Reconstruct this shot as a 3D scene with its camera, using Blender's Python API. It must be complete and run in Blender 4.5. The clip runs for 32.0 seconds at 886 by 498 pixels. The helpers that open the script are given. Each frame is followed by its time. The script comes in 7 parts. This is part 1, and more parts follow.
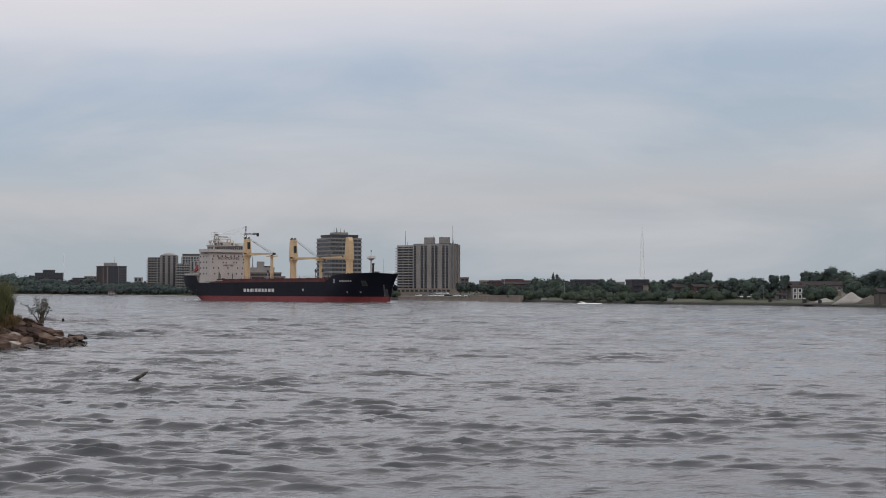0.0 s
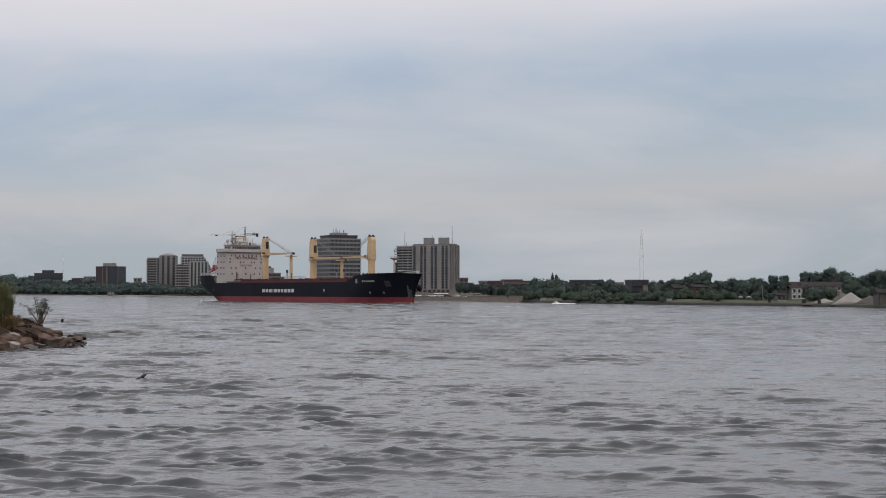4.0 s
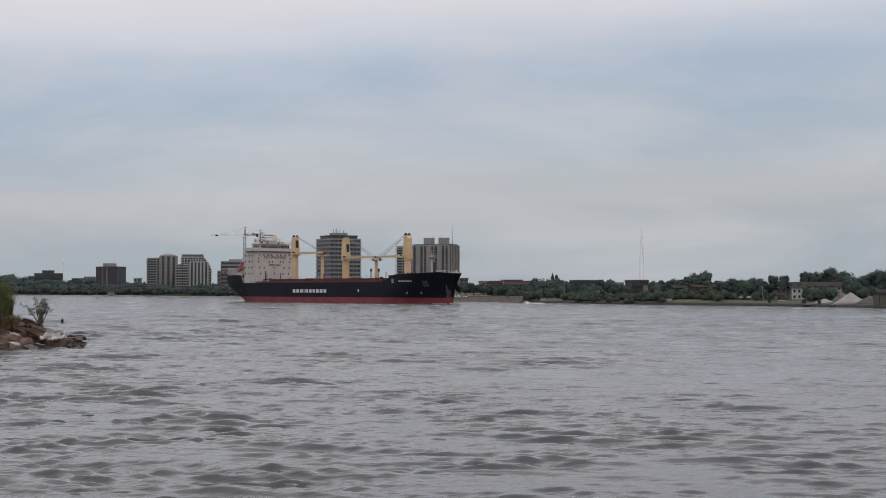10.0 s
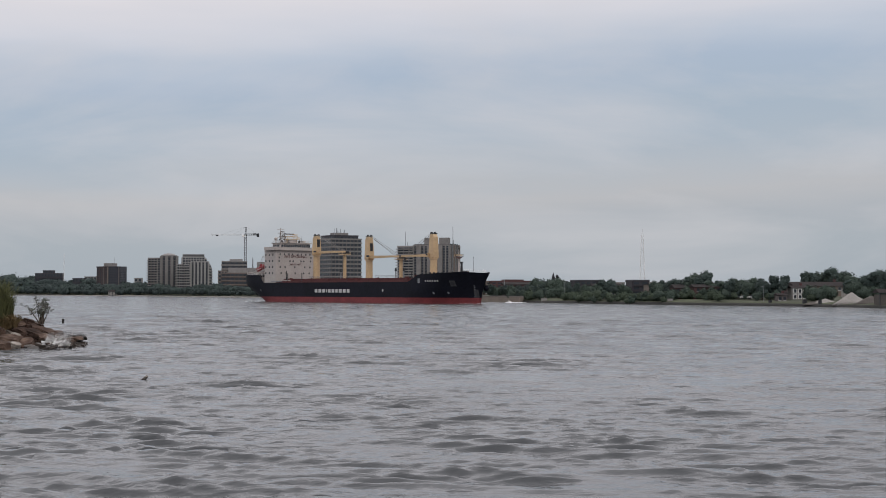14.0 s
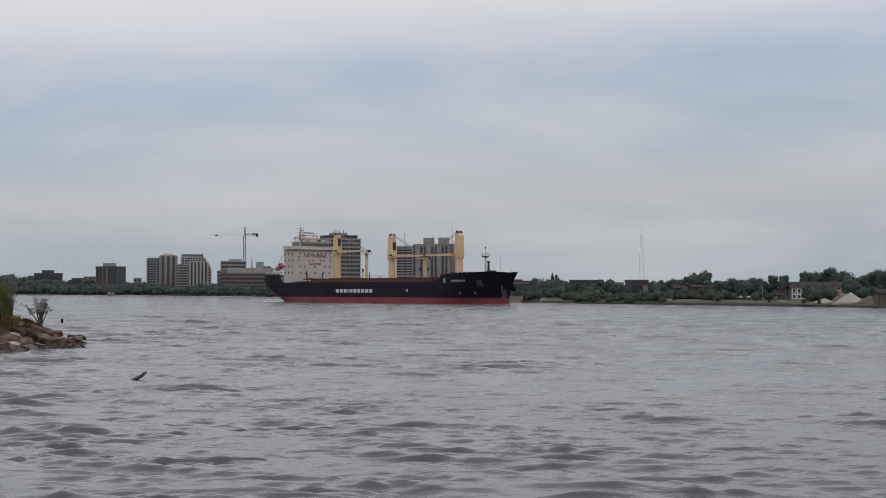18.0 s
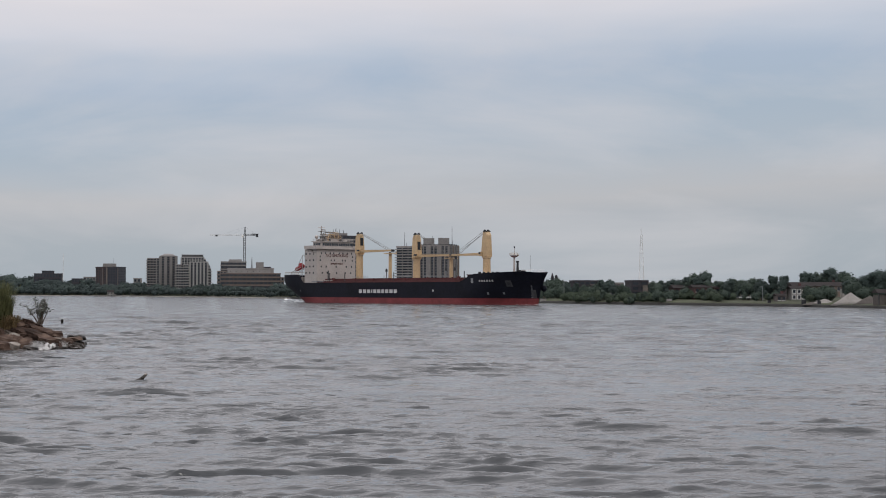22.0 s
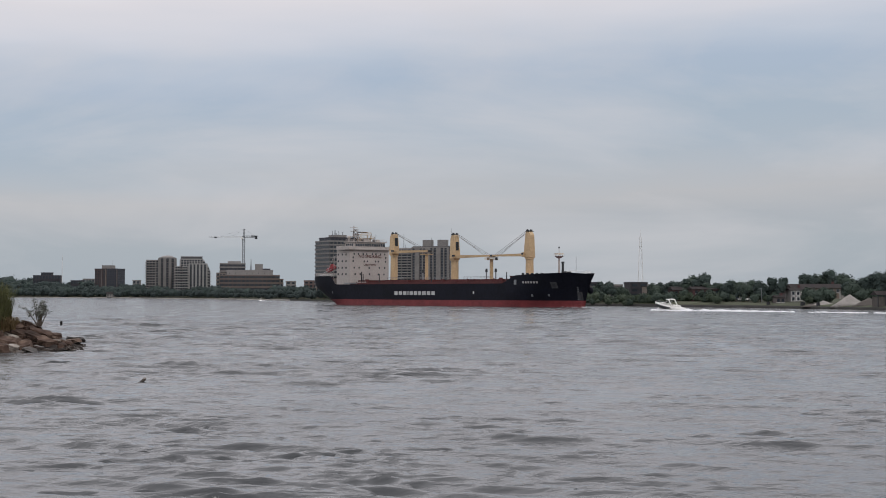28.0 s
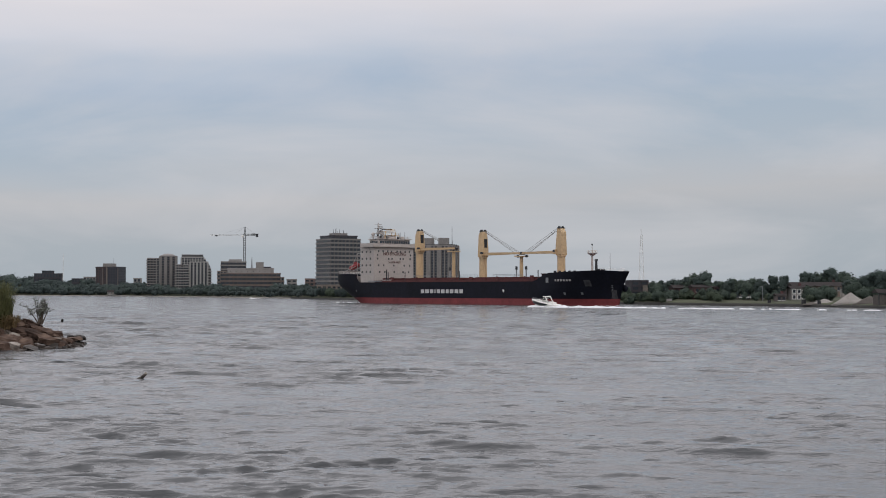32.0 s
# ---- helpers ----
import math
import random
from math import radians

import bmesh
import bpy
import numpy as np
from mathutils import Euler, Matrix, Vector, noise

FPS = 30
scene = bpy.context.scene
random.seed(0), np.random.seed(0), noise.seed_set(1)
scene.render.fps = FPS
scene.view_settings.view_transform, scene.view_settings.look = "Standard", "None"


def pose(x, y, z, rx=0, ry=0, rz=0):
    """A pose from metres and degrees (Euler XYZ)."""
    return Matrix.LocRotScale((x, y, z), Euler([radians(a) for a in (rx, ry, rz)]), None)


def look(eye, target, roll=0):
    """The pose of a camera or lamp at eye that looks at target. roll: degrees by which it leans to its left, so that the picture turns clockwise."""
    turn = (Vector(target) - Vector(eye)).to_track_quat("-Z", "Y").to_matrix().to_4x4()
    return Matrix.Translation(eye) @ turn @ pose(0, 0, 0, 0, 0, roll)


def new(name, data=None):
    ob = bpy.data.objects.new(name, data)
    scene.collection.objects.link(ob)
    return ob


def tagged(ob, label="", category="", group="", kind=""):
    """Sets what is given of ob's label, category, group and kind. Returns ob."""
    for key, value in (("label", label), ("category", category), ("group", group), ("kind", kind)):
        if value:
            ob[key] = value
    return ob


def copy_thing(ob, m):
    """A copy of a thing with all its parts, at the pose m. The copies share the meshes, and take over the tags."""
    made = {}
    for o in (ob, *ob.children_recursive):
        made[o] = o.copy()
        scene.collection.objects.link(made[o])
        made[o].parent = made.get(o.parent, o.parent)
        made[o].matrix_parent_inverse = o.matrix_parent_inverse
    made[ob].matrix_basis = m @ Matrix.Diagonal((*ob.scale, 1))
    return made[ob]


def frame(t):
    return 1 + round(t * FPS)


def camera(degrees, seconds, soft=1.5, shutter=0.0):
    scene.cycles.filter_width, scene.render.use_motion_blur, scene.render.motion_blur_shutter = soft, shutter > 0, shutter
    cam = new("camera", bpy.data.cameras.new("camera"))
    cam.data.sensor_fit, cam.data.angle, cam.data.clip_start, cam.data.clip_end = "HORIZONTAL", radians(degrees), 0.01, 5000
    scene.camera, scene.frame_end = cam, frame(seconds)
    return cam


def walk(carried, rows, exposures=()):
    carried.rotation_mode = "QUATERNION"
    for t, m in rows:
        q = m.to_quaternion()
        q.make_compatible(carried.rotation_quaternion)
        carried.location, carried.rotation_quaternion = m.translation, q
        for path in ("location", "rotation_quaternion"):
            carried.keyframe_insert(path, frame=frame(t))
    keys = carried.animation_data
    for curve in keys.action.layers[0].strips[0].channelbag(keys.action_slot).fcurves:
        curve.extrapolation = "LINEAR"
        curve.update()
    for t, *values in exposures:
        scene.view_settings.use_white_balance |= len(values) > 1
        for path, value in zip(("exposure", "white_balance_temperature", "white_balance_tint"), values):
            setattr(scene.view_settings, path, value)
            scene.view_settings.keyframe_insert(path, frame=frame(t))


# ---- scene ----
# ---- camera: a long lens on a high bank, held nearly still ----
EYE = Vector((0, 0, 5.6))
FAR = 2600.0
SWAY = [
    (0, 0.25, 0.00), (0.5, 0.05, -1.29), (1, -0.00, -1.75), (1.5, -0.00, -1.75), (2, -0.00, -1.45),
    (2.5, 0.31, -0.78), (3, 1.23, -0.00), (3.5, 1.53, 0.77), (5.5, -0.00, 0.00), (6, -0.16, -0.21),
    (6.5, -0.78, -0.93), (7, -1.45, -1.45), (7.5, -1.75, -1.34), (8, -1.49, -0.67), (8.5, -0.21, -0.16),
    (9, 1.32, 0.45), (9.5, 1.93, 0.91), (10, 1.23, 0.97), (10.5, 0.26, 0.82), (11, -0.00, 0.82),
    (11.5, -0.00, 0.97), (12, -0.00, 0.96), (12.5, -0.00, 0.86), (13, -0.00, 0.96), (13.5, -0.00, 1.02),
    (14, -0.00, 0.81), (14.5, -0.00, 0.00), (16.5, 3.05, 1.02), (17, 3.05, 1.02), (17.5, 2.75, 1.02),
    (18, 1.53, 0.71), (18.5, 0.31, -0.42), (19, 0.05, -1.29), (19.5, 0.46, -1.19), (20, 1.73, -0.67),
    (20.5, 3.21, -0.72), (21, 2.90, -1.19), (21.5, 1.84, -0.47), (22, 1.53, 1.37), (22.5, 1.53, 3.06),
    (23, 1.74, 4.29), (23.5, 2.45, 4.60), (24, 2.95, 4.60), (24.5, 3.05, 4.60), (25, 3.05, 4.60),
    (25.5, 3.05, 4.60), (27.5, 3.05, 4.60), (28, 3.05, 4.60), (28.5, 3.05, 4.60), (29, 2.75, 4.29),
    (29.5, 1.79, 3.06), (30, 1.08, 1.63), (30.5, 0.56, 0.71), (31, 1.23, 0.60), (31.5, 1.53, 0.96),
    (32, 1.53, 1.27)]
cam = camera(33.58, 32.0, soft=0.95)
walk(cam, [(t, look(EYE, (sx, FAR, 5.6 + 73.5 + sz), 0.09)) for t, sx, sz in SWAY], exposures=((0, 0.0), (32, 0.0)))


# ---- sky and sun ----
def lin(r, g, b):
    return tuple((c / 255 / 12.92) if c < 10.3 else ((c / 255 + 0.055) / 1.055) ** 2.4 for c in (r, g, b)) + (1,)


SUN_UP, SUN_ROUND = radians(48), radians(150)   # behind the camera, to its right
world = bpy.data.worlds.new("overcast_sky")
scene.world = world
world.use_nodes = True
wn, wl = world.node_tree.nodes, world.node_tree.links
wn.clear()
w_out, w_bg, w_mix = wn.new("ShaderNodeOutputWorld"), wn.new("ShaderNodeBackground"), wn.new("ShaderNodeMix")
w_mix.data_type = "RGBA"
sky = wn.new("ShaderNodeTexSky")
sky.sky_type, sky.sun_disc = "NISHITA", False
sky.sun_elevation, sky.sun_rotation = SUN_UP, SUN_ROUND
sky_dim = wn.new("ShaderNodeVectorMath")
sky_dim.operation = "SCALE"
sky_dim.inputs["Scale"].default_value = 0.08
wl.new(sky.outputs[0], sky_dim.inputs[0])
wc, wsep = wn.new("ShaderNodeTexCoord"), wn.new("ShaderNodeSeparateXYZ")
wl.new(wc.outputs["Generated"], wsep.inputs[0])
# layers of cloud: long flat banks, bent by slow noise
wmap = wn.new("ShaderNodeMapping")
wmap.inputs["Scale"].default_value = (5.0, 5.0, 30.0)
wl.new(wc.outputs["Generated"], wmap.inputs[0])
wnoise = wn.new("ShaderNodeTexNoise")
wnoise.inputs["Scale"].default_value, wnoise.inputs["Detail"].default_value, wnoise.inputs["Roughness"].default_value = 0.75, 4.0, 0.5
wl.new(wmap.outputs[0], wnoise.inputs[0])
wbend = wn.new("ShaderNodeMath")
wbend.operation = "MULTIPLY_ADD"
wbend.inputs[1].default_value, wbend.inputs[2].default_value = 0.05, -0.025
wl.new(wnoise.outputs[0], wbend.inputs[0])
wadd = wn.new("ShaderNodeMath")
wadd.operation = "ADD"
# the banks hang lower to the left
wlow, whang = wn.new("ShaderNodeMath"), wn.new("ShaderNodeMath")
wlow.operation, whang.operation = "MULTIPLY_ADD", "MULTIPLY"
wlow.inputs[1].default_value, wlow.inputs[2].default_value = -0.33, 1.0
wl.new(wsep.outputs[0], wlow.inputs[0])
wl.new(wlow.outputs[0], whang.inputs[0])
wl.new(wsep.outputs[2], whang.inputs[1])
wl.new(whang.outputs[0], wadd.inputs[0])
wl.new(wbend.outputs[0], wadd.inputs[1])
wramp = wn.new("ShaderNodeValToRGB")
CLOUDS = [(0.0, (165, 174, 183)), (0.03, (169, 177, 185)), (0.05, (175, 180, 187)), (0.066, (186, 187, 191)), (0.08, (181, 187, 195)), (0.1, (172, 184, 197)), (0.115, (169, 183, 198)),
          (0.14, (172, 186, 204)), (0.16, (189, 198, 212)), (0.18, (209, 211, 220)), (0.2, (222, 219, 224)), (0.25, (243, 241, 247)), (0.42, (278, 275, 281)), (1.0, (284, 282, 286))]
while len(wramp.color_ramp.elements) < len(CLOUDS):
    wramp.color_ramp.elements.new(0.5)
for e, (p, c) in zip(wramp.color_ramp.elements, CLOUDS):
    e.position, e.color = p, lin(*c)
wl.new(wadd.outputs[0], wramp.inputs[0])
w_mix.inputs[0].default_value = 0.96
# thin pale veils across the banks
veil_map, veil, veil_rng, veil_mix = wn.new("ShaderNodeMapping"), wn.new("ShaderNodeTexNoise"), wn.new("ShaderNodeMapRange"), wn.new("ShaderNodeMix")
veil_map.inputs["Scale"].default_value, veil_map.inputs["Location"].default_value = (3.2, 3.2, 13.0), (0.7, 0.0, 0.35)
veil.inputs["Scale"].default_value, veil.inputs["Detail"].default_value, veil.inputs["Roughness"].default_value, veil.inputs["Distortion"].default_value = 1.3, 6.0, 0.55, 0.4
wl.new(wc.outputs["Generated"], veil_map.inputs[0])
wl.new(veil_map.outputs[0], veil.inputs[0])
veil_rng.inputs["From Min"].default_value, veil_rng.inputs["From Max"].default_value = 0.47, 0.76
veil_rng.inputs["To Min"].default_value, veil_rng.inputs["To Max"].default_value = 0.0, 0.55
wl.new(veil.outputs[0], veil_rng.inputs[0])
veil_mix.data_type = "RGBA"
veil_mix.inputs[7].default_value = lin(212, 209, 212)
wl.new(veil_rng.outputs[0], veil_mix.inputs[0])
wl.new(wramp.outputs[0], veil_mix.inputs[6])
wl.new(sky_dim.outputs[0], w_mix.inputs[6])
wl.new(veil_mix.outputs[2], w_mix.inputs[7])
wl.new(w_mix.outputs[2], w_bg.inputs[0])
w_bg.inputs[1].default_value = 1.0
wl.new(w_bg.outputs[0], w_out.inputs[0])

sun_data = bpy.data.lights.new("sun", "SUN")
sun_data.energy, sun_data.angle, sun_data.color = 0.5, radians(14), (1.0, 0.96, 0.9)
sun = new("sun", sun_data)
sun.matrix_world = look((0, 0, 0), (-math.sin(SUN_ROUND) * math.cos(SUN_UP), -math.cos(SUN_ROUND) * math.cos(SUN_UP), -math.sin(SUN_UP)))


# ---- materials ----
def paint(name, colour, rough=0.6, spread=0.25, size=3.0, metal=0.0, bump=0.0, fine=8.0, spec=0.4, each=0.0):
    """A weathered surface: large stains of the given size in metres, finer grain, and a light relief."""
    m = bpy.data.materials.new(name)
    m.use_nodes = True
    n, l = m.node_tree.nodes, m.node_tree.links
    b = n["Principled BSDF"]
    b.inputs["Roughness"].default_value, b.inputs["Metallic"].default_value = rough, metal
    b.inputs["Specular IOR Level"].default_value = spec
    tc = n.new("ShaderNodeTexCoord")
    big, small = n.new("ShaderNodeTexNoise"), n.new("ShaderNodeTexNoise")
    big.inputs["Scale"].default_value, big.inputs["Detail"].default_value = 1 / size, 5
    small.inputs["Scale"].default_value, small.inputs["Detail"].default_value = fine / size, 4
    for t in (big, small):
        l.new(tc.outputs["Object"], t.inputs["Vector"])
    add = n.new("ShaderNodeMath")
    add.operation = "ADD"
    l.new(big.outputs[0], add.inputs[0])
    l.new(small.outputs[0], add.inputs[1])
    last = add
    if each:
        info, mul = n.new("ShaderNodeObjectInfo"), n.new("ShaderNodeMath")
        mul.operation = "MULTIPLY_ADD"
        l.new(info.outputs["Random"], mul.inputs[0])
        mul.inputs[1].default_value = each
        l.new(add.outputs[0], mul.inputs[2])
        last = mul
    rng = n.new("ShaderNodeMapRange")
    rng.inputs["From Min"].default_value, rng.inputs["From Max"].default_value = 0.7, 1.3 + each
    rng.inputs["To Min"].default_value, rng.inputs["To Max"].default_value = 1 - spread, 1 + spread
    l.new(last.outputs[0], rng.inputs[0])
    sc = n.new("ShaderNodeVectorMath")
    sc.operation = "SCALE"
    sc.inputs[0].default_value = colour[:3]
    l.new(rng.outputs[0], sc.inputs["Scale"])
    l.new(sc.outputs[0], b.inputs["Base Color"])
    if bump:
        bp = n.new("ShaderNodeBump")
        bp.inputs["Strength"].default_value, bp.inputs["Distance"].default_value = bump, size / fine
        l.new(small.outputs[0], bp.inputs["Height"])
        l.new(bp.outputs[0], b.inputs["Normal"])
    return m


def river_water(name, seed):
    m = bpy.data.materials.new(name)
    m.use_nodes = True
    n, l = m.node_tree.nodes, m.node_tree.links
    b = n["Principled BSDF"]
    b.inputs["Base Color"].default_value = (0.053, 0.056, 0.060, 1)
    b.inputs["Roughness"].default_value, b.inputs["IOR"].default_value = 0.08, 1.333
    tc, mp = n.new("ShaderNodeTexCoord"), n.new("ShaderNodeMapping")
    mp.inputs["Location"].default_value = (seed * 17.3, seed * 5.1, 0)
    mp.inputs["Rotation"].default_value = (0, 0, 0.35 * seed)
    mp.inputs["Scale"].default_value = (0.8, 1.5, 1)
    l.new(tc.outputs["Object"], mp.inputs[0])
    w1, w2 = n.new("ShaderNodeTexNoise"), n.new("ShaderNodeTexNoise")
    w1.inputs["Scale"].default_value, w1.inputs["Detail"].default_value, w1.inputs["Roughness"].default_value = 2.2, 4, 0.5
    w2.inputs["Scale"].default_value, w2.inputs["Detail"].default_value = 0.035, 3
    l.new(mp.outputs[0], w1.inputs["Vector"])
    l.new(tc.outputs["Object"], w2.inputs["Vector"])
    gust = n.new("ShaderNodeMapRange")
    gust.inputs["From Min"].default_value, gust.inputs["From Max"].default_value = 0.35, 0.65
    gust.inputs["To Min"].default_value, gust.inputs["To Max"].default_value = 0.25, 1.0
    l.new(w2.outputs[0], gust.inputs[0])
    # far out the ripples are finer than the mesh and count as a rougher gloss, stronger where a gust lies
    sep, fine, breath, rough = n.new("ShaderNodeSeparateXYZ"), n.new("ShaderNodeMapRange"), n.new("ShaderNodeMapRange"), n.new("ShaderNodeMath")
    fine.inputs["From Min"].default_value, fine.inputs["From Max"].default_value = 60, 420
    fine.inputs["To Min"].default_value, fine.inputs["To Max"].default_value = 0.04, 0.16
    streak_map, streak = n.new("ShaderNodeMapping"), n.new("ShaderNodeTexNoise")
    streak_map.inputs["Scale"].default_value, streak_map.inputs["Location"].default_value = (0.13, 0.035, 1), (seed * 2.3, 0, 0)
    streak.inputs["Scale"].default_value, streak.inputs["Detail"].default_value, streak.inputs["Roughness"].default_value = 1.0, 6, 0.72
    l.new(tc.outputs["Object"], streak_map.inputs[0])
    l.new(streak_map.outputs[0], streak.inputs["Vector"])
    breath.inputs["From Min"].default_value, breath.inputs["From Max"].default_value = 0.36, 0.64
    breath.inputs["To Min"].default_value, breath.inputs["To Max"].default_value = 0.2, 1.8
    rough.operation = "MULTIPLY"
    l.new(tc.outputs["Object"], sep.inputs[0])
    l.new(sep.outputs[1], fine.inputs[0])
    l.new(streak.outputs[0], breath.inputs[0])
    l.new(fine.outputs[0], rough.inputs[0])
    l.new(breath.outputs[0], rough.inputs[1])
    l.new(rough.outputs[0], b.inputs["Roughness"])
    bp = n.new("ShaderNodeBump")
    bp.inputs["Distance"].default_value = 0.085
    l.new(gust.outputs[0], bp.inputs["Strength"])
    l.new(w1.outputs[0], bp.inputs["Height"])
    # far off, the longer waves show as dashes that run across the view
    dash_map, dash, swell, out_there = n.new("ShaderNodeMapping"), n.new("ShaderNodeTexNoise"), n.new("ShaderNodeBump"), n.new("ShaderNodeMapRange")
    dash_map.inputs["Scale"].default_value, dash_map.inputs["Location"].default_value = (0.24, 0.3, 1), (seed * 3.1, 0, 0)
    dash.inputs["Scale"].default_value, dash.inputs["Detail"].default_value, dash.inputs["Roughness"].default_value = 1.0, 5, 0.65
    l.new(tc.outputs["Object"], dash_map.inputs[0])
    l.new(dash_map.outputs[0], dash.inputs["Vector"])
    out_there.inputs["From Min"].default_value, out_there.inputs["From Max"].default_value = 50, 260
    out_there.inputs["To Min"].default_value, out_there.inputs["To Max"].default_value = 0.1, 1.0
    l.new(sep.outputs[1], out_there.inputs[0])
    swell.inputs["Distance"].default_value = 0.95
    l.new(out_there.outputs[0], swell.inputs["Strength"])
    crest = n.new("ShaderNodeMapRange")
    crest.interpolation_type = "SMOOTHSTEP"
    crest.inputs["From Min"].default_value, crest.inputs["From Max"].default_value = 0.44, 0.72
    crest.inputs["To Min"].default_value, crest.inputs["To Max"].default_value = 0.0, 0.3
    l.new(dash.outputs[0], crest.inputs[0])
    l.new(crest.outputs[0], swell.inputs["Height"])
    l.new(bp.outputs[0], swell.inputs["Normal"])
    l.new(swell.outputs[0], b.inputs["Normal"])
    return m


def glass(name, colour, rough=0.12):
    m = paint(name, colour, rough, 0.35, 6.0, spec=0.6, each=0.5)
    return m


def layered_rock(name, dark, middle, pale, rough=0.9):
    """Broken bedded stone: bands along the bedding, stains, pits, and each block of its own tone."""
    m = bpy.data.materials.new(name)
    m.use_nodes = True
    n, l = m.node_tree.nodes, m.node_tree.links
    b = n["Principled BSDF"]
    b.inputs["Roughness"].default_value, b.inputs["Specular IOR Level"].default_value = rough, 0.3
    tc, info = n.new("ShaderNodeTexCoord"), n.new("ShaderNodeObjectInfo")
    shift, beds, stain, pits = n.new("ShaderNodeVectorMath"), n.new("ShaderNodeTexNoise"), n.new("ShaderNodeTexNoise"), n.new("ShaderNodeTexNoise")
    squash = n.new("ShaderNodeMapping")
    squash.inputs["Scale"].default_value = (0.6, 0.6, 7.0)
    shift.operation = "ADD"
    l.new(tc.outputs["Object"], shift.inputs[0])
    l.new(info.outputs["Random"], shift.inputs[1])
    l.new(shift.outputs[0], squash.inputs[0])
    l.new(squash.outputs[0], beds.inputs["Vector"])
    for t, size, detail in ((beds, 1.6, 4), (stain, 1.3, 5), (pits, 9.0, 5)):
        t.inputs["Scale"].default_value, t.inputs["Detail"].default_value = size, detail
    for t in (stain, pits):
        l.new(shift.outputs[0], t.inputs["Vector"])
    mix1, mix2, own = n.new("ShaderNodeMath"), n.new("ShaderNodeMath"), n.new("ShaderNodeMath")
    for mt, k in ((mix1, 0.55), (mix2, 0.35), (own, 0.42)):
        mt.operation = "MULTIPLY_ADD"
        mt.inputs[1].default_value = k
    l.new(beds.outputs[0], mix1.inputs[0])
    l.new(stain.outputs[0], mix1.inputs[2])
    l.new(pits.outputs[0], mix2.inputs[0])
    l.new(mix1.outputs[0], mix2.inputs[2])
    l.new(info.outputs["Random"], own.inputs[0])
    l.new(mix2.outputs[0], own.inputs[2])
    ramp, rng = n.new("ShaderNodeValToRGB"), n.new("ShaderNodeMapRange")
    rng.inputs["From Min"].default_value, rng.inputs["From Max"].default_value = 0.8, 1.5
    ramp.color_ramp.elements.new(0.5)
    for e, (p, c) in zip(ramp.color_ramp.elements, ((0.0, dark), (0.5, middle), (1.0, pale))):
        e.position, e.color = p, (*c, 1)
    l.new(own.outputs[0], rng.inputs[0])
    l.new(rng.outputs[0], ramp.inputs[0])
    l.new(ramp.outputs[0], b.inputs["Base Color"])
    bp, bp2 = n.new("ShaderNodeBump"), n.new("ShaderNodeBump")
    bp.inputs["Strength"].default_value, bp.inputs["Distance"].default_value = 0.8, 0.12
    bp2.inputs["Strength"].default_value, bp2.inputs["Distance"].default_value = 0.7, 0.05
    l.new(beds.outputs[0], bp.inputs["Height"])
    l.new(pits.outputs[0], bp2.inputs["Height"])
    l.new(bp.outputs[0], bp2.inputs["Normal"])
    l.new(bp2.outputs[0], b.inputs["Normal"])
    return m


M_WATER_A, M_WATER_B = river_water("river_water", 1), river_water("river_water_cross", 2)
M_HULL = paint("black_hull_paint", (0.007, 0.008, 0.014), 0.6, 0.35, 9, bump=0.05, spec=0.14)
M_BOOT = paint("red_antifouling", (0.17, 0.030, 0.033), 0.65, 0.3, 7, bump=0.05)
M_DECKRED = paint("dark_red_deck_paint", (0.085, 0.022, 0.022), 0.7, 0.3, 5, bump=0.05)
M_CREAM = paint("cream_superstructure_paint", (0.405, 0.365, 0.34), 0.5, 0.1, 6, bump=0.03)
M_CRANE = paint("buff_yellow_crane_paint", (0.50, 0.355, 0.205), 0.5, 0.14, 5, bump=0.03)
M_WHITE = paint("white_paint", (0.78, 0.77, 0.74), 0.5, 0.1, 2)
M_DARK = paint("dark_opening", (0.02, 0.021, 0.024), 0.4, 0.2, 2)
M_GREYSTEEL = paint("grey_steel", (0.22, 0.23, 0.24), 0.5, 0.2, 2, metal=0.4)
M_SIGN = paint("faded_maroon_sign_paint", (0.10, 0.035, 0.035), 0.7, 0.2, 2)
M_WIRE = paint("wire_rope", (0.16, 0.15, 0.14), 0.6, 0.2, 2)
M_ORANGE = paint("orange_red_lifeboat", (0.24, 0.022, 0.028), 0.5, 0.15, 2)
M_FOAM = paint("white_foam", (0.70, 0.71, 0.73), 0.8, 0.1, 0.8, bump=0.5)
M_SPRAY = paint("grey_white_spray", (0.5, 0.49, 0.48), 0.8, 0.2, 0.5)
M_ROCK = layered_rock("brown_grey_rock", (0.022, 0.014, 0.011), (0.068, 0.041, 0.030), (0.15, 0.105, 0.08))
M_ROCK_PALE = layered_rock("pale_limestone", (0.09, 0.07, 0.056), (0.20, 0.17, 0.145), (0.34, 0.31, 0.28))
M_ROCK_WET = layered_rock("wet_dark_rock", (0.014, 0.011, 0.010), (0.042, 0.033, 0.027), (0.09, 0.07, 0.058), 0.4)
# soil made extra dark, painting in the shade between the spit's stones
M_SOIL = paint("brown_bank_soil", (0.032, 0.022, 0.016), 0.95, 0.4, 1.2, bump=0.6)
M_LAND = paint("park_grass", (0.056, 0.062, 0.036), 0.95, 0.35, 30, bump=0.2)
M_SEAWALL = paint("stone_seawall", (0.026, 0.025, 0.023), 0.9, 0.4, 6, bump=0.4)
M_CONCRETE = paint("pale_concrete", (0.42, 0.39, 0.35), 0.85, 0.15, 8)
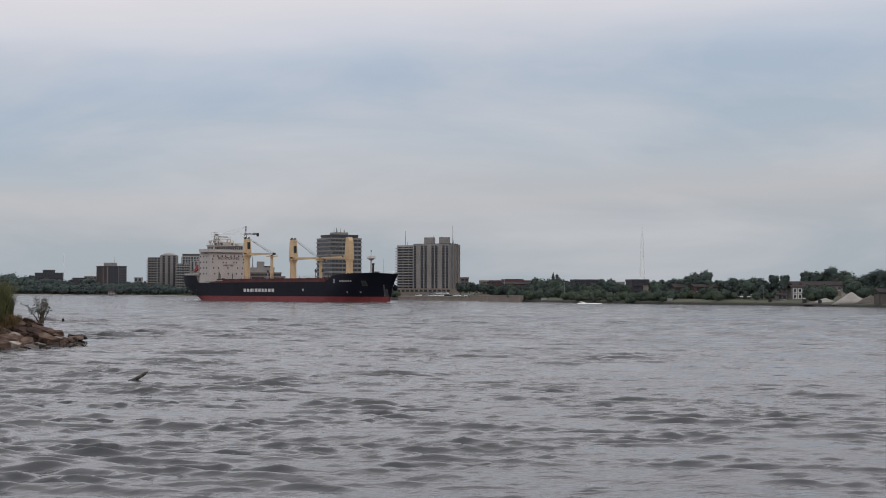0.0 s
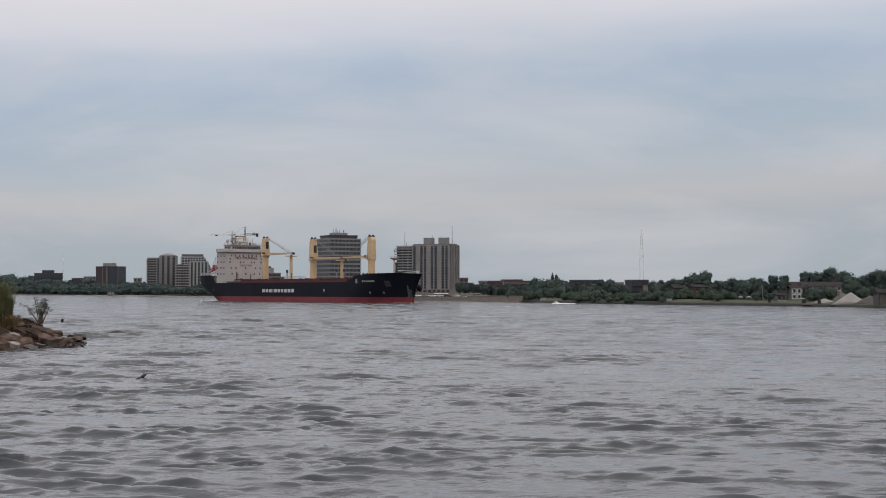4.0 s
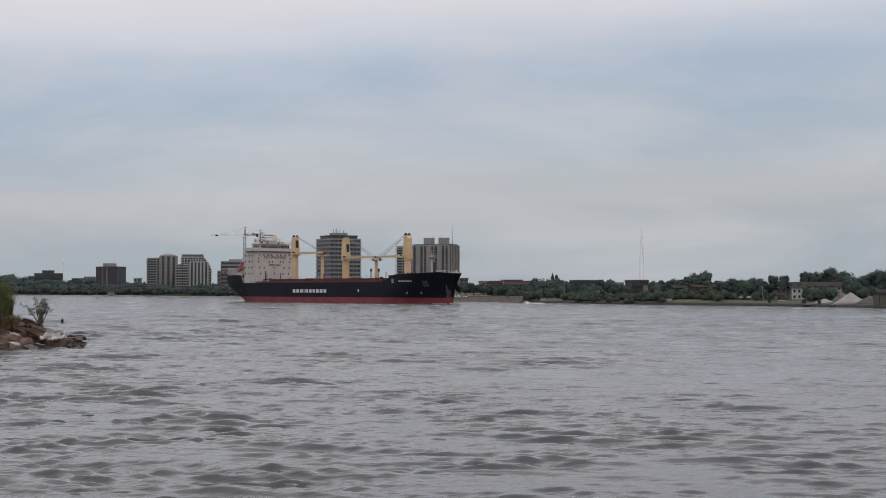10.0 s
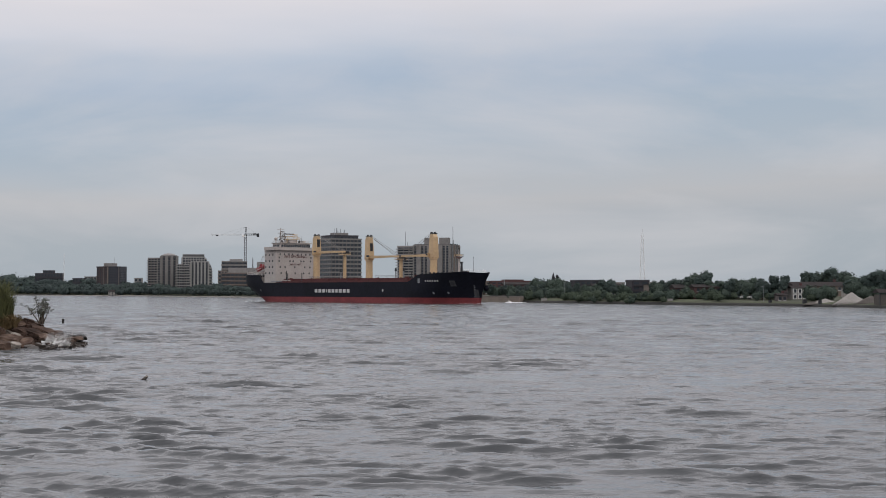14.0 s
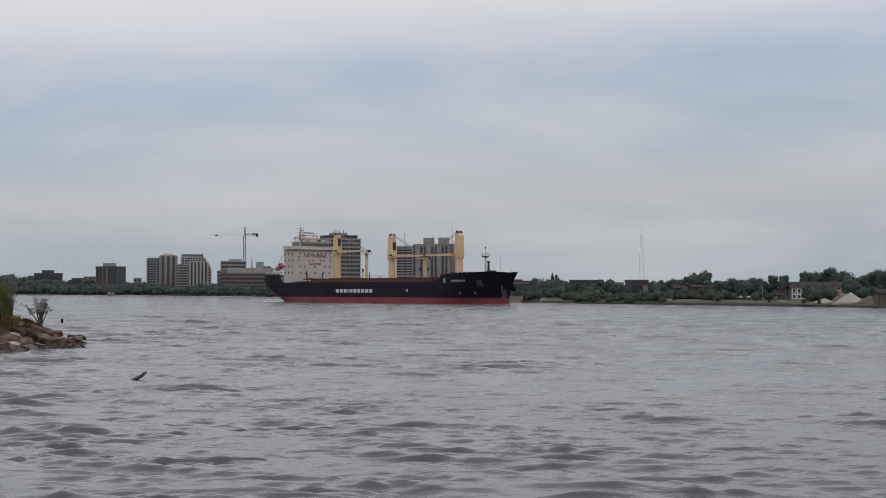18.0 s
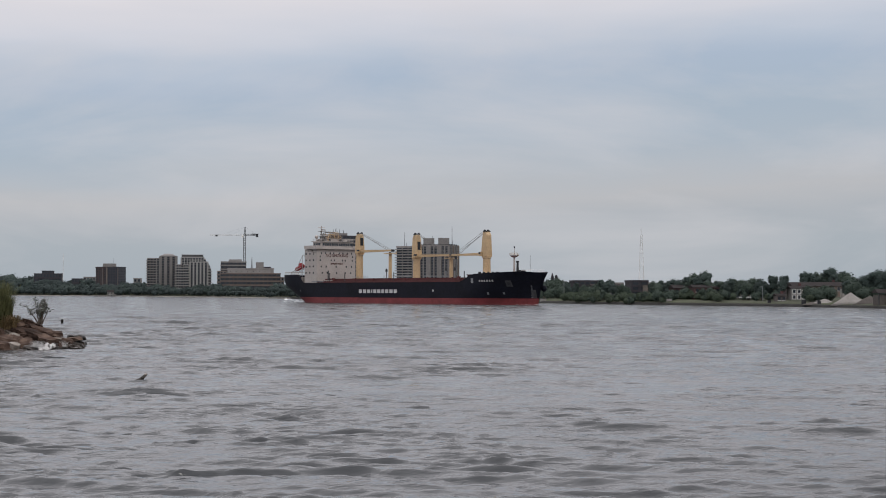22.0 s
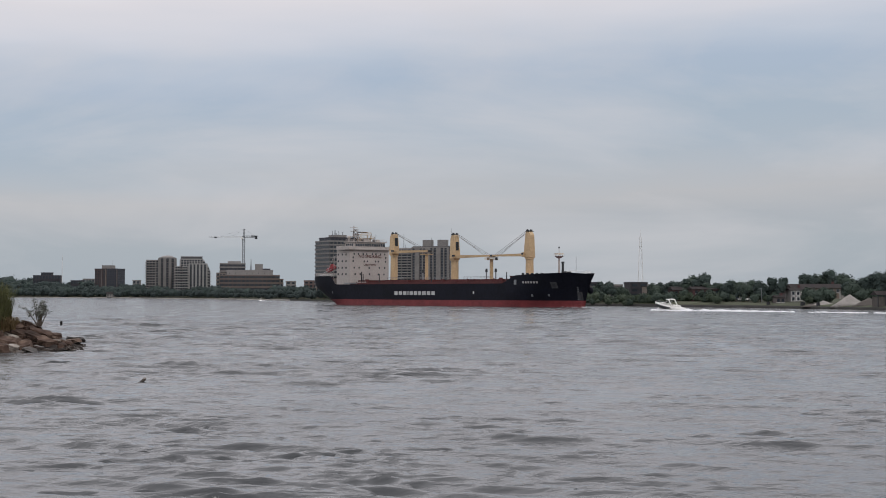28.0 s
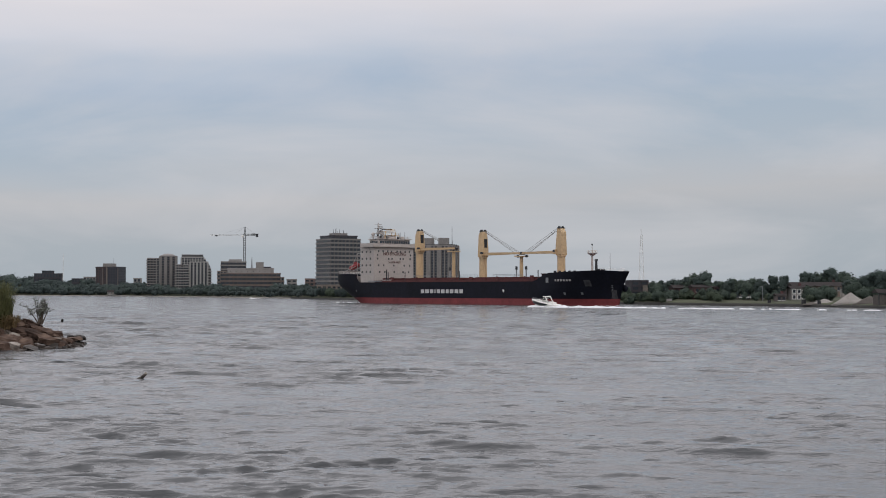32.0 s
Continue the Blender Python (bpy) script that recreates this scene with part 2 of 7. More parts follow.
M_BARK = paint("grey_bark", (0.085, 0.065, 0.05), 0.9, 0.3, 0.6, bump=0.4)
# leaf colours are raised and blued: distance haze is painted into them
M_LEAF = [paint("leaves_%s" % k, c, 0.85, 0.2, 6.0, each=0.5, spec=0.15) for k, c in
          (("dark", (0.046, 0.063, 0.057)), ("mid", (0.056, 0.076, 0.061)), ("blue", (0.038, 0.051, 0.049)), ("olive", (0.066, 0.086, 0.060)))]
M_REED = paint("green_reed", (0.085, 0.088, 0.032), 0.8, 0.4, 1.0)
M_DRYREED = paint("dry_grass", (0.135, 0.092, 0.042), 0.85, 0.4, 1.0)
M_GLASS = glass("window_glass", (0.035, 0.042, 0.052))


# ---- mesh helpers ----
def box_into(bm, x0, x1, y0, y1, z0, z1):
    v = [bm.verts.new((x, y, z)) for z in (z0, z1) for y in (y0, y1) for x in (x0, x1)]
    for f in ((0, 2, 3, 1), (4, 5, 7, 6), (0, 1, 5, 4), (2, 6, 7, 3), (0, 4, 6, 2), (1, 3, 7, 5)):
        bm.faces.new([v[i] for i in f])


def rod_into(bm, a, b, r0, r1=None, seg=8):
    a, b = Vector(a), Vector(b)
    r1 = r0 if r1 is None else r1
    q = (b - a).to_track_quat("Z", "Y").to_matrix()
    rings = []
    for p, r in ((a, r0), (b, r1)):
        rings.append([bm.verts.new(p + q @ Vector((r * math.cos(2 * math.pi * i / seg), r * math.sin(2 * math.pi * i / seg), 0))) for i in range(seg)])
    for i in range(seg):
        j = (i + 1) % seg
        bm.faces.new((rings[0][i], rings[0][j], rings[1][j], rings[1][i]))
    bm.faces.new(rings[0][::-1])
    bm.faces.new(rings[1])


def mesh_of(name, bm, material, smooth=False):
    me = bpy.data.meshes.new(name)
    bmesh.ops.recalc_face_normals(bm, faces=bm.faces)
    bm.to_mesh(me)
    bm.free()
    for m in (material if isinstance(material, (list, tuple)) else [material]):
        me.materials.append(m)
    if smooth:
        me.polygons.foreach_set("use_smooth", [True] * len(me.polygons))
    return me


def part(name, bm, material, parent, label="", smooth=False):
    me = bm if isinstance(bm, bpy.types.Mesh) else mesh_of(name, bm, material, smooth)
    ob = new(name, me)
    if parent:
        ob.parent = parent
    if label:
        ob["label"] = label
    return ob


def box_part(name, x0, x1, y0, y1, z0, z1, material, parent, label="", bevel=0.0):
    bm = bmesh.new()
    box_into(bm, x0, x1, y0, y1, z0, z1)
    if bevel:
        bmesh.ops.bevel(bm, geom=bm.edges[:], offset=bevel, segments=2, affect="EDGES")
    return part(name, bm, material, parent, label)


def rod_part(name, a, b, r0, r1, material, parent, label="", seg=8):
    bm = bmesh.new()
    rod_into(bm, a, b, r0, r1, seg)
    return part(name, bm, material, parent, label)


def thing(name, m, label, category, group="", kind=""):
    e = new(name)
    e.matrix_world = m
    return tagged(e, label, category, group, kind)


# ---- the river ----
def lattice_noise(x, y, seed):
    """Smooth gradient noise on a unit lattice, for whole arrays."""
    xi, yi = np.floor(x).astype(np.int64), np.floor(y).astype(np.int64)
    fx, fy = x - xi, y - yi
    ux, uy = fx * fx * fx * (fx * (fx * 6 - 15) + 10), fy * fy * fy * (fy * (fy * 6 - 15) + 10)
    total = 0
    for dx in (0, 1):
        for dy in (0, 1):
            h = ((xi + dx) * 374761393 + (yi + dy) * 668265263 + seed * 2246822519) & 0xFFFFFFFF
            h = ((h ^ (h >> 13)) * 1274126177) & 0xFFFFFFFF
            ang = (h ^ (h >> 16)) * (2 * math.pi / 4294967296.0)
            g = np.cos(ang) * (fx - dx) + np.sin(ang) * (fy - dy)
            total = total + g * (ux if dx else 1 - ux) * (uy if dy else 1 - uy)
    return total


# wavelengths from and to, how many, steepness, spread of headings
SEA = ((0.5, 0.9, 34, 0.185, 22), (0.9, 1.5, 32, 0.135, 18), (1.5, 2.6, 24, 0.095, 14), (2.6, 4.5, 16, 0.065, 13), (4.5, 9.0, 12, 0.036, 15), (9.0, 18.0, 8, 0.012, 18))


def wave_sheet(name, material, seed, head, x_mid, spare, level, reach, label):
    """One rigid field of short-crested waves; two such fields slide through one another and the higher one shows."""
    ys = [36.0]
    while ys[-1] < reach:
        y = ys[-1]
        ys.append(y + max(0.11, 0.0026 * y, 1.2e-5 * y * y))
    ys = np.array(ys)
    us = np.linspace(-1, 1, 430)
    Y = np.repeat(ys[:, None], len(us), 1)
    X = x_mid + us[None, :] * (0.31 * Y + spare)
    step = np.gradient(ys)[:, None]
    r = np.random.RandomState(seed)
    patch = lattice_noise(X / 30, Y / 24, seed + 50) + 0.6 * lattice_noise(X / 10, Y / 8, seed + 51)
    # rougher over the shallows beside the spit, calmer out in the stream
    rough = np.clip(0.95 + 0.75 * patch, 0.4, 1.5) * np.clip(1.05 - 0.014 * (X - x_mid), 0.7, 1.5) * np.clip(0.84 + (Y - 42) / 180, 0.84, 1.04)
    rough = rough * (1 + 1.2 * np.clip((Y - 110) / 230, 0, 1))
    Z, DX, DY = np.zeros_like(X), np.zeros_like(X), np.zeros_like(X)
    for k, (lo, hi, count, steep, spread) in enumerate(SEA):
        size = math.sqrt(lo * hi)
        local = np.clip(0.8 + 1.8 * lattice_noise(X / (size * 5 + 2), Y / (size * 4 + 2), seed + 70 + k), 0.2, 1.45) * rough if size < 6 else 1.0
        z, dx, dy = np.zeros_like(X), np.zeros_like(X), np.zeros_like(X)
        for _ in range(count):
            wave = lo * (hi / lo) ** r.rand()
            a = radians(head + r.normal() * spread)
            q = 2 * math.pi / wave
            phase = q * (X * math.cos(a) + Y * math.sin(a)) + r.rand() * 6.283
            amp = steep * math.sqrt(2 / count) / q * np.clip(wave / (2.5 * step) - 0.6, 0, 1)
            sn = amp * np.sin(phase)
            z += amp * np.cos(phase)
            dx -= math.cos(a) * sn
            dy -= math.sin(a) * sn
        Z, DX, DY = Z + z * local, DX + dx * local, DY + dy * local
    Z = Z - 0.6 * np.clip((Y - 0.4 * reach) / (0.6 * reach), 0, 1) ** 2 * (reach < 900)
    # crests draw together and lean the way they run, so that they are sharper than the troughs
    a = radians(head)
    X, Y = X + 0.6 * DX + 0.35 * math.cos(a) * Z, Y + 0.6 * DY + 0.35 * math.sin(a) * Z
    nv, nu = X.shape
    me = bpy.data.meshes.new(name)
    co = np.stack([X, Y, Z + level], -1).reshape(-1, 3)
    idx = np.arange(nv * nu).reshape(nv, nu)
    quads = np.stack([idx[:-1, :-1], idx[:-1, 1:], idx[1:, 1:], idx[1:, :-1]], -1).reshape(-1, 4)
    me.vertices.add(len(co))
    me.vertices.foreach_set("co", co.ravel())
    me.loops.add(quads.size)
    me.loops.foreach_set("vertex_index", quads.ravel())
    me.polygons.add(len(quads))
    me.polygons.foreach_set("loop_start", np.arange(0, quads.size, 4))
    me.polygons.foreach_set("loop_total", np.full(len(quads), 4))
    me.polygons.foreach_set("use_smooth", np.ones(len(quads), bool))
    me.update()
    me.materials.append(material)
    return tagged(new(name, me), label, "river", kind="structure")


WAVES_A = wave_sheet("water_chop", M_WATER_A, 3, 252, 9.6, 13, -0.05, 1900, "grey choppy river water with small steep waves")
WAVES_B = wave_sheet("water_swell", M_WATER_B, 8, 290, -4.8, 8, -0.2, 190, "grey river water with crossing wavelets")

bm = bmesh.new()
box_into(bm, -4200, 4200, -900, 4600, -6.0, -0.75)
tagged(part("water", bm, M_WATER_A, None), "grey-green river water reaching to the far bank", "river", kind="structure")


# ---- the bulk carrier ----
def stem(z):
    return 87.0 + 0.1 * z + 0.022 * max(z, 0) ** 2


def stern_end(z):
    return -82.5 - 0.98 * max(0.0, min(z, 9.0))


def half_beam(s, z):
    zz = max(z, 0.0)
    b = 11.85
    start, tip = 46 + 1.15 * zz, stem(z)
    if s > start:
        b *= max(0.0, 1 - ((s - start) / (tip - start)) ** (1.7 + 0.09 * zz))
    a_start, a_end = -56 - 1.6 * zz, stern_end(z)
    if s < a_start:
        f = (a_start - s) / max(1e-3, a_start - a_end)
        least = 0.1 + 0.066 * min(zz, 9)
        b *= 1 - (1 - least) * min(1.0, f) ** 2.0
    return b


def sheer(s):
    """Top of the side plating."""
    if s < -73:
        return 13.7
    if s < -69:
        return 13.7 - (s + 73) / 4 * 4.0
    if s < 50:
        return 9.7
    if s < 56:
        return 9.7 + (s - 50) / 6 * 3.4
    if s < 80:
        return 13.1 + (s - 56) / 24 * 0.9
    return 14.0 - 0.9 * (min(s - 80, 12) / 12) ** 1.4


def hull_band(levels, top_follows):
    """Both sides between heights; the upper edge may follow the sheer."""
    bm = bmesh.new()
    us = [i / 90 for i in range(91)]
    grid = {}
    for side in (-1, 1):
        for i, u in enumerate(us):
            for j, z in enumerate(levels):
                s = stern_end(z) + u * (stem(z) - stern_end(z))
                zz = z
                if top_follows and j > 0:
                    zz = levels[0] + (sheer(s) - levels[0]) * j / (len(levels) - 1)
                    s = stern_end(zz) + u * (stem(zz) - stern_end(zz))
                grid[side, i, j] = bm.verts.new((s, side * half_beam(s, zz), zz))
    for side in (-1, 1):
        for i in range(len(us) - 1):
            for j in range(len(levels) - 1):
                q = [grid[side, i, j], grid[side, i + 1, j], grid[side, i + 1, j + 1], grid[side, i, j + 1]]
                bm.faces.new(q if side < 0 else q[::-1])
    for j in range(len(levels) - 1):
        bm.faces.new([grid[-1, 0, j], grid[-1, 0, j + 1], grid[1, 0, j + 1], grid[1, 0, j]])
    bmesh.ops.remove_doubles(bm, verts=bm.verts, dist=0.02)
    return bm


def hull_patch(name, s0, s1, z0, z1, material, parent, label=""):
    """A painted mark that lies on the starboard plating."""
    bm = bmesh.new()
    v = [bm.verts.new((s, -half_beam(s, z) - (0.05 if material is not M_DARK else 0.09), z)) for s, z in ((s0, z0), (s1, z0), (s1, z1), (s0, z1))]
    v2 = [bm.verts.new(p.co + Vector((0, 0.12, 0))) for p in v]
    bm.faces.new(v)
    bm.faces.new(v2[::-1])
    for i in range(4):
        bm.faces.new((v[i], v2[i], v2[(i + 1) % 4], v[(i + 1) % 4]))
    return part(name, bm, material, parent, label)


M_GREYWHITE = paint("greyed_white_paint", (0.34, 0.33, 0.32), 0.6, 0.2, 2)
M_WORN = paint("worn_hull_plate", (0.045, 0.046, 0.05), 0.7, 0.5, 1.5)
M_LETTER = paint("chalky_white_lettering", (0.5, 0.5, 0.5), 0.7, 0.2, 1.5)


def plate(points, thick):
    """A flat deck of the given outline."""
    bm = bmesh.new()
    lo = [bm.verts.new((x, y, z - thick)) for x, y, z in points]
    hi = [bm.verts.new((x, y, z)) for x, y, z in points]
    bm.faces.new(lo[::-1])
    bm.faces.new(hi)
    for i in range(len(points)):
        j = (i + 1) % len(points)
        bm.faces.new((lo[i], lo[j], hi[j], hi[i]))
    return bm


def deck_outline(s0, s1, z, inset=0.15):
    ss = [s0 + (s1 - s0) * i / 24 for i in range(25)]
    return [(s, -max(0.05, half_beam(s, z) - inset), z) for s in ss] + [(s, max(0.05, half_beam(s, z) - inset), z) for s in ss[::-1]]


def rail(name, pts, height, parent, material, posts=True, r=0.05):
    bm = bmesh.new()
    for k in range(len(pts) - 1):
        a, b = Vector(pts[k]), Vector(pts[k + 1])
        for h in (height, height * 0.5):
            rod_into(bm, a + Vector((0, 0, h)), b + Vector((0, 0, h)), r, seg=4)
        n = max(1, int((b - a).length / 2.2)) if posts else 1
        for i in range(n + 1):
            p = a.lerp(b, i / n)
            rod_into(bm, p, p + Vector((0, 0, height)), r, seg=4)
    return part(name, bm, material, parent)


def letters(name, text, size, m, parent, material):
    cu = bpy.data.curves.new(name, "FONT")
    cu.body, cu.size, cu.align_x, cu.align_y, cu.extrude = text, size, "CENTER", "CENTER", 0.03
    ob = bpy.data.objects.new(name, cu)
    scene.collection.objects.link(ob)
    dg = bpy.context.evaluated_depsgraph_get()
    me = bpy.data.meshes.new_from_object(ob.evaluated_get(dg))
    bpy.data.objects.remove(ob)
    me.materials.clear()
    me.materials.append(material)
    o = new(name, me)
    o.parent = parent
    o.matrix_local = m
    return o




def build_ship():
    ship = thing("bulk_carrier", pose(0, 0, 0), "black-hulled bulk carrier with cream deckhouse and yellow deck cranes", "cargo ship")
    # plating
    part("boot_topping", hull_band([-1.2, 0.0, 1.3, 2.6], False), M_BOOT, ship, "dull red underwater paint", True)
    hull = part("hull", hull_band([2.6, 4.5, 6.5, 8.0, 9.0], True), M_HULL, ship, "black ship's side plating", True)
    part("main_deck", plate(deck_outline(-74, 57, 8.9), 0.2), M_DECKRED, ship)
    part("poop_deck", plate(deck_outline(-90.4, -71.5, 12.6), 0.2), M_DECKRED, ship)
    part("forecastle_deck", plate(deck_outline(54, 90.5, 12.9, 0.3), 0.2), M_DECKRED, ship)
    box_part("forecastle_bulkhead", 54.2, 54.6, -11.2, 11.2, 8.8, 12.8, M_DECKRED, ship)
    box_part("poop_bulkhead", -71.8, -71.4, -11.2, 11.2, 8.8, 12.6, M_CREAM, ship)
    # rubbing strake, bulwark and the dark red coaming along the deck
    for side in (-1, 1):
        box_part("bulwark", -68, 50, side * 11.55 - 0.08, side * 11.55 + 0.08, 9.704, 10.5, M_DECKRED, ship, "dark red bulwark")
        for i in range(30):
            x = -66 + i * 3.9
            box_part("bulwark_stay", x, x + 0.15, side * 11.0 - 0.45, side * 11.0 + 0.45, 8.95, 9.9, M_DECKRED, ship)
        box_part("hatch_coaming", -56, 52, side * 9.0 - 0.15, side * 9.0 + 0.15, 8.95, 10.9, M_DECKRED, ship, "dark red hatch coaming")
    for x0, x1 in ((-55, -46), (-34, -3), (10, 29), (33, 51)):
        h = part("hatch_cover", plate([(x0, -8.8, 11.6), (x1, -8.8, 11.6), (x1, 8.8, 11.6), (x0, 8.8, 11.6)], 0.75), M_DECKRED, ship, "folding steel hatch cover")
        n = int((x1 - x0) / 2.6)
        for i in range(n):
            x = x0 + (i + 0.5) * (x1 - x0) / n
            box_part("stiffener", x - 0.12, x + 0.12, -8.95, 8.95, 10.9, 11.68, M_DECKRED, h)
    # plain bars where the side carries large white writing
    yy = -half_beam(0, 5) - 0.03
    x = -23.0
    for wide in (2.3, 2.4, 2.3, 0.7, 2.2, 2.3, 1.9, 2.4, 2.4, 2.2):
        box_part("name_bar", x, x + wide, yy, yy + 0.06, 4.75, 6.4, M_LETTER, hull, "white painted bar")
        x += wide + 0.85
    for k in range(6):
        s = 62.4 + k * 1.45
        hull_patch("ship_name_bar", s, s + 0.85, 9.7, 10.5, M_GREYWHITE, hull, "white painted bar")
    # draught marks, bow signs, the worn plate round the hawse pipe
    for s, z, w, h, m in ((-72.5, 5.4, 0.6, 0.9, M_GREYSTEEL), (31.5, 5.2, 0.5, 1.2, M_WHITE), (31.2, 5.9, 1.1, 0.25, M_WHITE), (66.0, 4.2, 0.9, 1.0, M_GREYSTEEL), (73.5, 4.3, 0.8, 0.9, M_GREYSTEEL),
                          (57.3, 9.2, 1.5, 2.0, M_GREYSTEEL), (76.0, 7.6, 2.6, 2.6, M_WORN), (76.7, 8.3, 1.2, 1.2, M_DARK)):
        hull_patch("hull_mark", s, s + w, z, z + h, m, hull, "pale painted mark")
    for k in range(7):
        hull_patch("draught_mark", 84.6 + 0.12 * k, 85.1 + 0.12 * k, 2.9 + 0.8 * k, 3.2 + 0.8 * k, M_GREYSTEEL, hull)
    bm = bmesh.new()
    a = half_beam(86.5, 7.0)
    bmesh.ops.create_uvsphere(bm, u_segments=10, v_segments=8, radius=1.0, matrix=Matrix.Translation((87.6, a + 0.75, 6.8)) @ Matrix.Diagonal((1.5, 1.1, 1.4, 1)))
    rod_into(bm, (87.3, a + 0.6, 7.6), (87.0, a, 9.8), 0.35, 0.25, 8)
    part("anchor", bm, M_HULL, hull, "black stowed anchor", True)
    hull_patch("worn_stem", 84.9, 86.6, 2.7, 6.2, M_WORN, hull, "greyed plating worn bare at the stem")
    # accommodation block
    F0, A0, B0 = -57.6, -68.2, -65.5
    house = box_part("deckhouse", A0, F0, -11.8, 11.8, 9.0, 26.7, M_CREAM, ship, "cream-painted accommodation block", 0.12)
    box_part("aft_house", -76, A0 - 0.01, -5.0, 5.0, 12.6, 20.0, M_CREAM, ship, "cream-painted engine casing", 0.12)
    funnel = box_part("funnel", -74, -69, -2.4, 2.4, 19.9, 26.0, M_CREAM, ship, "cream funnel with dark top", 0.5)
    box_part("funnel_top", -73.6, -69.4, -2.0, 2.0, 25.9, 26.8, M_DARK, funnel)
    for z in (13.2, 16.4, 19.6, 22.8, 25.9):
        box_part("deck_edge", A0 - 0.6, F0 + 0.04, -11.86, 11.86, z - 0.04, z + 0.04, M_CREAM, house)
    rows = {14.6: (-8.0, -5.2, 0.0, 5.0, 8.2), 17.7: (-8.6, -5.8, -0.2, 5.6, 8.6), 20.8: (-9.2, -3.0, -1.2, 3.4, 9.0, 5.0), 24.3: (-8.6, -6.2, -3.6, -1.6, 1.6, 3.6, 6.2, 8.6), 22.6: (-9.2, 9.2)}
    for z, ys in rows.items():
        for y in (1.07 * v for v in ys):
            w = box_part("window", F0 - 0.1, F0 + 0.12, y - 0.33, y + 0.33, z - 0.42, z + 0.42, M_GLASS, house, "dark cabin window")
            box_part("window_frame", F0 - 0.05, F0 + 0.06, y - 0.41, y + 0.41, z - 0.5, z + 0.5, M_CREAM, w)
    for z in (14.6, 17.7, 20.8, 24.0):
        for x in (-60.5, -63.5, -66.8):
            box_part("window", x - 0.4, x + 0.4, -11.92, -11.7, z - 0.45, z + 0.45, M_GLASS, house, "dark cabin window")
    front = Matrix.Translation((F0 + 0.13, 0, 0)) @ Matrix(((0, 0, 1, 0), (1, 0, 0, 0), (0, 1, 0, 0), (0, 0, 0, 1)))
    red = M_SIGN
    letters("warning_sign", "NO SMOKING", 2.15, front @ Matrix.Translation((0.2, 23.1, 0)), house, red)["label"] = "red painted words NO SMOKING"
    letters("safety_sign", "SAFETY FIRST", 1.25, front @ Matrix.Translation((0.2, 19.1, 0)), house, red)["label"] = "red painted words SAFETY FIRST"
    # bridge
    bridge = box_part("bridge", B0 + 0.5, F0 + 0.6, -9.0, 9.0, 26.7, 29.9, M_CREAM, ship, "cream wheelhouse with a row of windows", 0.1)
    box_part("bridge_wing", B0 - 1.0, F0 + 1.2, -13.2, 13.2, 26.3, 26.8, M_CREAM, bridge)
    for side in (-1, 1):
        box_part("wing_bulwark", F0 + 1.0, F0 + 1.15, side * 11.2 - 2.0, side * 11.2 + 2.0, 26.8, 28.0, M_CREAM, bridge)
        box_part("wing_bulwark", B0 - 1.0, F0 + 1.0, side * 13.15 - 0.06, side * 13.15 + 0.06, 26.8, 28.0, M_CREAM, bridge)
        rod_part("wing_brace", (F0 - 3, side * 11.6, 23.4), (F0 - 3, side * 13.0, 26.3), 0.15, 0.15, M_CREAM, bridge)
        box_part("wing_console", F0 - 0.4, F0 + 0.9, side * 12.2 - 0.4, side * 12.2 + 0.4, 26.8, 28.2, M_GREYSTEEL, bridge)
    for i in range(13):
        y = -8.3 + i * 1.383
        box_part("bridge_window", F0 + 0.5, F0 + 0.72, y - 0.55, y + 0.55, 28.0, 29.2, M_GLASS, bridge, "dark wheelhouse window")
    for i in range(4):
        x = B0 + 1.8 + i * 1.5
        box_part("bridge_window", x - 0.55, x + 0.55, -9.1, -8.9, 28.0, 29.2, M_GLASS, bridge)
    box_part("bridge_roof", B0 + 0.0, F0 + 1.3, -9.6, 9.6, 29.9, 30.25, M_CREAM, bridge)
    rail("roof_rail", [(F0 + 1.1, -9.3, 30.25), (F0 + 1.1, 9.3, 30.25), (B0 + 1.2, 9.3, 30.25), (B0 + 1.2, -9.3, 30.25), (F0 + 1.1, -9.3, 30.25)], 1.1, bridge, M_CREAM)
    # open steel frame with platforms over the wheelhouse
    for y0, y1, z in ((-3.8, 5.0, 32.0), (-3.1, 3.3, 33.6)):
        box_part("roof_platform", B0 + 2.0, B0 + 5.2, y0, y1, z, z + 0.18, M_CRANE, bridge, "buff steel platform")
        rail("platform_rail", [(B0 + 5.1, y0, z + 0.18), (B0 + 5.1, y1, z + 0.18), (B0 + 2.1, y1, z + 0.18)], 1.0, bridge, M_CRANE)
        for x in (B0 + 2.2, B0 + 5.0):
            for y in (y0 + 0.2, y1 - 0.2):
                rod_part("platform_post", (x, y, 30.2), (x, y, z), 0.14, 0.14, M_CRANE, bridge, "", 6)
    box_part("roof_locker", B0 + 2.4, B0 + 4.6, -2.6, 3.4, 30.25, 31.8, M_CREAM, bridge, "cream roof locker")
    box_part("roof_locker", B0 + 4.0, B0 + 5.4, 6.6, 8.0, 30.25, 31.4, M_CREAM, bridge, "cream roof locker")
    # radar mast and aerials
    mast = rod_part("radar_mast", (-63.5, -5.0, 30.2), (-63.5, -5.0, 38.0), 0.45, 0.2, M_CREAM, ship, "cream radar mast")
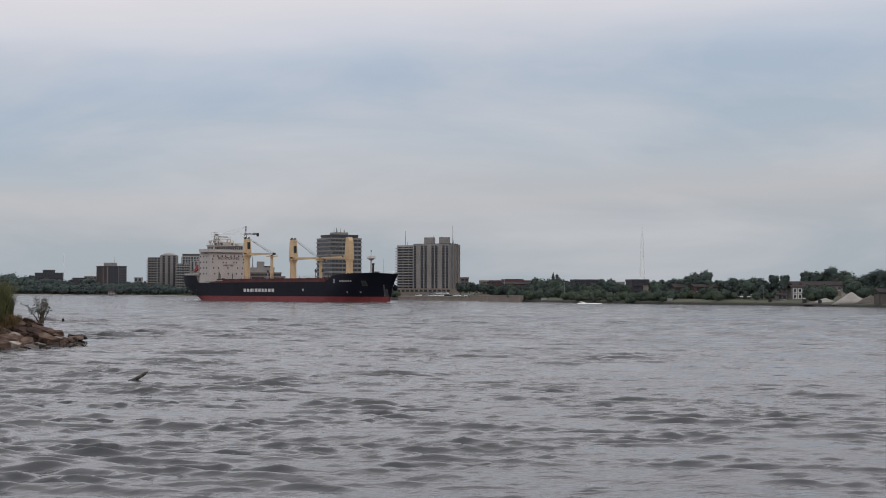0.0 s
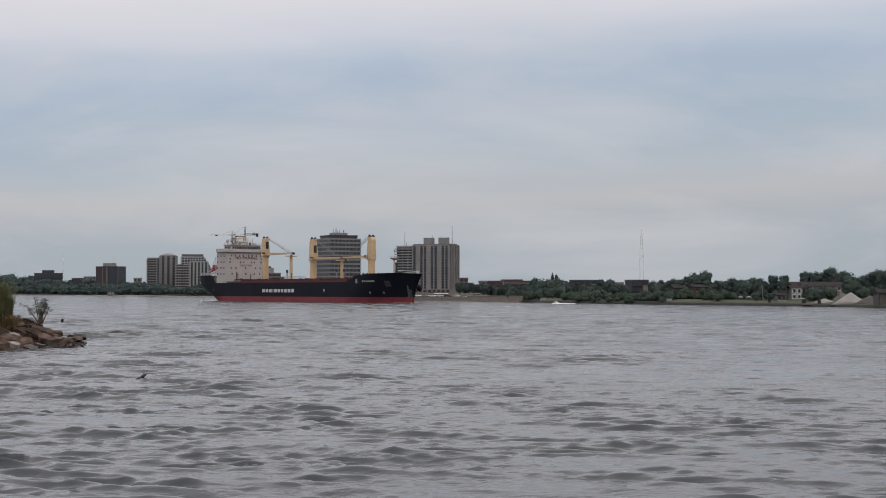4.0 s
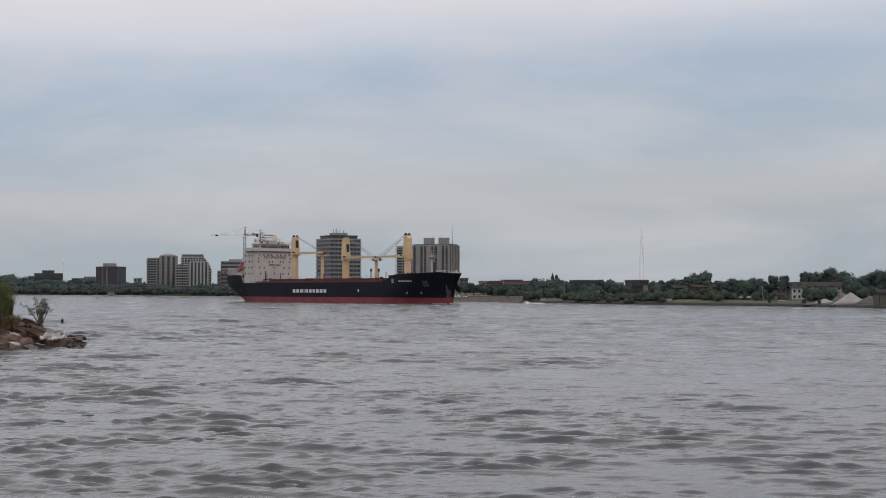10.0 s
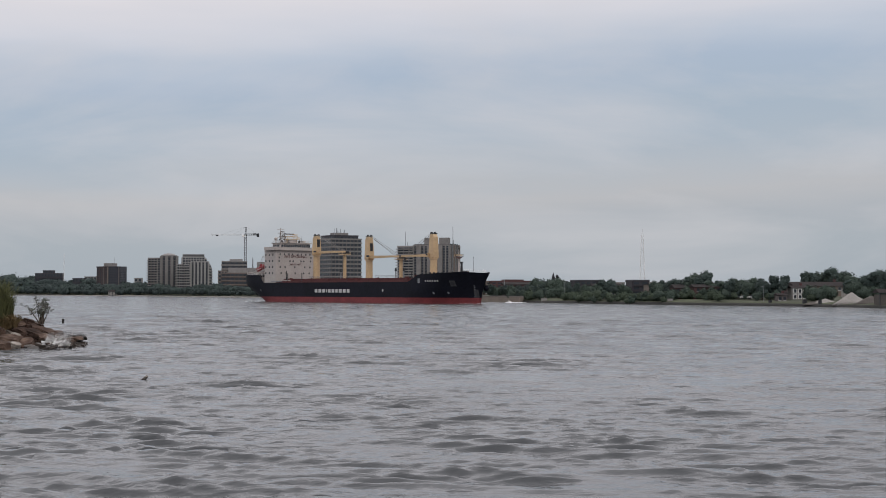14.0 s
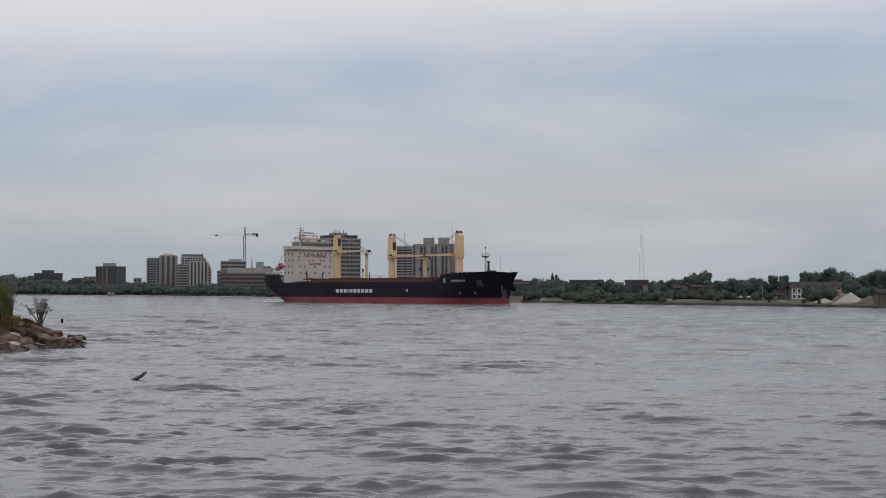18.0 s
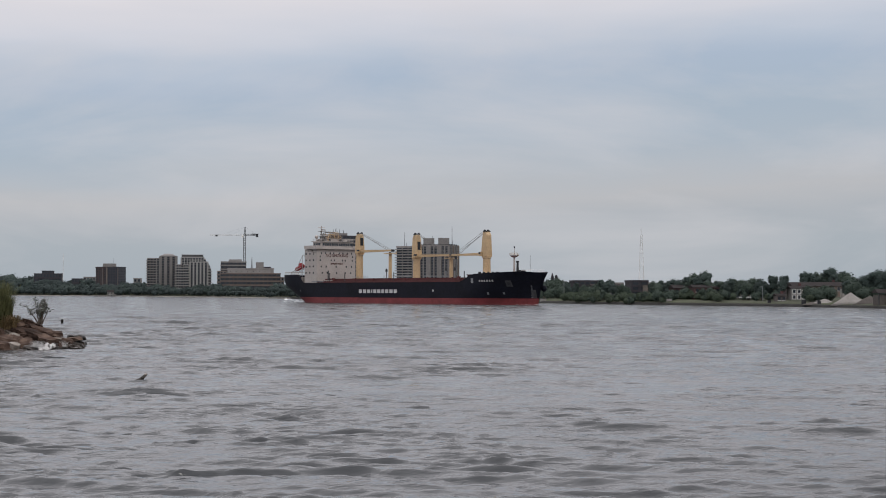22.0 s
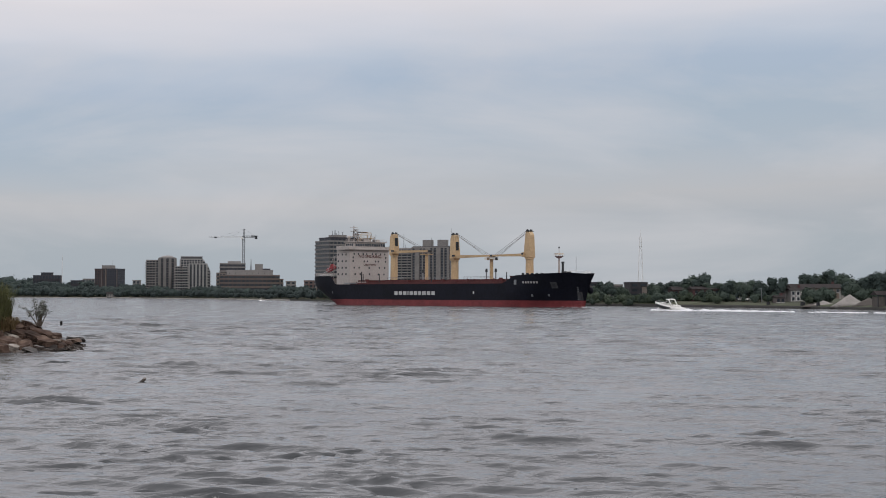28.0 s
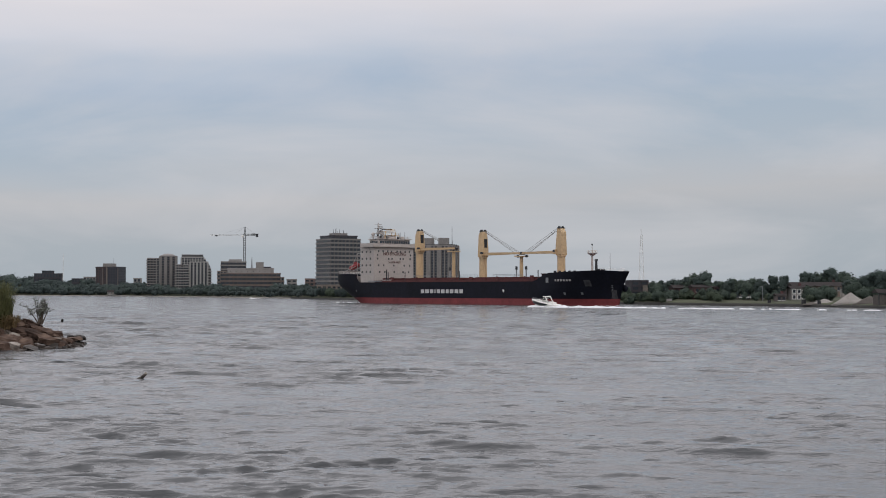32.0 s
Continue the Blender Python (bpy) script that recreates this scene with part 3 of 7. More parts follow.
    for z, w in ((32.8, 2.0), (35.2, 1.4)):
        box_part("platform", -64.6, -61.8, -5.0 - w, -5.0 + w, z, z + 0.16, M_CREAM, mast)
        box_part("scanner", -62.3, -62.0, -5.0 - w * 0.8, -5.0 + w * 0.8, z + 0.55, z + 0.85, M_DARK, mast)
        rail("platform_rail", [(-61.9, -5.0 - w, z + 0.16), (-61.9, -5.0 + w, z + 0.16), (-64.5, -5.0 + w, z + 0.16)], 0.9, mast, M_CREAM)
    for y in (-2.6, 2.6):
        rod_part("mast_leg", (-62.0, y * 0.5 - 3.2, 30.2), (-63.4, y * 0.2 - 3.2, 34.6), 0.18, 0.18, M_CREAM, mast)
        rod_part("mast_leg", (-64.8, y * 0.5 - 3.2, 30.2), (-63.6, y * 0.2 - 3.2, 34.6), 0.18, 0.18, M_CREAM, mast)
        rod_part("yard_stay", (-63.5, y * 1.3 - 3.2, 30.3), (-63.5, -5.0, 36.8), 0.05, 0.05, M_WIRE, mast, "", 4)
    box_part("radar_scanner", -63.6, -63.3, -2.9, 3.1, 34.7, 35.2, M_DARK, mast, "dark radar scanner bar")
    rod_part("yardarm", (-63.5, -7.2, 37.2), (-63.5, -2.8, 37.2), 0.1, 0.1, M_CREAM, mast)
    for y in (-1.6, 1.2):
        rod_part("signal_lamp", (-62.2, y - 4.8, 31.6), (-62.2, y - 4.8, 32.4), 0.3, 0.3, M_DARK, mast)
    bm = bmesh.new()
    bmesh.ops.create_uvsphere(bm, u_segments=14, v_segments=8, radius=0.9, matrix=Matrix.Translation((-64, -7.6, 32.4)))
    rod_into(bm, (-64, -7.6, 30.2), (-64, -7.6, 31.8), 0.25, 0.25)
    part("satellite_dome", bm, M_CREAM, ship, "cream satellite dome", True)
    for x, y, z in ((-60, -7.5, 34.0), (-61, 6.4, 34.6), (-63, 7.6, 33.6), (-59.5, -5.5, 33.6), (-59.5, 4.5, 33.4)):
        a = rod_part("aerial", (x, y, 30.2), (x, y, z - 0.6), 0.09, 0.05, M_GREYSTEEL, ship)
    for y in (-7.4, -3.4, 3.2):
        box_part("searchlight", -59, -58.2, y - 0.4, y + 0.4, 30.3, 31.5, M_DARK, ship)
    # lifeboat and its davit on the poop
    bm = bmesh.new()
    rod_into(bm, (-83.8, -5.5, 16.7), (-79.0, -5.5, 18.1), 1.15, 1.15, 12)
    bmesh.ops.create_uvsphere(bm, u_segments=12, v_segments=8, radius=1.14, matrix=Matrix.Translation((-83.8, -5.5, 16.7)))
    bmesh.ops.create_uvsphere(bm, u_segments=12, v_segments=8, radius=1.14, matrix=Matrix.Translation((-79.0, -5.5, 18.1)))
    box_into(bm, -81.4, -79.6, -6.2, -4.8, 18.4, 19.7)
    boat = part("lifeboat", bm, M_ORANGE, ship, "orange-red enclosed lifeboat", True)
    for y in (-7.4, -3.6):
        for p, q, r in (((-76.6, y, 12.6), (-76.2, y, 23.6), 0.16), ((-86.4, y, 15.0), (-78.0, y, 17.4), 0.17), ((-84.5, y, 12.6), (-76.4, y, 23.6), 0.13), ((-85.6, y, 12.6), (-85.6, y, 15.2), 0.16)):
            rod_part("davit_leg", p, q, r, r * 0.9, M_GREYWHITE, ship, "pale grey lifeboat launching frame", 6)
    rod_part("davit_crossbar", (-76.2, -7.4, 23.6), (-76.2, -3.6, 23.6), 0.16, 0.16, M_GREYWHITE, ship, "pale grey lifeboat launching frame", 6)
    box_part("poop_canopy", -89.5, -79, -9.0, -1.5, 15.0, 15.25, M_CREAM, ship)
    for x in (-89.2, -84, -79.4):
        rod_part("canopy_post", (x, -8.8, 12.6), (x, -8.8, 15), 0.12, 0.12, M_CREAM, ship)
    rail("poop_rail", [(-74, -9.8, 13.6), (-84, -9.0, 13.6), (-90.6, -7.8, 13.6), (-90.8, 7.8, 13.6)], 1.1, ship, M_WHITE)
    # cranes: tower position, top, jib height, jib end, boom rest
    for s, top, jz, end in ((-38.4, 34.0, 24.9, -12.5), (5.6, 32.4, 21.9, 30.0), (54.3, 32.4, 21.9, 31.4)):
        d = 1 if end > s else -1
        base = 12.7 if s > 54 else 8.9
        ped = rod_part("crane_pedestal", (s, 0, base), (s, 0, jz - 1.8), 1.75, 1.65, M_CRANE, ship, "buff yellow crane pedestal", 20)
        rod_part("slewing_ring", (s, 0, jz - 1.9), (s, 0, jz - 1.3), 1.95, 1.95, M_CRANE, ped, "", 20)
        bm = bmesh.new()
        prof = [(-1.75, jz - 1.3), (1.6, jz - 1.3), (1.75, jz + 1.6), (1.35, top - 1.0), (0.9, top - 0.6), (-0.7, top - 0.6), (-1.6, top - 2.2)]
        lo = [bm.verts.new((s + d * x, -1.7 + 0.04 * (z - jz), z)) for x, z in prof]
        hi = [bm.verts.new((s + d * x, 1.7 - 0.04 * (z - jz), z)) for x, z in prof]
        bm.faces.new(lo)
        bm.faces.new(hi[::-1])
        for i in range(len(prof)):
            j = (i + 1) % len(prof)
            bm.faces.new((lo[i], lo[j], hi[j], hi[i]))
        bmesh.ops.bevel(bm, geom=bm.edges[:], offset=0.18, segments=1, affect="EDGES")
        tower = part("crane_tower", bm, M_CRANE, ship, "buff yellow slewing crane tower")
        bm = bmesh.new()
        for yy in (-1.0, 1.0):
            rod_into(bm, (s + d * 0.2, yy - 0.25, top - 0.5), (s + d * 0.2, yy + 0.25, top - 0.5), 0.75, 0.75, 12)
        box_into(bm, s - 0.9, s + 0.9, -1.5, 1.5, top - 0.75, top - 0.5)
        part("sheave_head", bm, M_DARK, tower, "dark wire sheaves")
        box_part("winch_opening", min(s + d * 1.3, s + d * 1.82), max(s + d * 1.3, s + d * 1.82), -0.8, 0.8, jz + 2.8, jz + 6.6, M_DARK, tower, "dark winch opening")
        cab = box_part("cab", min(s + d * 0.9, s + d * 2.3), max(s + d * 0.9, s + d * 2.3), -2.7, -1.6, jz - 0.9, jz + 1.0, M_CRANE, tower, "crane driver's cab", 0.1)
        box_part("cab_window", min(s + d * 1.2, s + d * 2.36), max(s + d * 1.2, s + d * 2.36), -2.76, -1.9, jz + 0.0, jz + 0.8, M_GLASS, cab)
        rail("tower_ladder", [(s - d * 1.6, -0.4, jz - 1.3), (s - d * 1.6, 0.4, jz - 1.3)], top - jz - 3, tower, M_CRANE, False)
        bm = bmesh.new()
        L = abs(end - s) - 2
        for yy in (-1.1, 1.1):
            n = 8
            for i in range(n):
                f0, f1 = i / n, (i + 1) / n
                z0 = jz + 0.15 - 0.25 * f0
                w0, w1 = 0.62 - 0.28 * f0, 0.62 - 0.28 * f1
                xa, xb = s + d * (2 + L * f0), s + d * (2 + L * f1)
                y0, y1 = yy * (1 - 0.45 * f0), yy * (1 - 0.45 * f1)
                v = [bm.verts.new(p) for p in ((xa, y0 - 0.28, jz - w0), (xa, y0 + 0.28, jz - w0), (xa, y0 + 0.28, jz + w0), (xa, y0 - 0.28, jz + w0),
                                               (xb, y1 - 0.28, jz - w1), (xb, y1 + 0.28, jz - w1), (xb, y1 + 0.28, jz + w1), (xb, y1 - 0.28, jz + w1))]
                for f in ((0, 1, 5, 4), (1, 2, 6, 5), (2, 3, 7, 6), (3, 0, 4, 7)) + (((0, 3, 2, 1),) if i == 0 else ()) + (((4, 5, 6, 7),) if i == n - 1 else ()):
                    bm.faces.new([v[k] for k in f])
        for i in range(7):
            x = s + d * (3 + L * i / 6.6)
            w = 1.1 * (1 - 0.45 * i / 6.6)
            rod_into(bm, (x, -w, jz), (x, w, jz), 0.18, 0.18, 6)
        jib = part("jib", bm, M_CRANE, ship, "buff yellow crane jib lying on its rest")
        bm = bmesh.new()
        rod_into(bm, (end, -0.8, jz - 0.1), (end, 0.8, jz - 0.1), 0.6, 0.6, 12)
        part("jib_sheave", bm, M_DARK, jib)
        for yy in (-0.9, 0.9):
            rod_part("luffing_wire", (s + d * 0.5, yy, top - 0.2), (end - d * 1.5, yy * 0.7, jz + 0.3), 0.075, 0.075, M_WIRE, jib, "", 5)
            rod_part("hoist_wire", (s + d * 0.5, yy * 0.4, top - 0.3), (end - d * 4.5, yy * 0.3, jz + 0.4), 0.06, 0.06, M_WIRE, jib, "", 5)
        box_part("hook_block", end - d * 2.0 - 0.4, end - d * 2.0 + 0.4, -0.35, 0.35, jz - 1.9, jz - 0.7, M_DARK, jib, "dark hook block")
    for s, z in ((-14.3, 24.1), (30.2, 21.2)):
        post = rod_part("boom_rest", (s, 0, 8.9), (s, 0, z - 0.9), 0.85, 0.75, M_CRANE, ship, "buff yellow boom rest post", 14)
        box_part("boom_saddle", s - 1.7, s + 1.7, -2.6, 2.6, z - 0.9, z - 0.55, M_CRANE, post)
        rail("saddle_rail", [(s - 1.6, -2.5, z - 0.55), (s + 1.6, -2.5, z - 0.55), (s + 1.6, 2.5, z - 0.55)], 0.9, post, M_CRANE)
    for s in (-12.0, 31.4, 37.4):
        v = rod_part("deck_ventilator", (s, -4, 8.9), (s, -4, 14.8), 0.28, 0.28, M_GREYSTEEL, ship, "dark mushroom ventilator post")
        rod_part("ventilator_head", (s, -4, 14.8), (s, -4, 16.2), 0.6, 0.42, M_DARK, v, "", 12)
    # foremast and forecastle gear
    fm = rod_part("foremast", (72, 0, 12.8), (72, 0, 20.6), 0.5, 0.38, M_CREAM, ship, "cream foremast", 12)
    rod_part("mast_platform", (72, 0, 20.1), (72, 0, 21.0), 0.7, 2.1, M_CREAM, fm, "", 14)
    rail("platform_rail", [(72 + 2.05 * math.cos(a), 2.05 * math.sin(a), 21.0) for a in [i * math.pi / 4 for i in range(9)]], 1.0, fm, M_CRANE, False)
    rod_part("topmast", (72, 0, 21.0), (72, 0, 24.6), 0.16, 0.1, M_CREAM, fm)
    rod_part("mast_light", (72, 0, 24.2), (72, 0, 24.9), 0.28, 0.3, M_DARK, fm)
    vp = rod_part("vent_post", (76.2, -2.0, 12.8), (76.2, -2.0, 17.9), 0.62, 0.45, M_DARK, ship, "black forecastle vent post", 12)
    rod_part("vent_cap", (76.2, -2.0, 17.9), (76.2, -2.0, 18.6), 0.72, 0.66, M_DARK, vp, "", 12)
    rod_part("jackstaff", (81.9, 0, 13), (81.9, 0, 20.8), 0.1, 0.06, M_GREYSTEEL, ship)
    rail("bow_rail", [(82, -5.6, 13.85), (85.5, -3.6, 13.6), (88.5, -1.7, 13.3), (88.5, 1.7, 13.3), (85.5, 3.6, 13.6), (82, 5.6, 13.85)], 1.2, ship, M_WHITE)
    for x, y in ((60, -9.2), (62.5, -9), (65, -8.6), (67.5, -8.4), (70, -8)):
        box_part("mooring_bollard", x - 0.5, x + 0.5, y - 0.3, y + 0.3, 12.8, 14.0, M_DARK, ship)
    w = box_part("windlass", 78, 81, -4, -1.5, 12.9, 14.6, M_DARK, ship, "dark anchor windlass", 0.3)
    for x in (-48.5, -36.0, 2.0, 51.5):
        rod_part("deck_post", (x, -10.6, 8.9), (x, -10.6, 14.4), 0.2, 0.2, M_DARK, ship)
    box_part("deck_store", -53.5, -46.5, -10.6, -8.9, 9.0, 10.9, M_CREAM, ship, "pale deck store")
    rod_part("small_davit", (-50, -10.4, 9), (-50, -10.4, 15.6), 0.35, 0.25, M_DARK, ship, "dark provision davit")
    for x0, x1 in ((-8.0, 12.0), (22.0, 40.0), (-32.0, -20.0)):
        rail("hatch_rail", [(x0, -8.9, 11.6), (x1, -8.9, 11.6)], 1.15, ship, M_GREYSTEEL, True, 0.06)
    for x, h in ((-46.5, 13.6), (-15.5, 13.2), (1.5, 13.0), (8.8, 13.4), (18.0, 12.6), (47.0, 13.8)):
        box_part("deck_locker", x - 0.7, x + 0.7, -10.4, -9.3, 8.95, h - 1.6, M_DECKRED, ship, "dark red deck locker", 0.06)
    for x in (-28.0, 26.0, 43.0):
        rod_part("ventilator", (x, -10.2, 8.95), (x, -10.2, 11.9), 0.35, 0.35, M_DECKRED, ship, "dark red ventilator", 10)
    # gangway ladder lying along the rail
    box_part("gangway", -62, -52, -11.9, -11.3, 10.0, 10.4, M_GREYSTEEL, ship, "stowed aluminium gangway")
    # white water at the stem and under the counter
    bm = bmesh.new()
    for k in range(5):
        x = 87.0 - k * 2.1 - noise.random()
        y = -half_beam(min(x, 86.1), 0) - 0.3 - 0.05 * k
        r = 0.3 + 0.3 * noise.random()
        rim = [bm.verts.new((x + 4.0 * r * math.cos(i * 1.0472), y + r * math.sin(i * 1.0472), -0.1)) for i in range(6)]
        top = bm.verts.new((x, y, 0.03 + 0.12 * noise.random()))
        for i in range(6):
            bm.faces.new((rim[i], rim[(i + 1) % 6], top))
    part("bow_wave", bm, M_FOAM, ship, "low white bow wave", True)
    bm = bmesh.new()
    for k in range(16):
        x = -83 - k * 1.0
        y = -1 + (noise.random() - 0.5) * (5 + k * 0.12)
        r = 0.3 + 0.4 * noise.random()
        rim = [bm.verts.new((x + 2.2 * r * math.cos(i * 1.0472), y + r * math.sin(i * 1.0472), -0.1)) for i in range(6)]
        top = bm.verts.new((x, y, 0.04 + 0.22 * noise.random()))
        for i in range(6):
            bm.faces.new((rim[i], rim[(i + 1) % 6], top))
    part("stern_wake", bm, M_FOAM, ship, "broken white propeller wake", True)
    return ship


SHIP = build_ship()


# ---- motor boats ----
def foam_strip(name, length, width, lift, count, parent, seed, start=0.0, trim=0.0):
    """Broken foam lying on the water in low ragged tongues, thinning astern."""
    rng = random.Random(seed)
    bm = bmesh.new()
    for k in range(count):
        f = (k + rng.random()) / count
        x = start - f * length
        if rng.random() < 0.3 - x / 260 - 0.9 * noise.noise((x * 0.22, seed, 0)):
            continue
        if x < -34 and noise.noise((x * 0.055, 3.7, seed * 0.1)) < -0.22 + 0.3 * rng.random():
            continue
        y = rng.uniform(-1, 1) * width * (0.45 + 0.7 * f)
        r = rng.uniform(0.3, 1.0) * (1.15 - 0.4 * f)
        h = lift * (1.0 - 0.55 * f) * rng.uniform(0.15, 1.0) ** 1.5 * (1 - 0.5 * abs(y) / width)
        rim, mid = [], []
        turn = rng.uniform(-0.5, 0.5)
        for i in range(7):
            an = i * 0.8976
            d = r * rng.uniform(0.55, 1.2)
            px, py = d * 2.4 * math.cos(an), d * math.sin(an)
            rim.append(bm.verts.new((x + px * math.cos(turn) - py * math.sin(turn), y + px * math.sin(turn) + py * math.cos(turn), -0.12)))
            mid.append(bm.verts.new((x + 0.6 * (px * math.cos(turn) - py * math.sin(turn)), y + 0.6 * (px * math.sin(turn) + py * math.cos(turn)), 0.04 + 0.75 * h * rng.uniform(0.7, 1.1))))
        top = bm.verts.new((x + rng.uniform(-0.5, 0.5) * r, y + rng.uniform(-0.3, 0.3) * r, 0.06 + h))
        for i in range(7):
            j = (i + 1) % 7
            bm.faces.new((rim[i], rim[j], mid[j], mid[i]))
            bm.faces.new((mid[i], mid[j], top))
    o = tagged(part(name, bm, M_FOAM, parent, "", True), "white broken wake foam", kind="stuff")
    o.matrix_local = Matrix.Rotation(radians(trim), 4, "Y")   # level, though the hull planes bow up
    return o


def build_speedboat(name, scale, label, wake, trim):
    boat = thing(name, pose(0, 0, 0), label, "motor boat")
    k = scale
    bm = bmesh.new()
    rows = []
    for i in range(17):
        u = i / 16
        x = -5.4 + 10.8 * u
        beam = 1.75 * (1 - max(0, (u - 0.45) / 0.55) ** 2.2)
        top = 1.35 + 0.75 * u ** 1.5
        keel = -0.45 + 1.9 * max(0, (u - 0.6) / 0.4) ** 2
        rows.append([(x, s * b, z) for s, b, z in ((-1, beam, top), (-1, beam * 0.97, top * 0.62 + keel * 0.1), (-1, beam * 0.82, 0.35 + 0.5 * u ** 3 + max(0, keel)), (-1, 0.0, min(keel, top - 0.1)),
                                                   (1, beam * 0.82, 0.35 + 0.5 * u ** 3 + max(0, keel)), (1, beam * 0.97, top * 0.62 + keel * 0.1), (1, beam, top))])
    vs = [[bm.verts.new((x * k, y * k, z * k)) for x, y, z in r] for r in rows]
    for a, b in zip(vs[:-1], vs[1:]):
        for i in range(6):
            bm.faces.new((a[i], b[i], b[i + 1], a[i + 1]))
        bm.faces.new((a[6], b[6], b[0], a[0]))
    bm.faces.new(vs[0])
    part("hull", bm, M_WHITE, boat, "white glassfibre hull", True)
    for side in (-1, 1):
        bm = bmesh.new()
        pts = []
        for i in range(13):
            u = 0.3 + 0.62 * i / 12
            x = -5.4 + 10.8 * u
            beam = 1.75 * (1 - max(0, (u - 0.45) / 0.55) ** 2.2) + 0.03
            top = 1.35 + 0.75 * u ** 1.5
            t2 = 0.2 + 0.5 * math.sin(math.pi * min(1, i / 8)) if i < 4 else 0.85
            pts.append(((x, side * beam, top - 0.36), (x, side * beam * 0.97, top - 0.36 - t2)))
        for a, b in zip(pts[:-1], pts[1:]):
            q = [bm.verts.new(Vector(p) * k) for p in (a[0], b[0], b[1], a[1])]
            q2 = [bm.verts.new((Vector(p) - Vector((0, side * 0.05, 0))) * k) for p in (a[0], b[0], b[1], a[1])]
            bm.faces.new(q)
            bm.faces.new(q2[::-1])
            for i in range(4):
                bm.faces.new((q[i], q2[i], q2[(i + 1) % 4], q[(i + 1) % 4]))
        part("hull_stripe", bm, M_DARK, boat, "dark side stripe")
    bm = bmesh.new()
    box_into(bm, -0.2 * k, 3.4 * k, -1.15 * k, 1.15 * k, 1.5 * k, 2.15 * k)
    bmesh.ops.bevel(bm, geom=bm.edges[:], offset=0.28 * k, segments=2, affect="EDGES")
    part("cabin_top", bm, M_WHITE, boat)
    bm = bmesh.new()
    for y in (-1.3, 1.3):
        rod_into(bm, (0.9 * k, y * k, 2.0 * k), (-0.3 * k, y * 0.9 * k, 2.95 * k), 0.07 * k, 0.07 * k, 6)
    box_into(bm, -0.35 * k, 0.95 * k, -1.25 * k, 1.25 * k, 1.95 * k, 2.1 * k)
    part("windscreen_frame", bm, M_WHITE, boat)
    bm = bmesh.new()
    v = [bm.verts.new(Vector(p) * k) for p in ((1.15, -1.25, 2.0), (1.15, 1.25, 2.0), (-0.05, 1.1, 2.85), (-0.05, -1.1, 2.85), (1.2, -1.25, 2.0), (1.2, 1.25, 2.0), (0.0, 1.1, 2.88), (0.0, -1.1, 2.88))]
    for f in ((0, 1, 2, 3), (4, 7, 6, 5), (0, 4, 5, 1), (3, 2, 6, 7), (0, 3, 7, 4), (1, 5, 6, 2)):
        bm.faces.new([v[i] for i in f])
    part("windscreen", bm, M_GLASS, boat, "dark tinted windscreen")
    bm = bmesh.new()
    for y in (-1.55, 1.55):
        rod_into(bm, (-2.2 * k, y * k, 1.5 * k), (-0.9 * k, y * 0.9 * k, 3.45 * k), 0.2 * k, 0.16 * k, 8)
        rod_into(bm, (-0.9 * k, y * 0.9 * k, 3.45 * k), (0.1 * k, y * 0.85 * k, 3.3 * k), 0.16 * k, 0.12 * k, 8)
    rod_into(bm, (-0.9 * k, -1.4 * k, 3.45 * k), (-0.9 * k, 1.4 * k, 3.45 * k), 0.2 * k, 0.2 * k, 8)
    part("radar_arch", bm, M_WHITE, boat, "white radar arch", True)
    box_part("sunshade", -1.0 * k, 0.2 * k, -1.35 * k, 1.35 * k, 3.42 * k, 3.52 * k, M_WHITE, boat)
    rod_part("aerial", (-0.9 * k, 0, 3.5 * k), (-1.0 * k, 0, 4.1 * k), 0.05, 0.03, M_WHITE, boat)
    box_part("seat", -3.9 * k, -1.4 * k, -1.2 * k, 1.2 * k, 1.3 * k, 1.95 * k, M_WHITE, boat, "", 0.15 * k)
    rail("bow_rail", [(1.6 * k, -1.5 * k, 1.9 * k), (4.0 * k, -0.8 * k, 2.05 * k), (5.2 * k, 0, 2.15 * k), (4.0 * k, 0.8 * k, 2.05 * k), (1.6 * k, 1.5 * k, 1.9 * k)], 0.45 * k, boat, M_GREYSTEEL, False, 0.025)
    box_part("swim_platform", -6.1 * k, -5.3 * k, -1.4 * k, 1.4 * k, 0.35 * k, 0.5 * k, M_WHITE, boat)
    for n, (length, width, lift, count, start, seed) in enumerate(wake):
        foam_strip("spray" if n == 0 else "wake", length, width, lift, count, boat, seed, start, trim)
    return boat


SPEEDBOAT = build_speedboat("speedboat", 1.08, "white motor cruiser with dark side stripe planing over the river", ((13, 2.4, 0.8, 230, 5.0, 5), (34, 2.0, 0.85, 300, -5, 6), (44, 1.6, 0.4, 190, -37, 7), (40, 1.6, 0.3, 100, -85, 8), (40, 1.6, 0.28, 60, -127, 9)), 6)
FAR_BOAT = build_speedboat("motorboat", 0.3, "small white open motorboat running along the far bank", ((4, 0.8, 0.4, 26, 1.0, 11), (9, 0.7, 0.25, 30, -2, 12)), 2)

SHORE_BOAT = build_speedboat("motorboat", 0.36, "small white and red motorboat running up the far shore", ((4, 0.8, 0.5, 26, 1.0, 13), (50, 0.5, 0.16, 90, -2, 14)), 2)
for o in SHORE_BOAT.children:
    if o.name.startswith("hull_stripe"):
        o.data.materials[0] = M_ORANGE
        o["label"] = "red side stripe"


# ---- the far bank ----
SHORE = [(-2600, 3900), (-1300, 2700), (-489, 1687), (-302, 1471), (-156, 1213), (-99, 1050), (-28, 876), (11, 802), (64, 679), (94, 619), (125, 572), (145, 527), (152, 503), (260, 440), (420, 345), (800, 210), (1800, 100)]


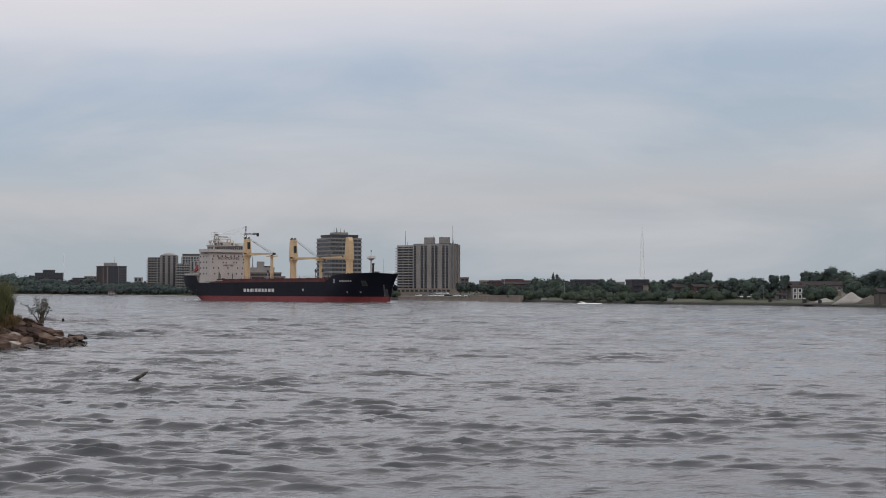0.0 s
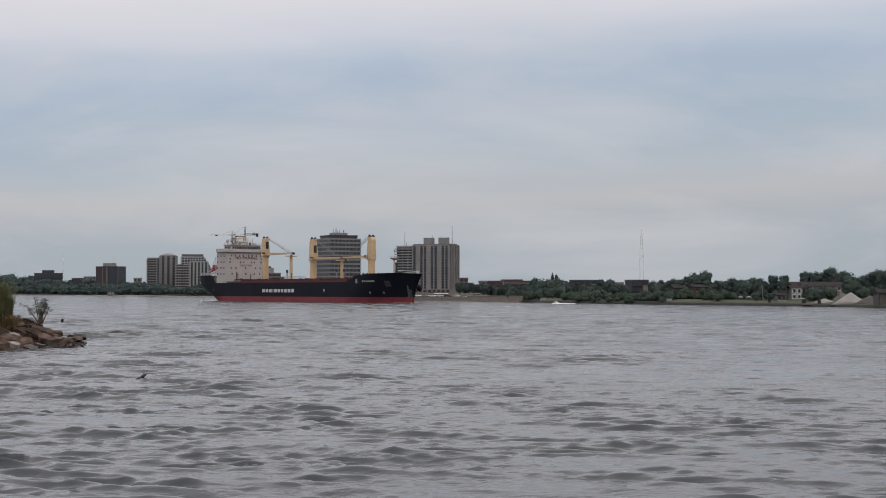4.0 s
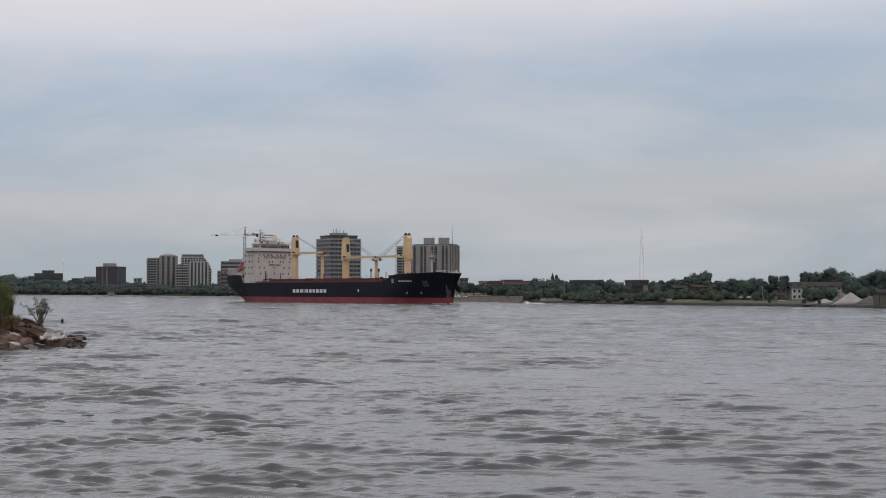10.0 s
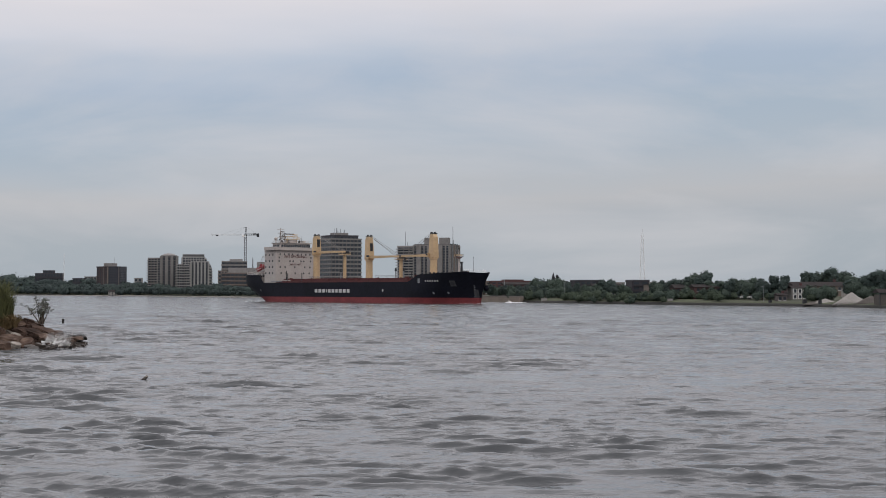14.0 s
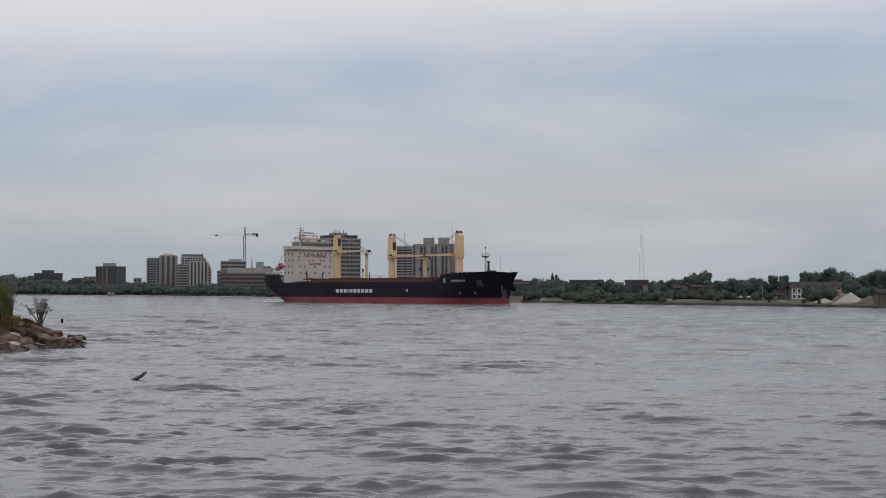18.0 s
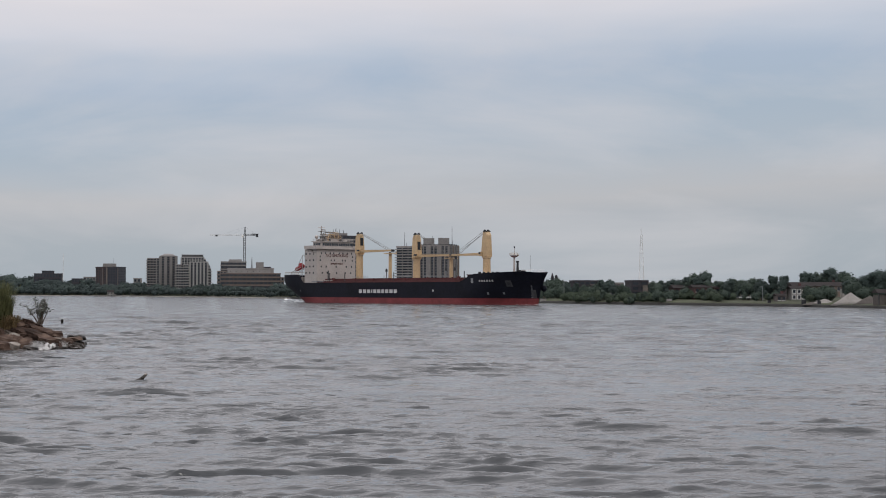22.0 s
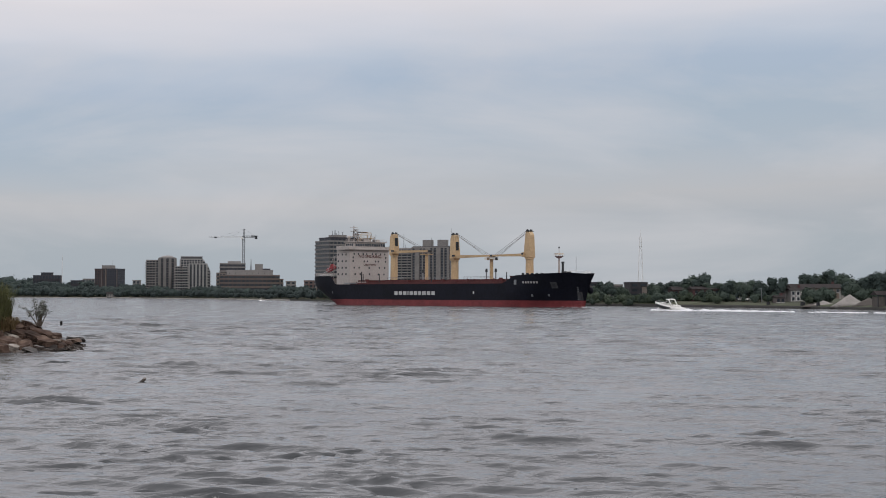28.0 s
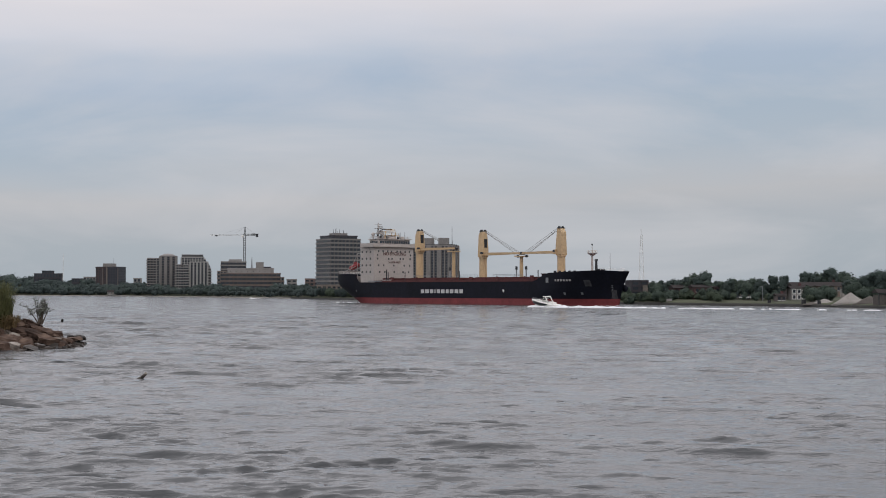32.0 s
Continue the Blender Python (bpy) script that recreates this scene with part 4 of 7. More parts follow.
def shore_at(x):
    for (xa, ya), (xb, yb) in zip(SHORE[:-1], SHORE[1:]):
        if xa <= x <= xb:
            return ya + (yb - ya) * (x - xa) / (xb - xa)
    return SHORE[-1][1]


def build_land():
    bm = bmesh.new()
    prev = None
    rises = ((-0.6, -3.0), (0.0, 0.1), (0.8, 1.0), (9.0, 2.0), (45.0, 3.2), (140.0, 5.5), (400.0, 9.0), (1200.0, 12.0))
    pts = []
    for (xa, ya), (xb, yb) in zip(SHORE[:-1], SHORE[1:]):
        n = 10
        pts += [(xa + (xb - xa) * i / n, ya + (yb - ya) * i / n) for i in range(n)]
    pts.append(SHORE[-1])
    for i, (x, y) in enumerate(pts):
        row = []
        for k, (back, z) in enumerate(rises):
            wob = 0.5 * noise.noise((x * 0.03, k * 3.1, 0)) if 0 < k else 0
            row.append(bm.verts.new((x + back * 0.72, y + back * 0.72 + (1.0 * noise.noise((x * 0.15, 0, 0)) if k < 3 else 0), z + wob * min(1.0, z * 0.5))))
        if prev:
            for a in range(len(row) - 1):
                f = bm.faces.new((prev[a], row[a], row[a + 1], prev[a + 1]))
                f.material_index = 1 if a < 2 else 0
                f.smooth = True
        prev = row
    return tagged(part("ground", bm, [M_LAND, M_SEAWALL], None), "grassy far river bank with a low stone edge", "ground", kind="structure")


build_land()
bm = bmesh.new()
box_into(bm, -4200, 4200, 1500, 4700, -1.0, -0.6)
part_far = part("distance", bm, M_LAND, None)
tagged(part_far, "flat green land far behind the river bank", "ground", kind="structure")


def build_river_wall():
    """A low pale wall along the foot of the distant wooded shore."""
    bm = bmesh.new()
    prev = None
    x = -1300.0
    while x < -103.0:
        y = shore_at(x) - 2.2 + 0.5 * noise.noise((x * 0.05, 0, 0))
        top = 0.62 + 0.22 * noise.noise((x * 0.02, 7, 0))
        row = [bm.verts.new((x, y + dy, z)) for dy, z in ((0, -0.8), (0.05, top), (0.7, top), (0.7, -0.8))]
        if prev:
            for i in range(3):
                bm.faces.new((prev[i], row[i], row[i + 1], prev[i + 1]))
        prev = row
        x += 12.0
    return tagged(part("river_wall", bm, M_CONCRETE, None), "low pale concrete wall along the wooded shore", "wall", kind="structure")


build_river_wall()


def ground_z(x, y):
    back = max(0.0, (y - shore_at(x)) * 0.8)
    for (ba, za), (bb, zb) in zip(((0, 0.15), (2, 1.3), (9, 2.0), (45, 3.2), (140, 5.5), (400, 9.0)), ((2, 1.3), (9, 2.0), (45, 3.2), (140, 5.5), (400, 9.0), (1200, 12.0))):
        if back <= bb:
            return za + (zb - za) * (back - ba) / (bb - ba)
    return 12.0


# ---- buildings ----
WINDOW_MESHES = {}


def window_mesh(w, h, material):
    key = (round(w, 2), round(h, 2), material.name)
    if key not in WINDOW_MESHES:
        bm = bmesh.new()
        box_into(bm, -w / 2, w / 2, -0.06, 0.06, 0, h)
        WINDOW_MESHES[key] = mesh_of("window", bm, material)
    return WINDOW_MESHES[key]


def side_frames(w, d):
    """The four facades: length and the turn that carries a facade's own plane onto it."""
    return ((w, Matrix.Translation((0, -d / 2, 0))), (d, Matrix.Translation((w / 2, 0, 0)) @ Matrix.Rotation(math.pi / 2, 4, "Z")),
            (w, Matrix.Translation((0, d / 2, 0)) @ Matrix.Rotation(math.pi, 4, "Z")), (d, Matrix.Translation((-w / 2, 0, 0)) @ Matrix.Rotation(-math.pi / 2, 4, "Z")))


def storeys(parent, x, y, w, d, z0, z1, floors, bays, wall, style="grid", sides=(0, 1, 3), glass_mat=None, ledge=None, window=(0.6, 0.55), pier=0.26):
    """A storeyed block under a building: wall, then for each facade its windows, bands, piers or balconies."""
    glass_mat = glass_mat or M_GLASS
    ledge = ledge or wall
    fh = (z1 - z0) / floors
    block = box_part("wall", x - w / 2, x + w / 2, y - d / 2, y + d / 2, z0 - 3, z1, wall, parent)
    box_part("parapet", x - w / 2 - 0.25, x + w / 2 + 0.25, y - d / 2 - 0.25, y + d / 2 + 0.25, z1 - 0.4, z1 + 0.7, ledge, parent)
    fr = side_frames(w, d)
    for sd in sides:
        length, m = fr[sd]
        m = Matrix.Translation((x, y, 0)) @ m
        n = max(1, round(bays * length / w)) if sd != 0 else bays
        bw = length / n
        for f in range(floors):
            if style == "frame":
                bm = bmesh.new()
                box_into(bm, -length / 2 - 0.2, length / 2 + 0.2, -0.5, 0.05, 0, fh * 0.2)
                part("floor_band", bm, ledge, block).matrix_local = m @ Matrix.Translation((0, 0, z0 + f * fh))
            if style in ("band", "balcony"):
                bm = bmesh.new()
                box_into(bm, -length / 2 - 0.2, length / 2 + 0.2, -0.55 if style == "band" else -1.3, 0.05, 0, fh * (0.34 if style == "band" else 0.32))
                o = part("floor_band" if style == "band" else "balcony", bm, ledge, block)
                o.matrix_local = m @ Matrix.Translation((0, 0, z0 + f * fh))
            for k in range(n):
                ww, wh = bw * window[0], fh * window[1]
                o = new("window", window_mesh(ww, wh, glass_mat))
                o.parent = block
                o.matrix_local = m @ Matrix.Translation((-length / 2 + (k + 0.5) * bw, -0.08, z0 + f * fh + fh * 0.4))
        if style in ("pier", "frame"):
            for k in range(n + 1):
                bm = bmesh.new()
                box_into(bm, -bw * pier, bw * pier, -0.7, 0.05, 0, z1 - z0)
                o = part("pier", bm, ledge, block)
                o.matrix_local = m @ Matrix.Translation((-length / 2 + k * bw, 0, z0))
    return block


def building(name, x, y, yaw, label, category="building", group=""):
    return thing(name, pose(x, y, 0, 0, 0, yaw), label, category, group)


M_BRICK = paint("brown_brick", (0.118, 0.102, 0.098), 0.85, 0.2, 10, bump=0.1)
M_REDBRICK = paint("red_brick", (0.080, 0.040, 0.040), 0.85, 0.22, 8, bump=0.1)
M_TAN = paint("tan_brick", (0.175, 0.145, 0.125), 0.85, 0.15, 10, bump=0.1)
M_DARKBRICK = paint("dark_brick", (0.036, 0.033, 0.040), 0.8, 0.2, 10)
M_GREYWALL = paint("grey_concrete_wall", (0.20, 0.188, 0.18), 0.85, 0.15, 10)
M_PALEWALL = paint("pale_concrete_wall", (0.245, 0.232, 0.225), 0.85, 0.12, 10)
M_PINK = paint("pinkish_panel", (0.155, 0.11, 0.10), 0.8, 0.15, 8)
M_CONDO = paint("dark_condominium_wall", (0.088, 0.088, 0.092), 0.85, 0.15, 10)
M_CONDO_RIB = paint("pale_condominium_rib", (0.27, 0.262, 0.255), 0.85, 0.12, 10)
M_HOUSE = paint("beige_stucco", (0.27, 0.255, 0.235), 0.85, 0.15, 4)
M_SLATE = paint("slate_grey_panel", (0.095, 0.096, 0.104), 0.8, 0.15, 8)
M_ENDWALL = paint("weathered_tan_brick", (0.15, 0.118, 0.098), 0.85, 0.15, 10, bump=0.1)
M_MAROON = paint("maroon_brown_brick", (0.055, 0.040, 0.040), 0.85, 0.2, 8)
M_SLATEBRICK = paint("slate_blue_brick", (0.040, 0.040, 0.050), 0.85, 0.2, 8)
M_ORANGEBRICK = paint("orange_tan_brick", (0.145, 0.113, 0.097), 0.85, 0.18, 8)
M_ROOF = paint("brown_shingle_roof", (0.036, 0.031, 0.031), 0.95, 0.3, 4, spec=0.12)
M_GRAVEL = paint("pale_crushed_stone", (0.27, 0.252, 0.235), 0.95, 0.15, 3, bump=0.5)
M_RUSTPILE = paint("brown_aggregate", (0.085, 0.075, 0.068), 0.95, 0.25, 3, bump=0.5)


# a slab tower of offices with floor bands, set at an angle, aerials on its roof
b = building("office_tower", -77.1, 1090, 30, "brown concrete office tower with pale floor bands and rooftop aerials", "tower block", "towers on the far bank")
storeys(b, 0, 0, 24.5, 24.5, 3, 43.4, 13, 8, M_BRICK, "band", ledge=M_GREYWALL, window=(0.78, 0.58))
storeys(b, 0.5, 0.5, 20.5, 20.5, 43.4, 45.9, 1, 7, M_DARKBRICK, "grid")
box_part("plant_room", -5, 5, -5, 5, 45.9, 48.5, M_GREYWALL, b)
for x, y, h, r in ((-4, -4, 6.0, 0.5), (-1, 0, 3.0, 0.3), (2.5, 3, 5.5, 0.3), (4.5, 1, 4.2, 0.3), (7.5, 6, 5.0, 0.25), (-7.5, -7, 5.0, 0.25)):
    rod_part("aerial", (x, y, 48.0 - 2), (x, y, 48.5 + h * 0.55), r, r * 0.6, M_GREYSTEEL, b)

# an apartment tower: banded wing, ribbed main face, blank end wall, two penthouses
b = building("apartment_tower", -9.9, 945, -22, "tall grey-brown apartment tower with vertical ribs and plant rooms", "tower block", "towers on the far bank")
TZ = 34.5
storeys(b, 6.2, 0, 24.5, 17, 3, TZ, 18, 10, M_SLATE, "pier", sides=(0,), ledge=M_GREYWALL, glass_mat=M_GLASS, window=(0.62, 0.62), pier=0.15)
for k in (1, 4, 7):
    box_part("broad_rib", -6.05 + 2.45 * k - 0.2, -3.6 + 2.45 * k + 0.2, -9.35, -8.6, 3, TZ + 0.2, M_GREYWALL, b, "broad pale rib")
storeys(b, -12.1, 0.8, 12, 15.5, 3, TZ - 0.6, 18, 3, M_GREYWALL, "balcony", sides=(0, 3), ledge=M_PALEWALL, window=(0.85, 0.5))
for k in range(7):
    box_part("rib", 18.9, 19.3, -8.9 + k * 2.8, -8.3 + k * 2.8, 3, TZ + 0.3, M_GREYWALL, b)
for k in (1, 2, 4, 5):
    for f in range(18):
        o = new("window", window_mesh(1.2, 1.7, M_GLASS))
        o.parent = b
        o.matrix_local = Matrix.Translation((18.93, -7.2 + k * 2.8 - 2.8, 4.2 + f * (TZ - 3) / 18)) @ Matrix.Rotation(math.pi / 2, 4, "Z")
box_part("end_wall", 18.46, 18.9, -8.8, 8.8, 0, TZ + 0.3, M_ENDWALL, b, "blank tan brick end wall")
for x in (1.5, 11.8):
    box_part("plant_room", x - 3.0, x + 3.0, -2, 2, TZ, TZ + 5.2, M_GREYWALL, b)
box_part("roof_deck", -6, 18, -7.4, 7.4, TZ + 0.7, TZ + 1.0, M_DARKBRICK, b)
for x, h in ((-15.5, 9.5), (-14.2, 2.5), (10, 6), (17.5, 12.5), (4, 6.5), (18, 3.5)):
    rod_part("aerial", (x, 0, TZ), (x, 0, TZ + h), 0.22, 0.12, M_GREYSTEEL, b)
box_part("podium", -21, 24, -17, 4, 0, 6.9, M_TAN, b, "low tan podium")
for k in range(14):
    box_part("podium_opening", -20 + k * 3.1, -17.9 + k * 3.1, -17.06, -16.9, 4.7, 6.1, M_DARK, b)

# paired condominium towers with curved crowns
b = building("condominium_tower", -286.5, 1505, 12, "beige condominium tower with balconies and a domed rooftop", "tower block", "towers on the far bank")
storeys(b, -11, 2, 9, 16, 5, 38.4, 13, 3, M_BRICK, "balcony", ledge=M_GREYWALL)
storeys(b, -4.5, 1, 4.4, 16, 5, 38.4, 13, 1, M_GREYWALL, "grid", sides=(0,), window=(0.5, 0.7))
storeys(b, 5.5, 0, 16, 18, 5, 40.8, 14, 3, M_BRICK, "pier", ledge=M_GREYWALL, window=(0.4, 0.7), pier=0.24)
bm = bmesh.new()
bmesh.ops.create_uvsphere(bm, u_segments=20, v_segments=10, radius=1.0, matrix=Matrix.Translation((5.5, 0, 40.8)) @ Matrix.Diagonal((7.4, 7.4, 3.0, 1)))
part("rooftop_dome", bm, M_PALEWALL, b, "shallow grey dome", True)
b = building("stepped_condominium", -251.6, 1490, 12, "pale stepped condominium with bay windows and balconies", "tower block", "towers on the far bank")
storeys(b, -1.6, 4, 22, 14, 5, 39.3, 12, 8, M_CONDO, "frame", ledge=M_CONDO_RIB, window=(0.7, 0.6), pier=0.14)
box_part("penthouse", -12.2, 9.0, -2, 10, 40.0, 42.0, M_CONDO, b, "dark glazed penthouse")
box_part("cornice", -12.6, 9.4, -2.4, 10.4, 42.0, 42.4, M_CONDO_RIB, b)
storeys(b, 4.3, -2, 17.6, 12, 5, 34.5, 10, 5, M_CONDO, "pier", ledge=M_CONDO_RIB, window=(0.7, 0.7), pier=0.24)
# terraces step down at one end, a lower wing stands in front of the other
for x, w, top in ((10.4, 2.0, 37.4), (12.4, 2.6, 34.4), (14.4, 1.8, 31.1), (15.9, 1.4, 27.9)):
    storeys(b, x, 2, w, 13, 5, top, round((top - 5) / 2.9), 1, M_CONDO, "balcony", ledge=M_CONDO_RIB, window=(0.7, 0.55))
for x, w in ((-15.9, 4.4), (-8.6, 4.6)):
    storeys(b, x, -5, w, 12, 5, 31.7, 10, 2, M_GREYWALL, "balcony", ledge=M_CONDO_RIB, window=(0.7, 0.6))
storeys(b, -12.3, -4, 2.8, 12, 5, 31.2, 10, 1, M_BRICK, "grid", sides=(0,), window=(0.6, 0.6))

# hospital-like brick block with a building site crane above it
b = building("terraced_office_block", -177.1, 1350, 8, "terraced brick office block with pale upper storeys", "office block")
storeys(b, 1, 0, 54, 26, 3, 21.2, 5, 14, M_MAROON, "band", sides=(0, 3), ledge=M_ORANGEBRICK, window=(0.8, 0.5))
storeys(b, 28.5, 2, 6, 20, 3, 17.6, 4, 2, M_GREYWALL, "band", sides=(0, 3), ledge=M_ORANGEBRICK)
storeys(b, 1, 3, 42, 20, 21.2, 25.8, 1, 8, M_PALEWALL, "grid", sides=(0, 3), window=(0.05, 0.2))
storeys(b, -14.5, 6, 23, 16, 21.2, 32.0, 3, 6, M_DARKBRICK, "band", sides=(0, 3), ledge=M_GREYWALL)
storeys(b, -25, 0, 8, 22, 3, 23.2, 6, 3, M_GREYWALL, "band", sides=(0, 3), ledge=M_TAN)
box_part("plant_room", -19, -7, 2, 10, 32.0, 34.6, M_PALEWALL, b)
for k in range(5):
    box_part("roof_unit", -24 + 8.5 * k, -22 + 8.5 * k + k % 2, -6, -3, 21.2, 21.2 + 1.6 + 0.5 * (k % 3), M_GREYWALL, b)
box_part("plant_room", 6, 13, 4, 10, 25.8, 32.1, M_GREYWALL, b)
box_part("roof_screen", 13, 19.8, 0, 10, 25.8, 27.9, M_DARKBRICK, b)
rod_part("chimney_spire", (2.2, 4, 25.8), (2.2, 4, 36.6), 0.7, 0.25, M_GREYSTEEL, b)


def lattice_into(bm, a, b, half, chord, panels):
    a, b = Vector(a), Vector(b)
    q = (b - a).to_track_quat("Z", "Y").to_matrix()
    corners = [Vector((sx * half, sy * half, 0)) for sx, sy in ((-1, -1), (1, -1), (1, 1), (-1, 1))]
    L = (b - a).length
    for c in corners:
        rod_into(bm, a + q @ c, b + q @ c, chord, seg=4)
    for k in range(panels):
        z0, z1 = L * k / panels, L * (k + 1) / panels
        for i in range(4):
            c0, c1 = corners[i], corners[(i + 1) % 4]
            p, r = (c0, c1) if k % 2 else (c1, c0)
            rod_into(bm, a + q @ (p + Vector((0, 0, z0))), a + q @ (r + Vector((0, 0, z1))), chord * 0.7, seg=4)


tc = thing("tower_crane", pose(-184.4, 1370, 0), "lattice tower crane with grey mast and white jib", "construction crane")
JZ = 58.0
M_CRANEWHITE = paint("pale_crane_steel", (0.70, 0.70, 0.69), 0.5, 0.15, 5)
for nm, a, c, half, ch, n in (("crane_mast", (0, 0, 3), (0, 0, JZ + 0.5), 1.0, 0.2, 24), ("crane_jib", (1, 0, JZ), (-32.14, 0, JZ - 0.3), 0.5, 0.08, 20),
                              ("counter_jib", (0, 0, JZ), (12.65, 0, JZ), 0.7, 0.16, 8), ("crane_apex", (0, 0, JZ), (0.6, 0, JZ + 7.2), 0.5, 0.16, 4)):
    bm = bmesh.new()
    lattice_into(bm, a, c, half, ch, n)
    part(nm, bm, M_CRANEWHITE if nm == "crane_jib" else M_GREYSTEEL, tc)
box_part("counterweight", 10.54, 12.65, -1, 1, JZ - 2.2, JZ + 1.0, M_DARK, tc, "dark counterweight block")
box_part("counterweight", 6.85, 10.01, -1, 1, JZ - 0.8, JZ + 1.2, M_GREYSTEEL, tc)
box_part("crane_cab", -2.6, -0.8, -2.2, -0.6, JZ - 2.6, JZ - 0.4, M_WHITE, tc)
box_part("trolley", -27.4, -25.29, -0.8, 0.8, JZ - 1.5, JZ - 0.4, M_DARK, tc)
for x in (-21.08, -10.54, 10.54):
    rod_part("tie_bar", (0.6, 0, JZ + 7.2), (x, 0, JZ + 0.6), 0.045, 0.045, M_GREYSTEEL, tc, "", 4)

# dark tower with pale stair strips
b = building("dark_apartment_tower", -363.2, 1610, -14, "dark brown apartment tower with pale vertical strips", "tower block", "towers on the far bank")
storeys(b, -7.2, 0, 12.6, 18, 6, 31.1, 14, 4, M_MAROON, "grid", sides=(0, 3), window=(0.55, 0.45))
storeys(b, 7.0, 0, 13.0, 18, 6, 31.1, 14, 4, M_SLATEBRICK, "grid", sides=(0, 1), window=(0.6, 0.45))
box_part("stair_strip", -0.8, 0.4, -9.35, 9.0, 3, 31.0, M_TAN, b, "pale pinkish brick strip")
for x in (-5.4, 12.9):
    box_part("stair_strip", x - 0.5, x + 0.5, -9.35, -8.9, 6, 30.8, M_BRICK, b, "brown brick strip")
box_part("plant_room", -7, 4, -5, 5, 31.1, 35.4, M_GREYWALL, b)
rod_part("aerial", (3.4, 0, 35.1), (3.4, 0, 41.3), 0.15, 0.1, M_GREYSTEEL, b)

# low blocks along the bank: left edge, right edge, roof, distance, floors, wall
LOW = (
    (-484.6, -453.0, 25.4, 1750, 4, M_DARKBRICK, "band", "dark low office block among trees"),
    (-477.1, -465.0, 28.8, 1756, 4, M_DARKBRICK, "grid", "dark rooftop storey of a low block"),
    (-422.6, -410.3, 18.9, 1680, 3, M_DARKBRICK, "grid", "dark flat-roofed building among trees"),
    (-411.4, -397.8, 20.9, 1690, 4, M_GREYWALL, "grid", "grey low apartment block among trees"),
    (-335.4, -327.6, 18.6, 1600, 3, M_GREYWALL, "grid", "small grey block behind trees"),
    (-128.0, -119.8, 14.7, 1210, 4, M_GREYWALL, "grid", "grey low-rise building behind bank trees"),
    (-106.3, -96.1, 14.6, 1140, 4, M_PINK, "band", "pinkish brick low-rise building"),
    (-91.3, -70.3, 9.3, 1072, 2, M_TAN, "band", "tan entrance block at the foot of the tower"),
    (11.0, 16.4, 13.7, 980, 4, M_BRICK, "grid", "brown brick building beside the tower"),
    (23.4, 28.2, 11.2, 905, 4, M_TAN, "band", "tan brick block with windows"),
    (28.5, 55.4, 11.2, 900, 4, M_REDBRICK, "grid", "long red-brick building behind bank trees"),
    (37.4, 48.6, 12.0, 908, 4, M_REDBRICK, "grid", "raised middle of a red-brick building"),
    (78.5, 95.1, 11.7, 890, 3, M_DARKBRICK, "grid", "dark flat-roofed apartment block behind trees"),
    (83.4, 91.1, 9.5, 750, 2, M_GREYWALL, "grid", "low grey building behind trees"),
    (93.1, 101.5, 10.6, 735, 3, M_DARKBRICK, "band", "dark flat-roofed building beside the radio mast"),
    (101.6, 106.0, 9.6, 745, 3, M_GREYWALL, "grid", "small grey flat-roofed building"),
)
for x0, x1, top, y, floors, wall, style, label in LOW:
    b = building("low_rise_building", (x0 + x1) / 2, y, 6, label, "building", "low buildings on the far bank")
    w = abs(x1 - x0)
    storeys(b, 0, 0, w, 14, 3, top, floors, max(2, round(w / 3.4)), wall, style, sides=(0,), ledge=M_PALEWALL if style == "pier" else wall)

# blank-walled hall with a white door over the bank
b = building("brick_hall", 102.9, 690, 4, "low blank tan brick hall with a small white doorway", "hall")
box_part("wall", -7.5, 9.5, -6, 6, 0, 8.7, M_TAN, b)
box_part("roof", -7.9, 9.9, -6.4, 6.4, 8.7, 8.9, M_ROOF, b)
box_part("door", 1.33, 2.65, -6.12, -5.9, 3.8, 5.1, M_WHITE, b, "small white doorway")

# quay along the water below the apartment tower: panels of tan concrete under a pale coping
def build_quay():
    quay = thing("quay_wall", pose(0, 0, 0), "tan concrete quay wall with a pale coping", "quay")
    x = -26.0
    while x < 36.0:
        wide = 5.0
        top = 1.9 if x < 12 else 2.9
        ya, yb = shore_at(x) - 1.6, shore_at(x + wide) - 1.6
        ang = math.atan2(yb - ya, wide)
        m = Matrix.Translation((x + wide / 2, (ya + yb) / 2, 0)) @ Matrix.Rotation(ang, 4, "Z")
        half = math.hypot(wide, yb - ya) / 2
        panel = box_part("wall_panel", -half + 0.06, half - 0.06, -0.6, 1.6, -1.2, top, M_QUAY, quay)
        panel.matrix_local = m
        box_part("coping", -half, half, -0.85, 1.8, top, top + 0.28, M_PALEWALL, panel)
        x += wide


M_QUAY = paint("weathered_tan_concrete", (0.21, 0.175, 0.145), 0.85, 0.25, 4, bump=0.15)
build_quay()

# church with a spire
ch = building("church", 68.5, 905, 10, "dark stone church with a pointed spire behind trees", "church")
box_part("nave", -4, 9, 0, 12, 3, 11.8, M_DARKBRICK, ch)
box_part("tower", -1.3, 0.3, -0.8, 0.8, 3, 14.2, M_DARKBRICK, ch)
rod_part("spire", (-0.5, 0, 14.2), (-0.5, 0, 17.1), 1.0, 0.1, M_DARKBRICK, ch, "", 4)
rod_part("turret", (1.9, 0, 3), (1.9, 0, 14.9), 1.0, 0.9, M_DARKBRICK, ch, "", 8)
rod_part("turret_cap", (1.9, 0, 14.9), (1.9, 0, 15.9), 1.1, 0.1, M_DARKBRICK, ch, "", 8)

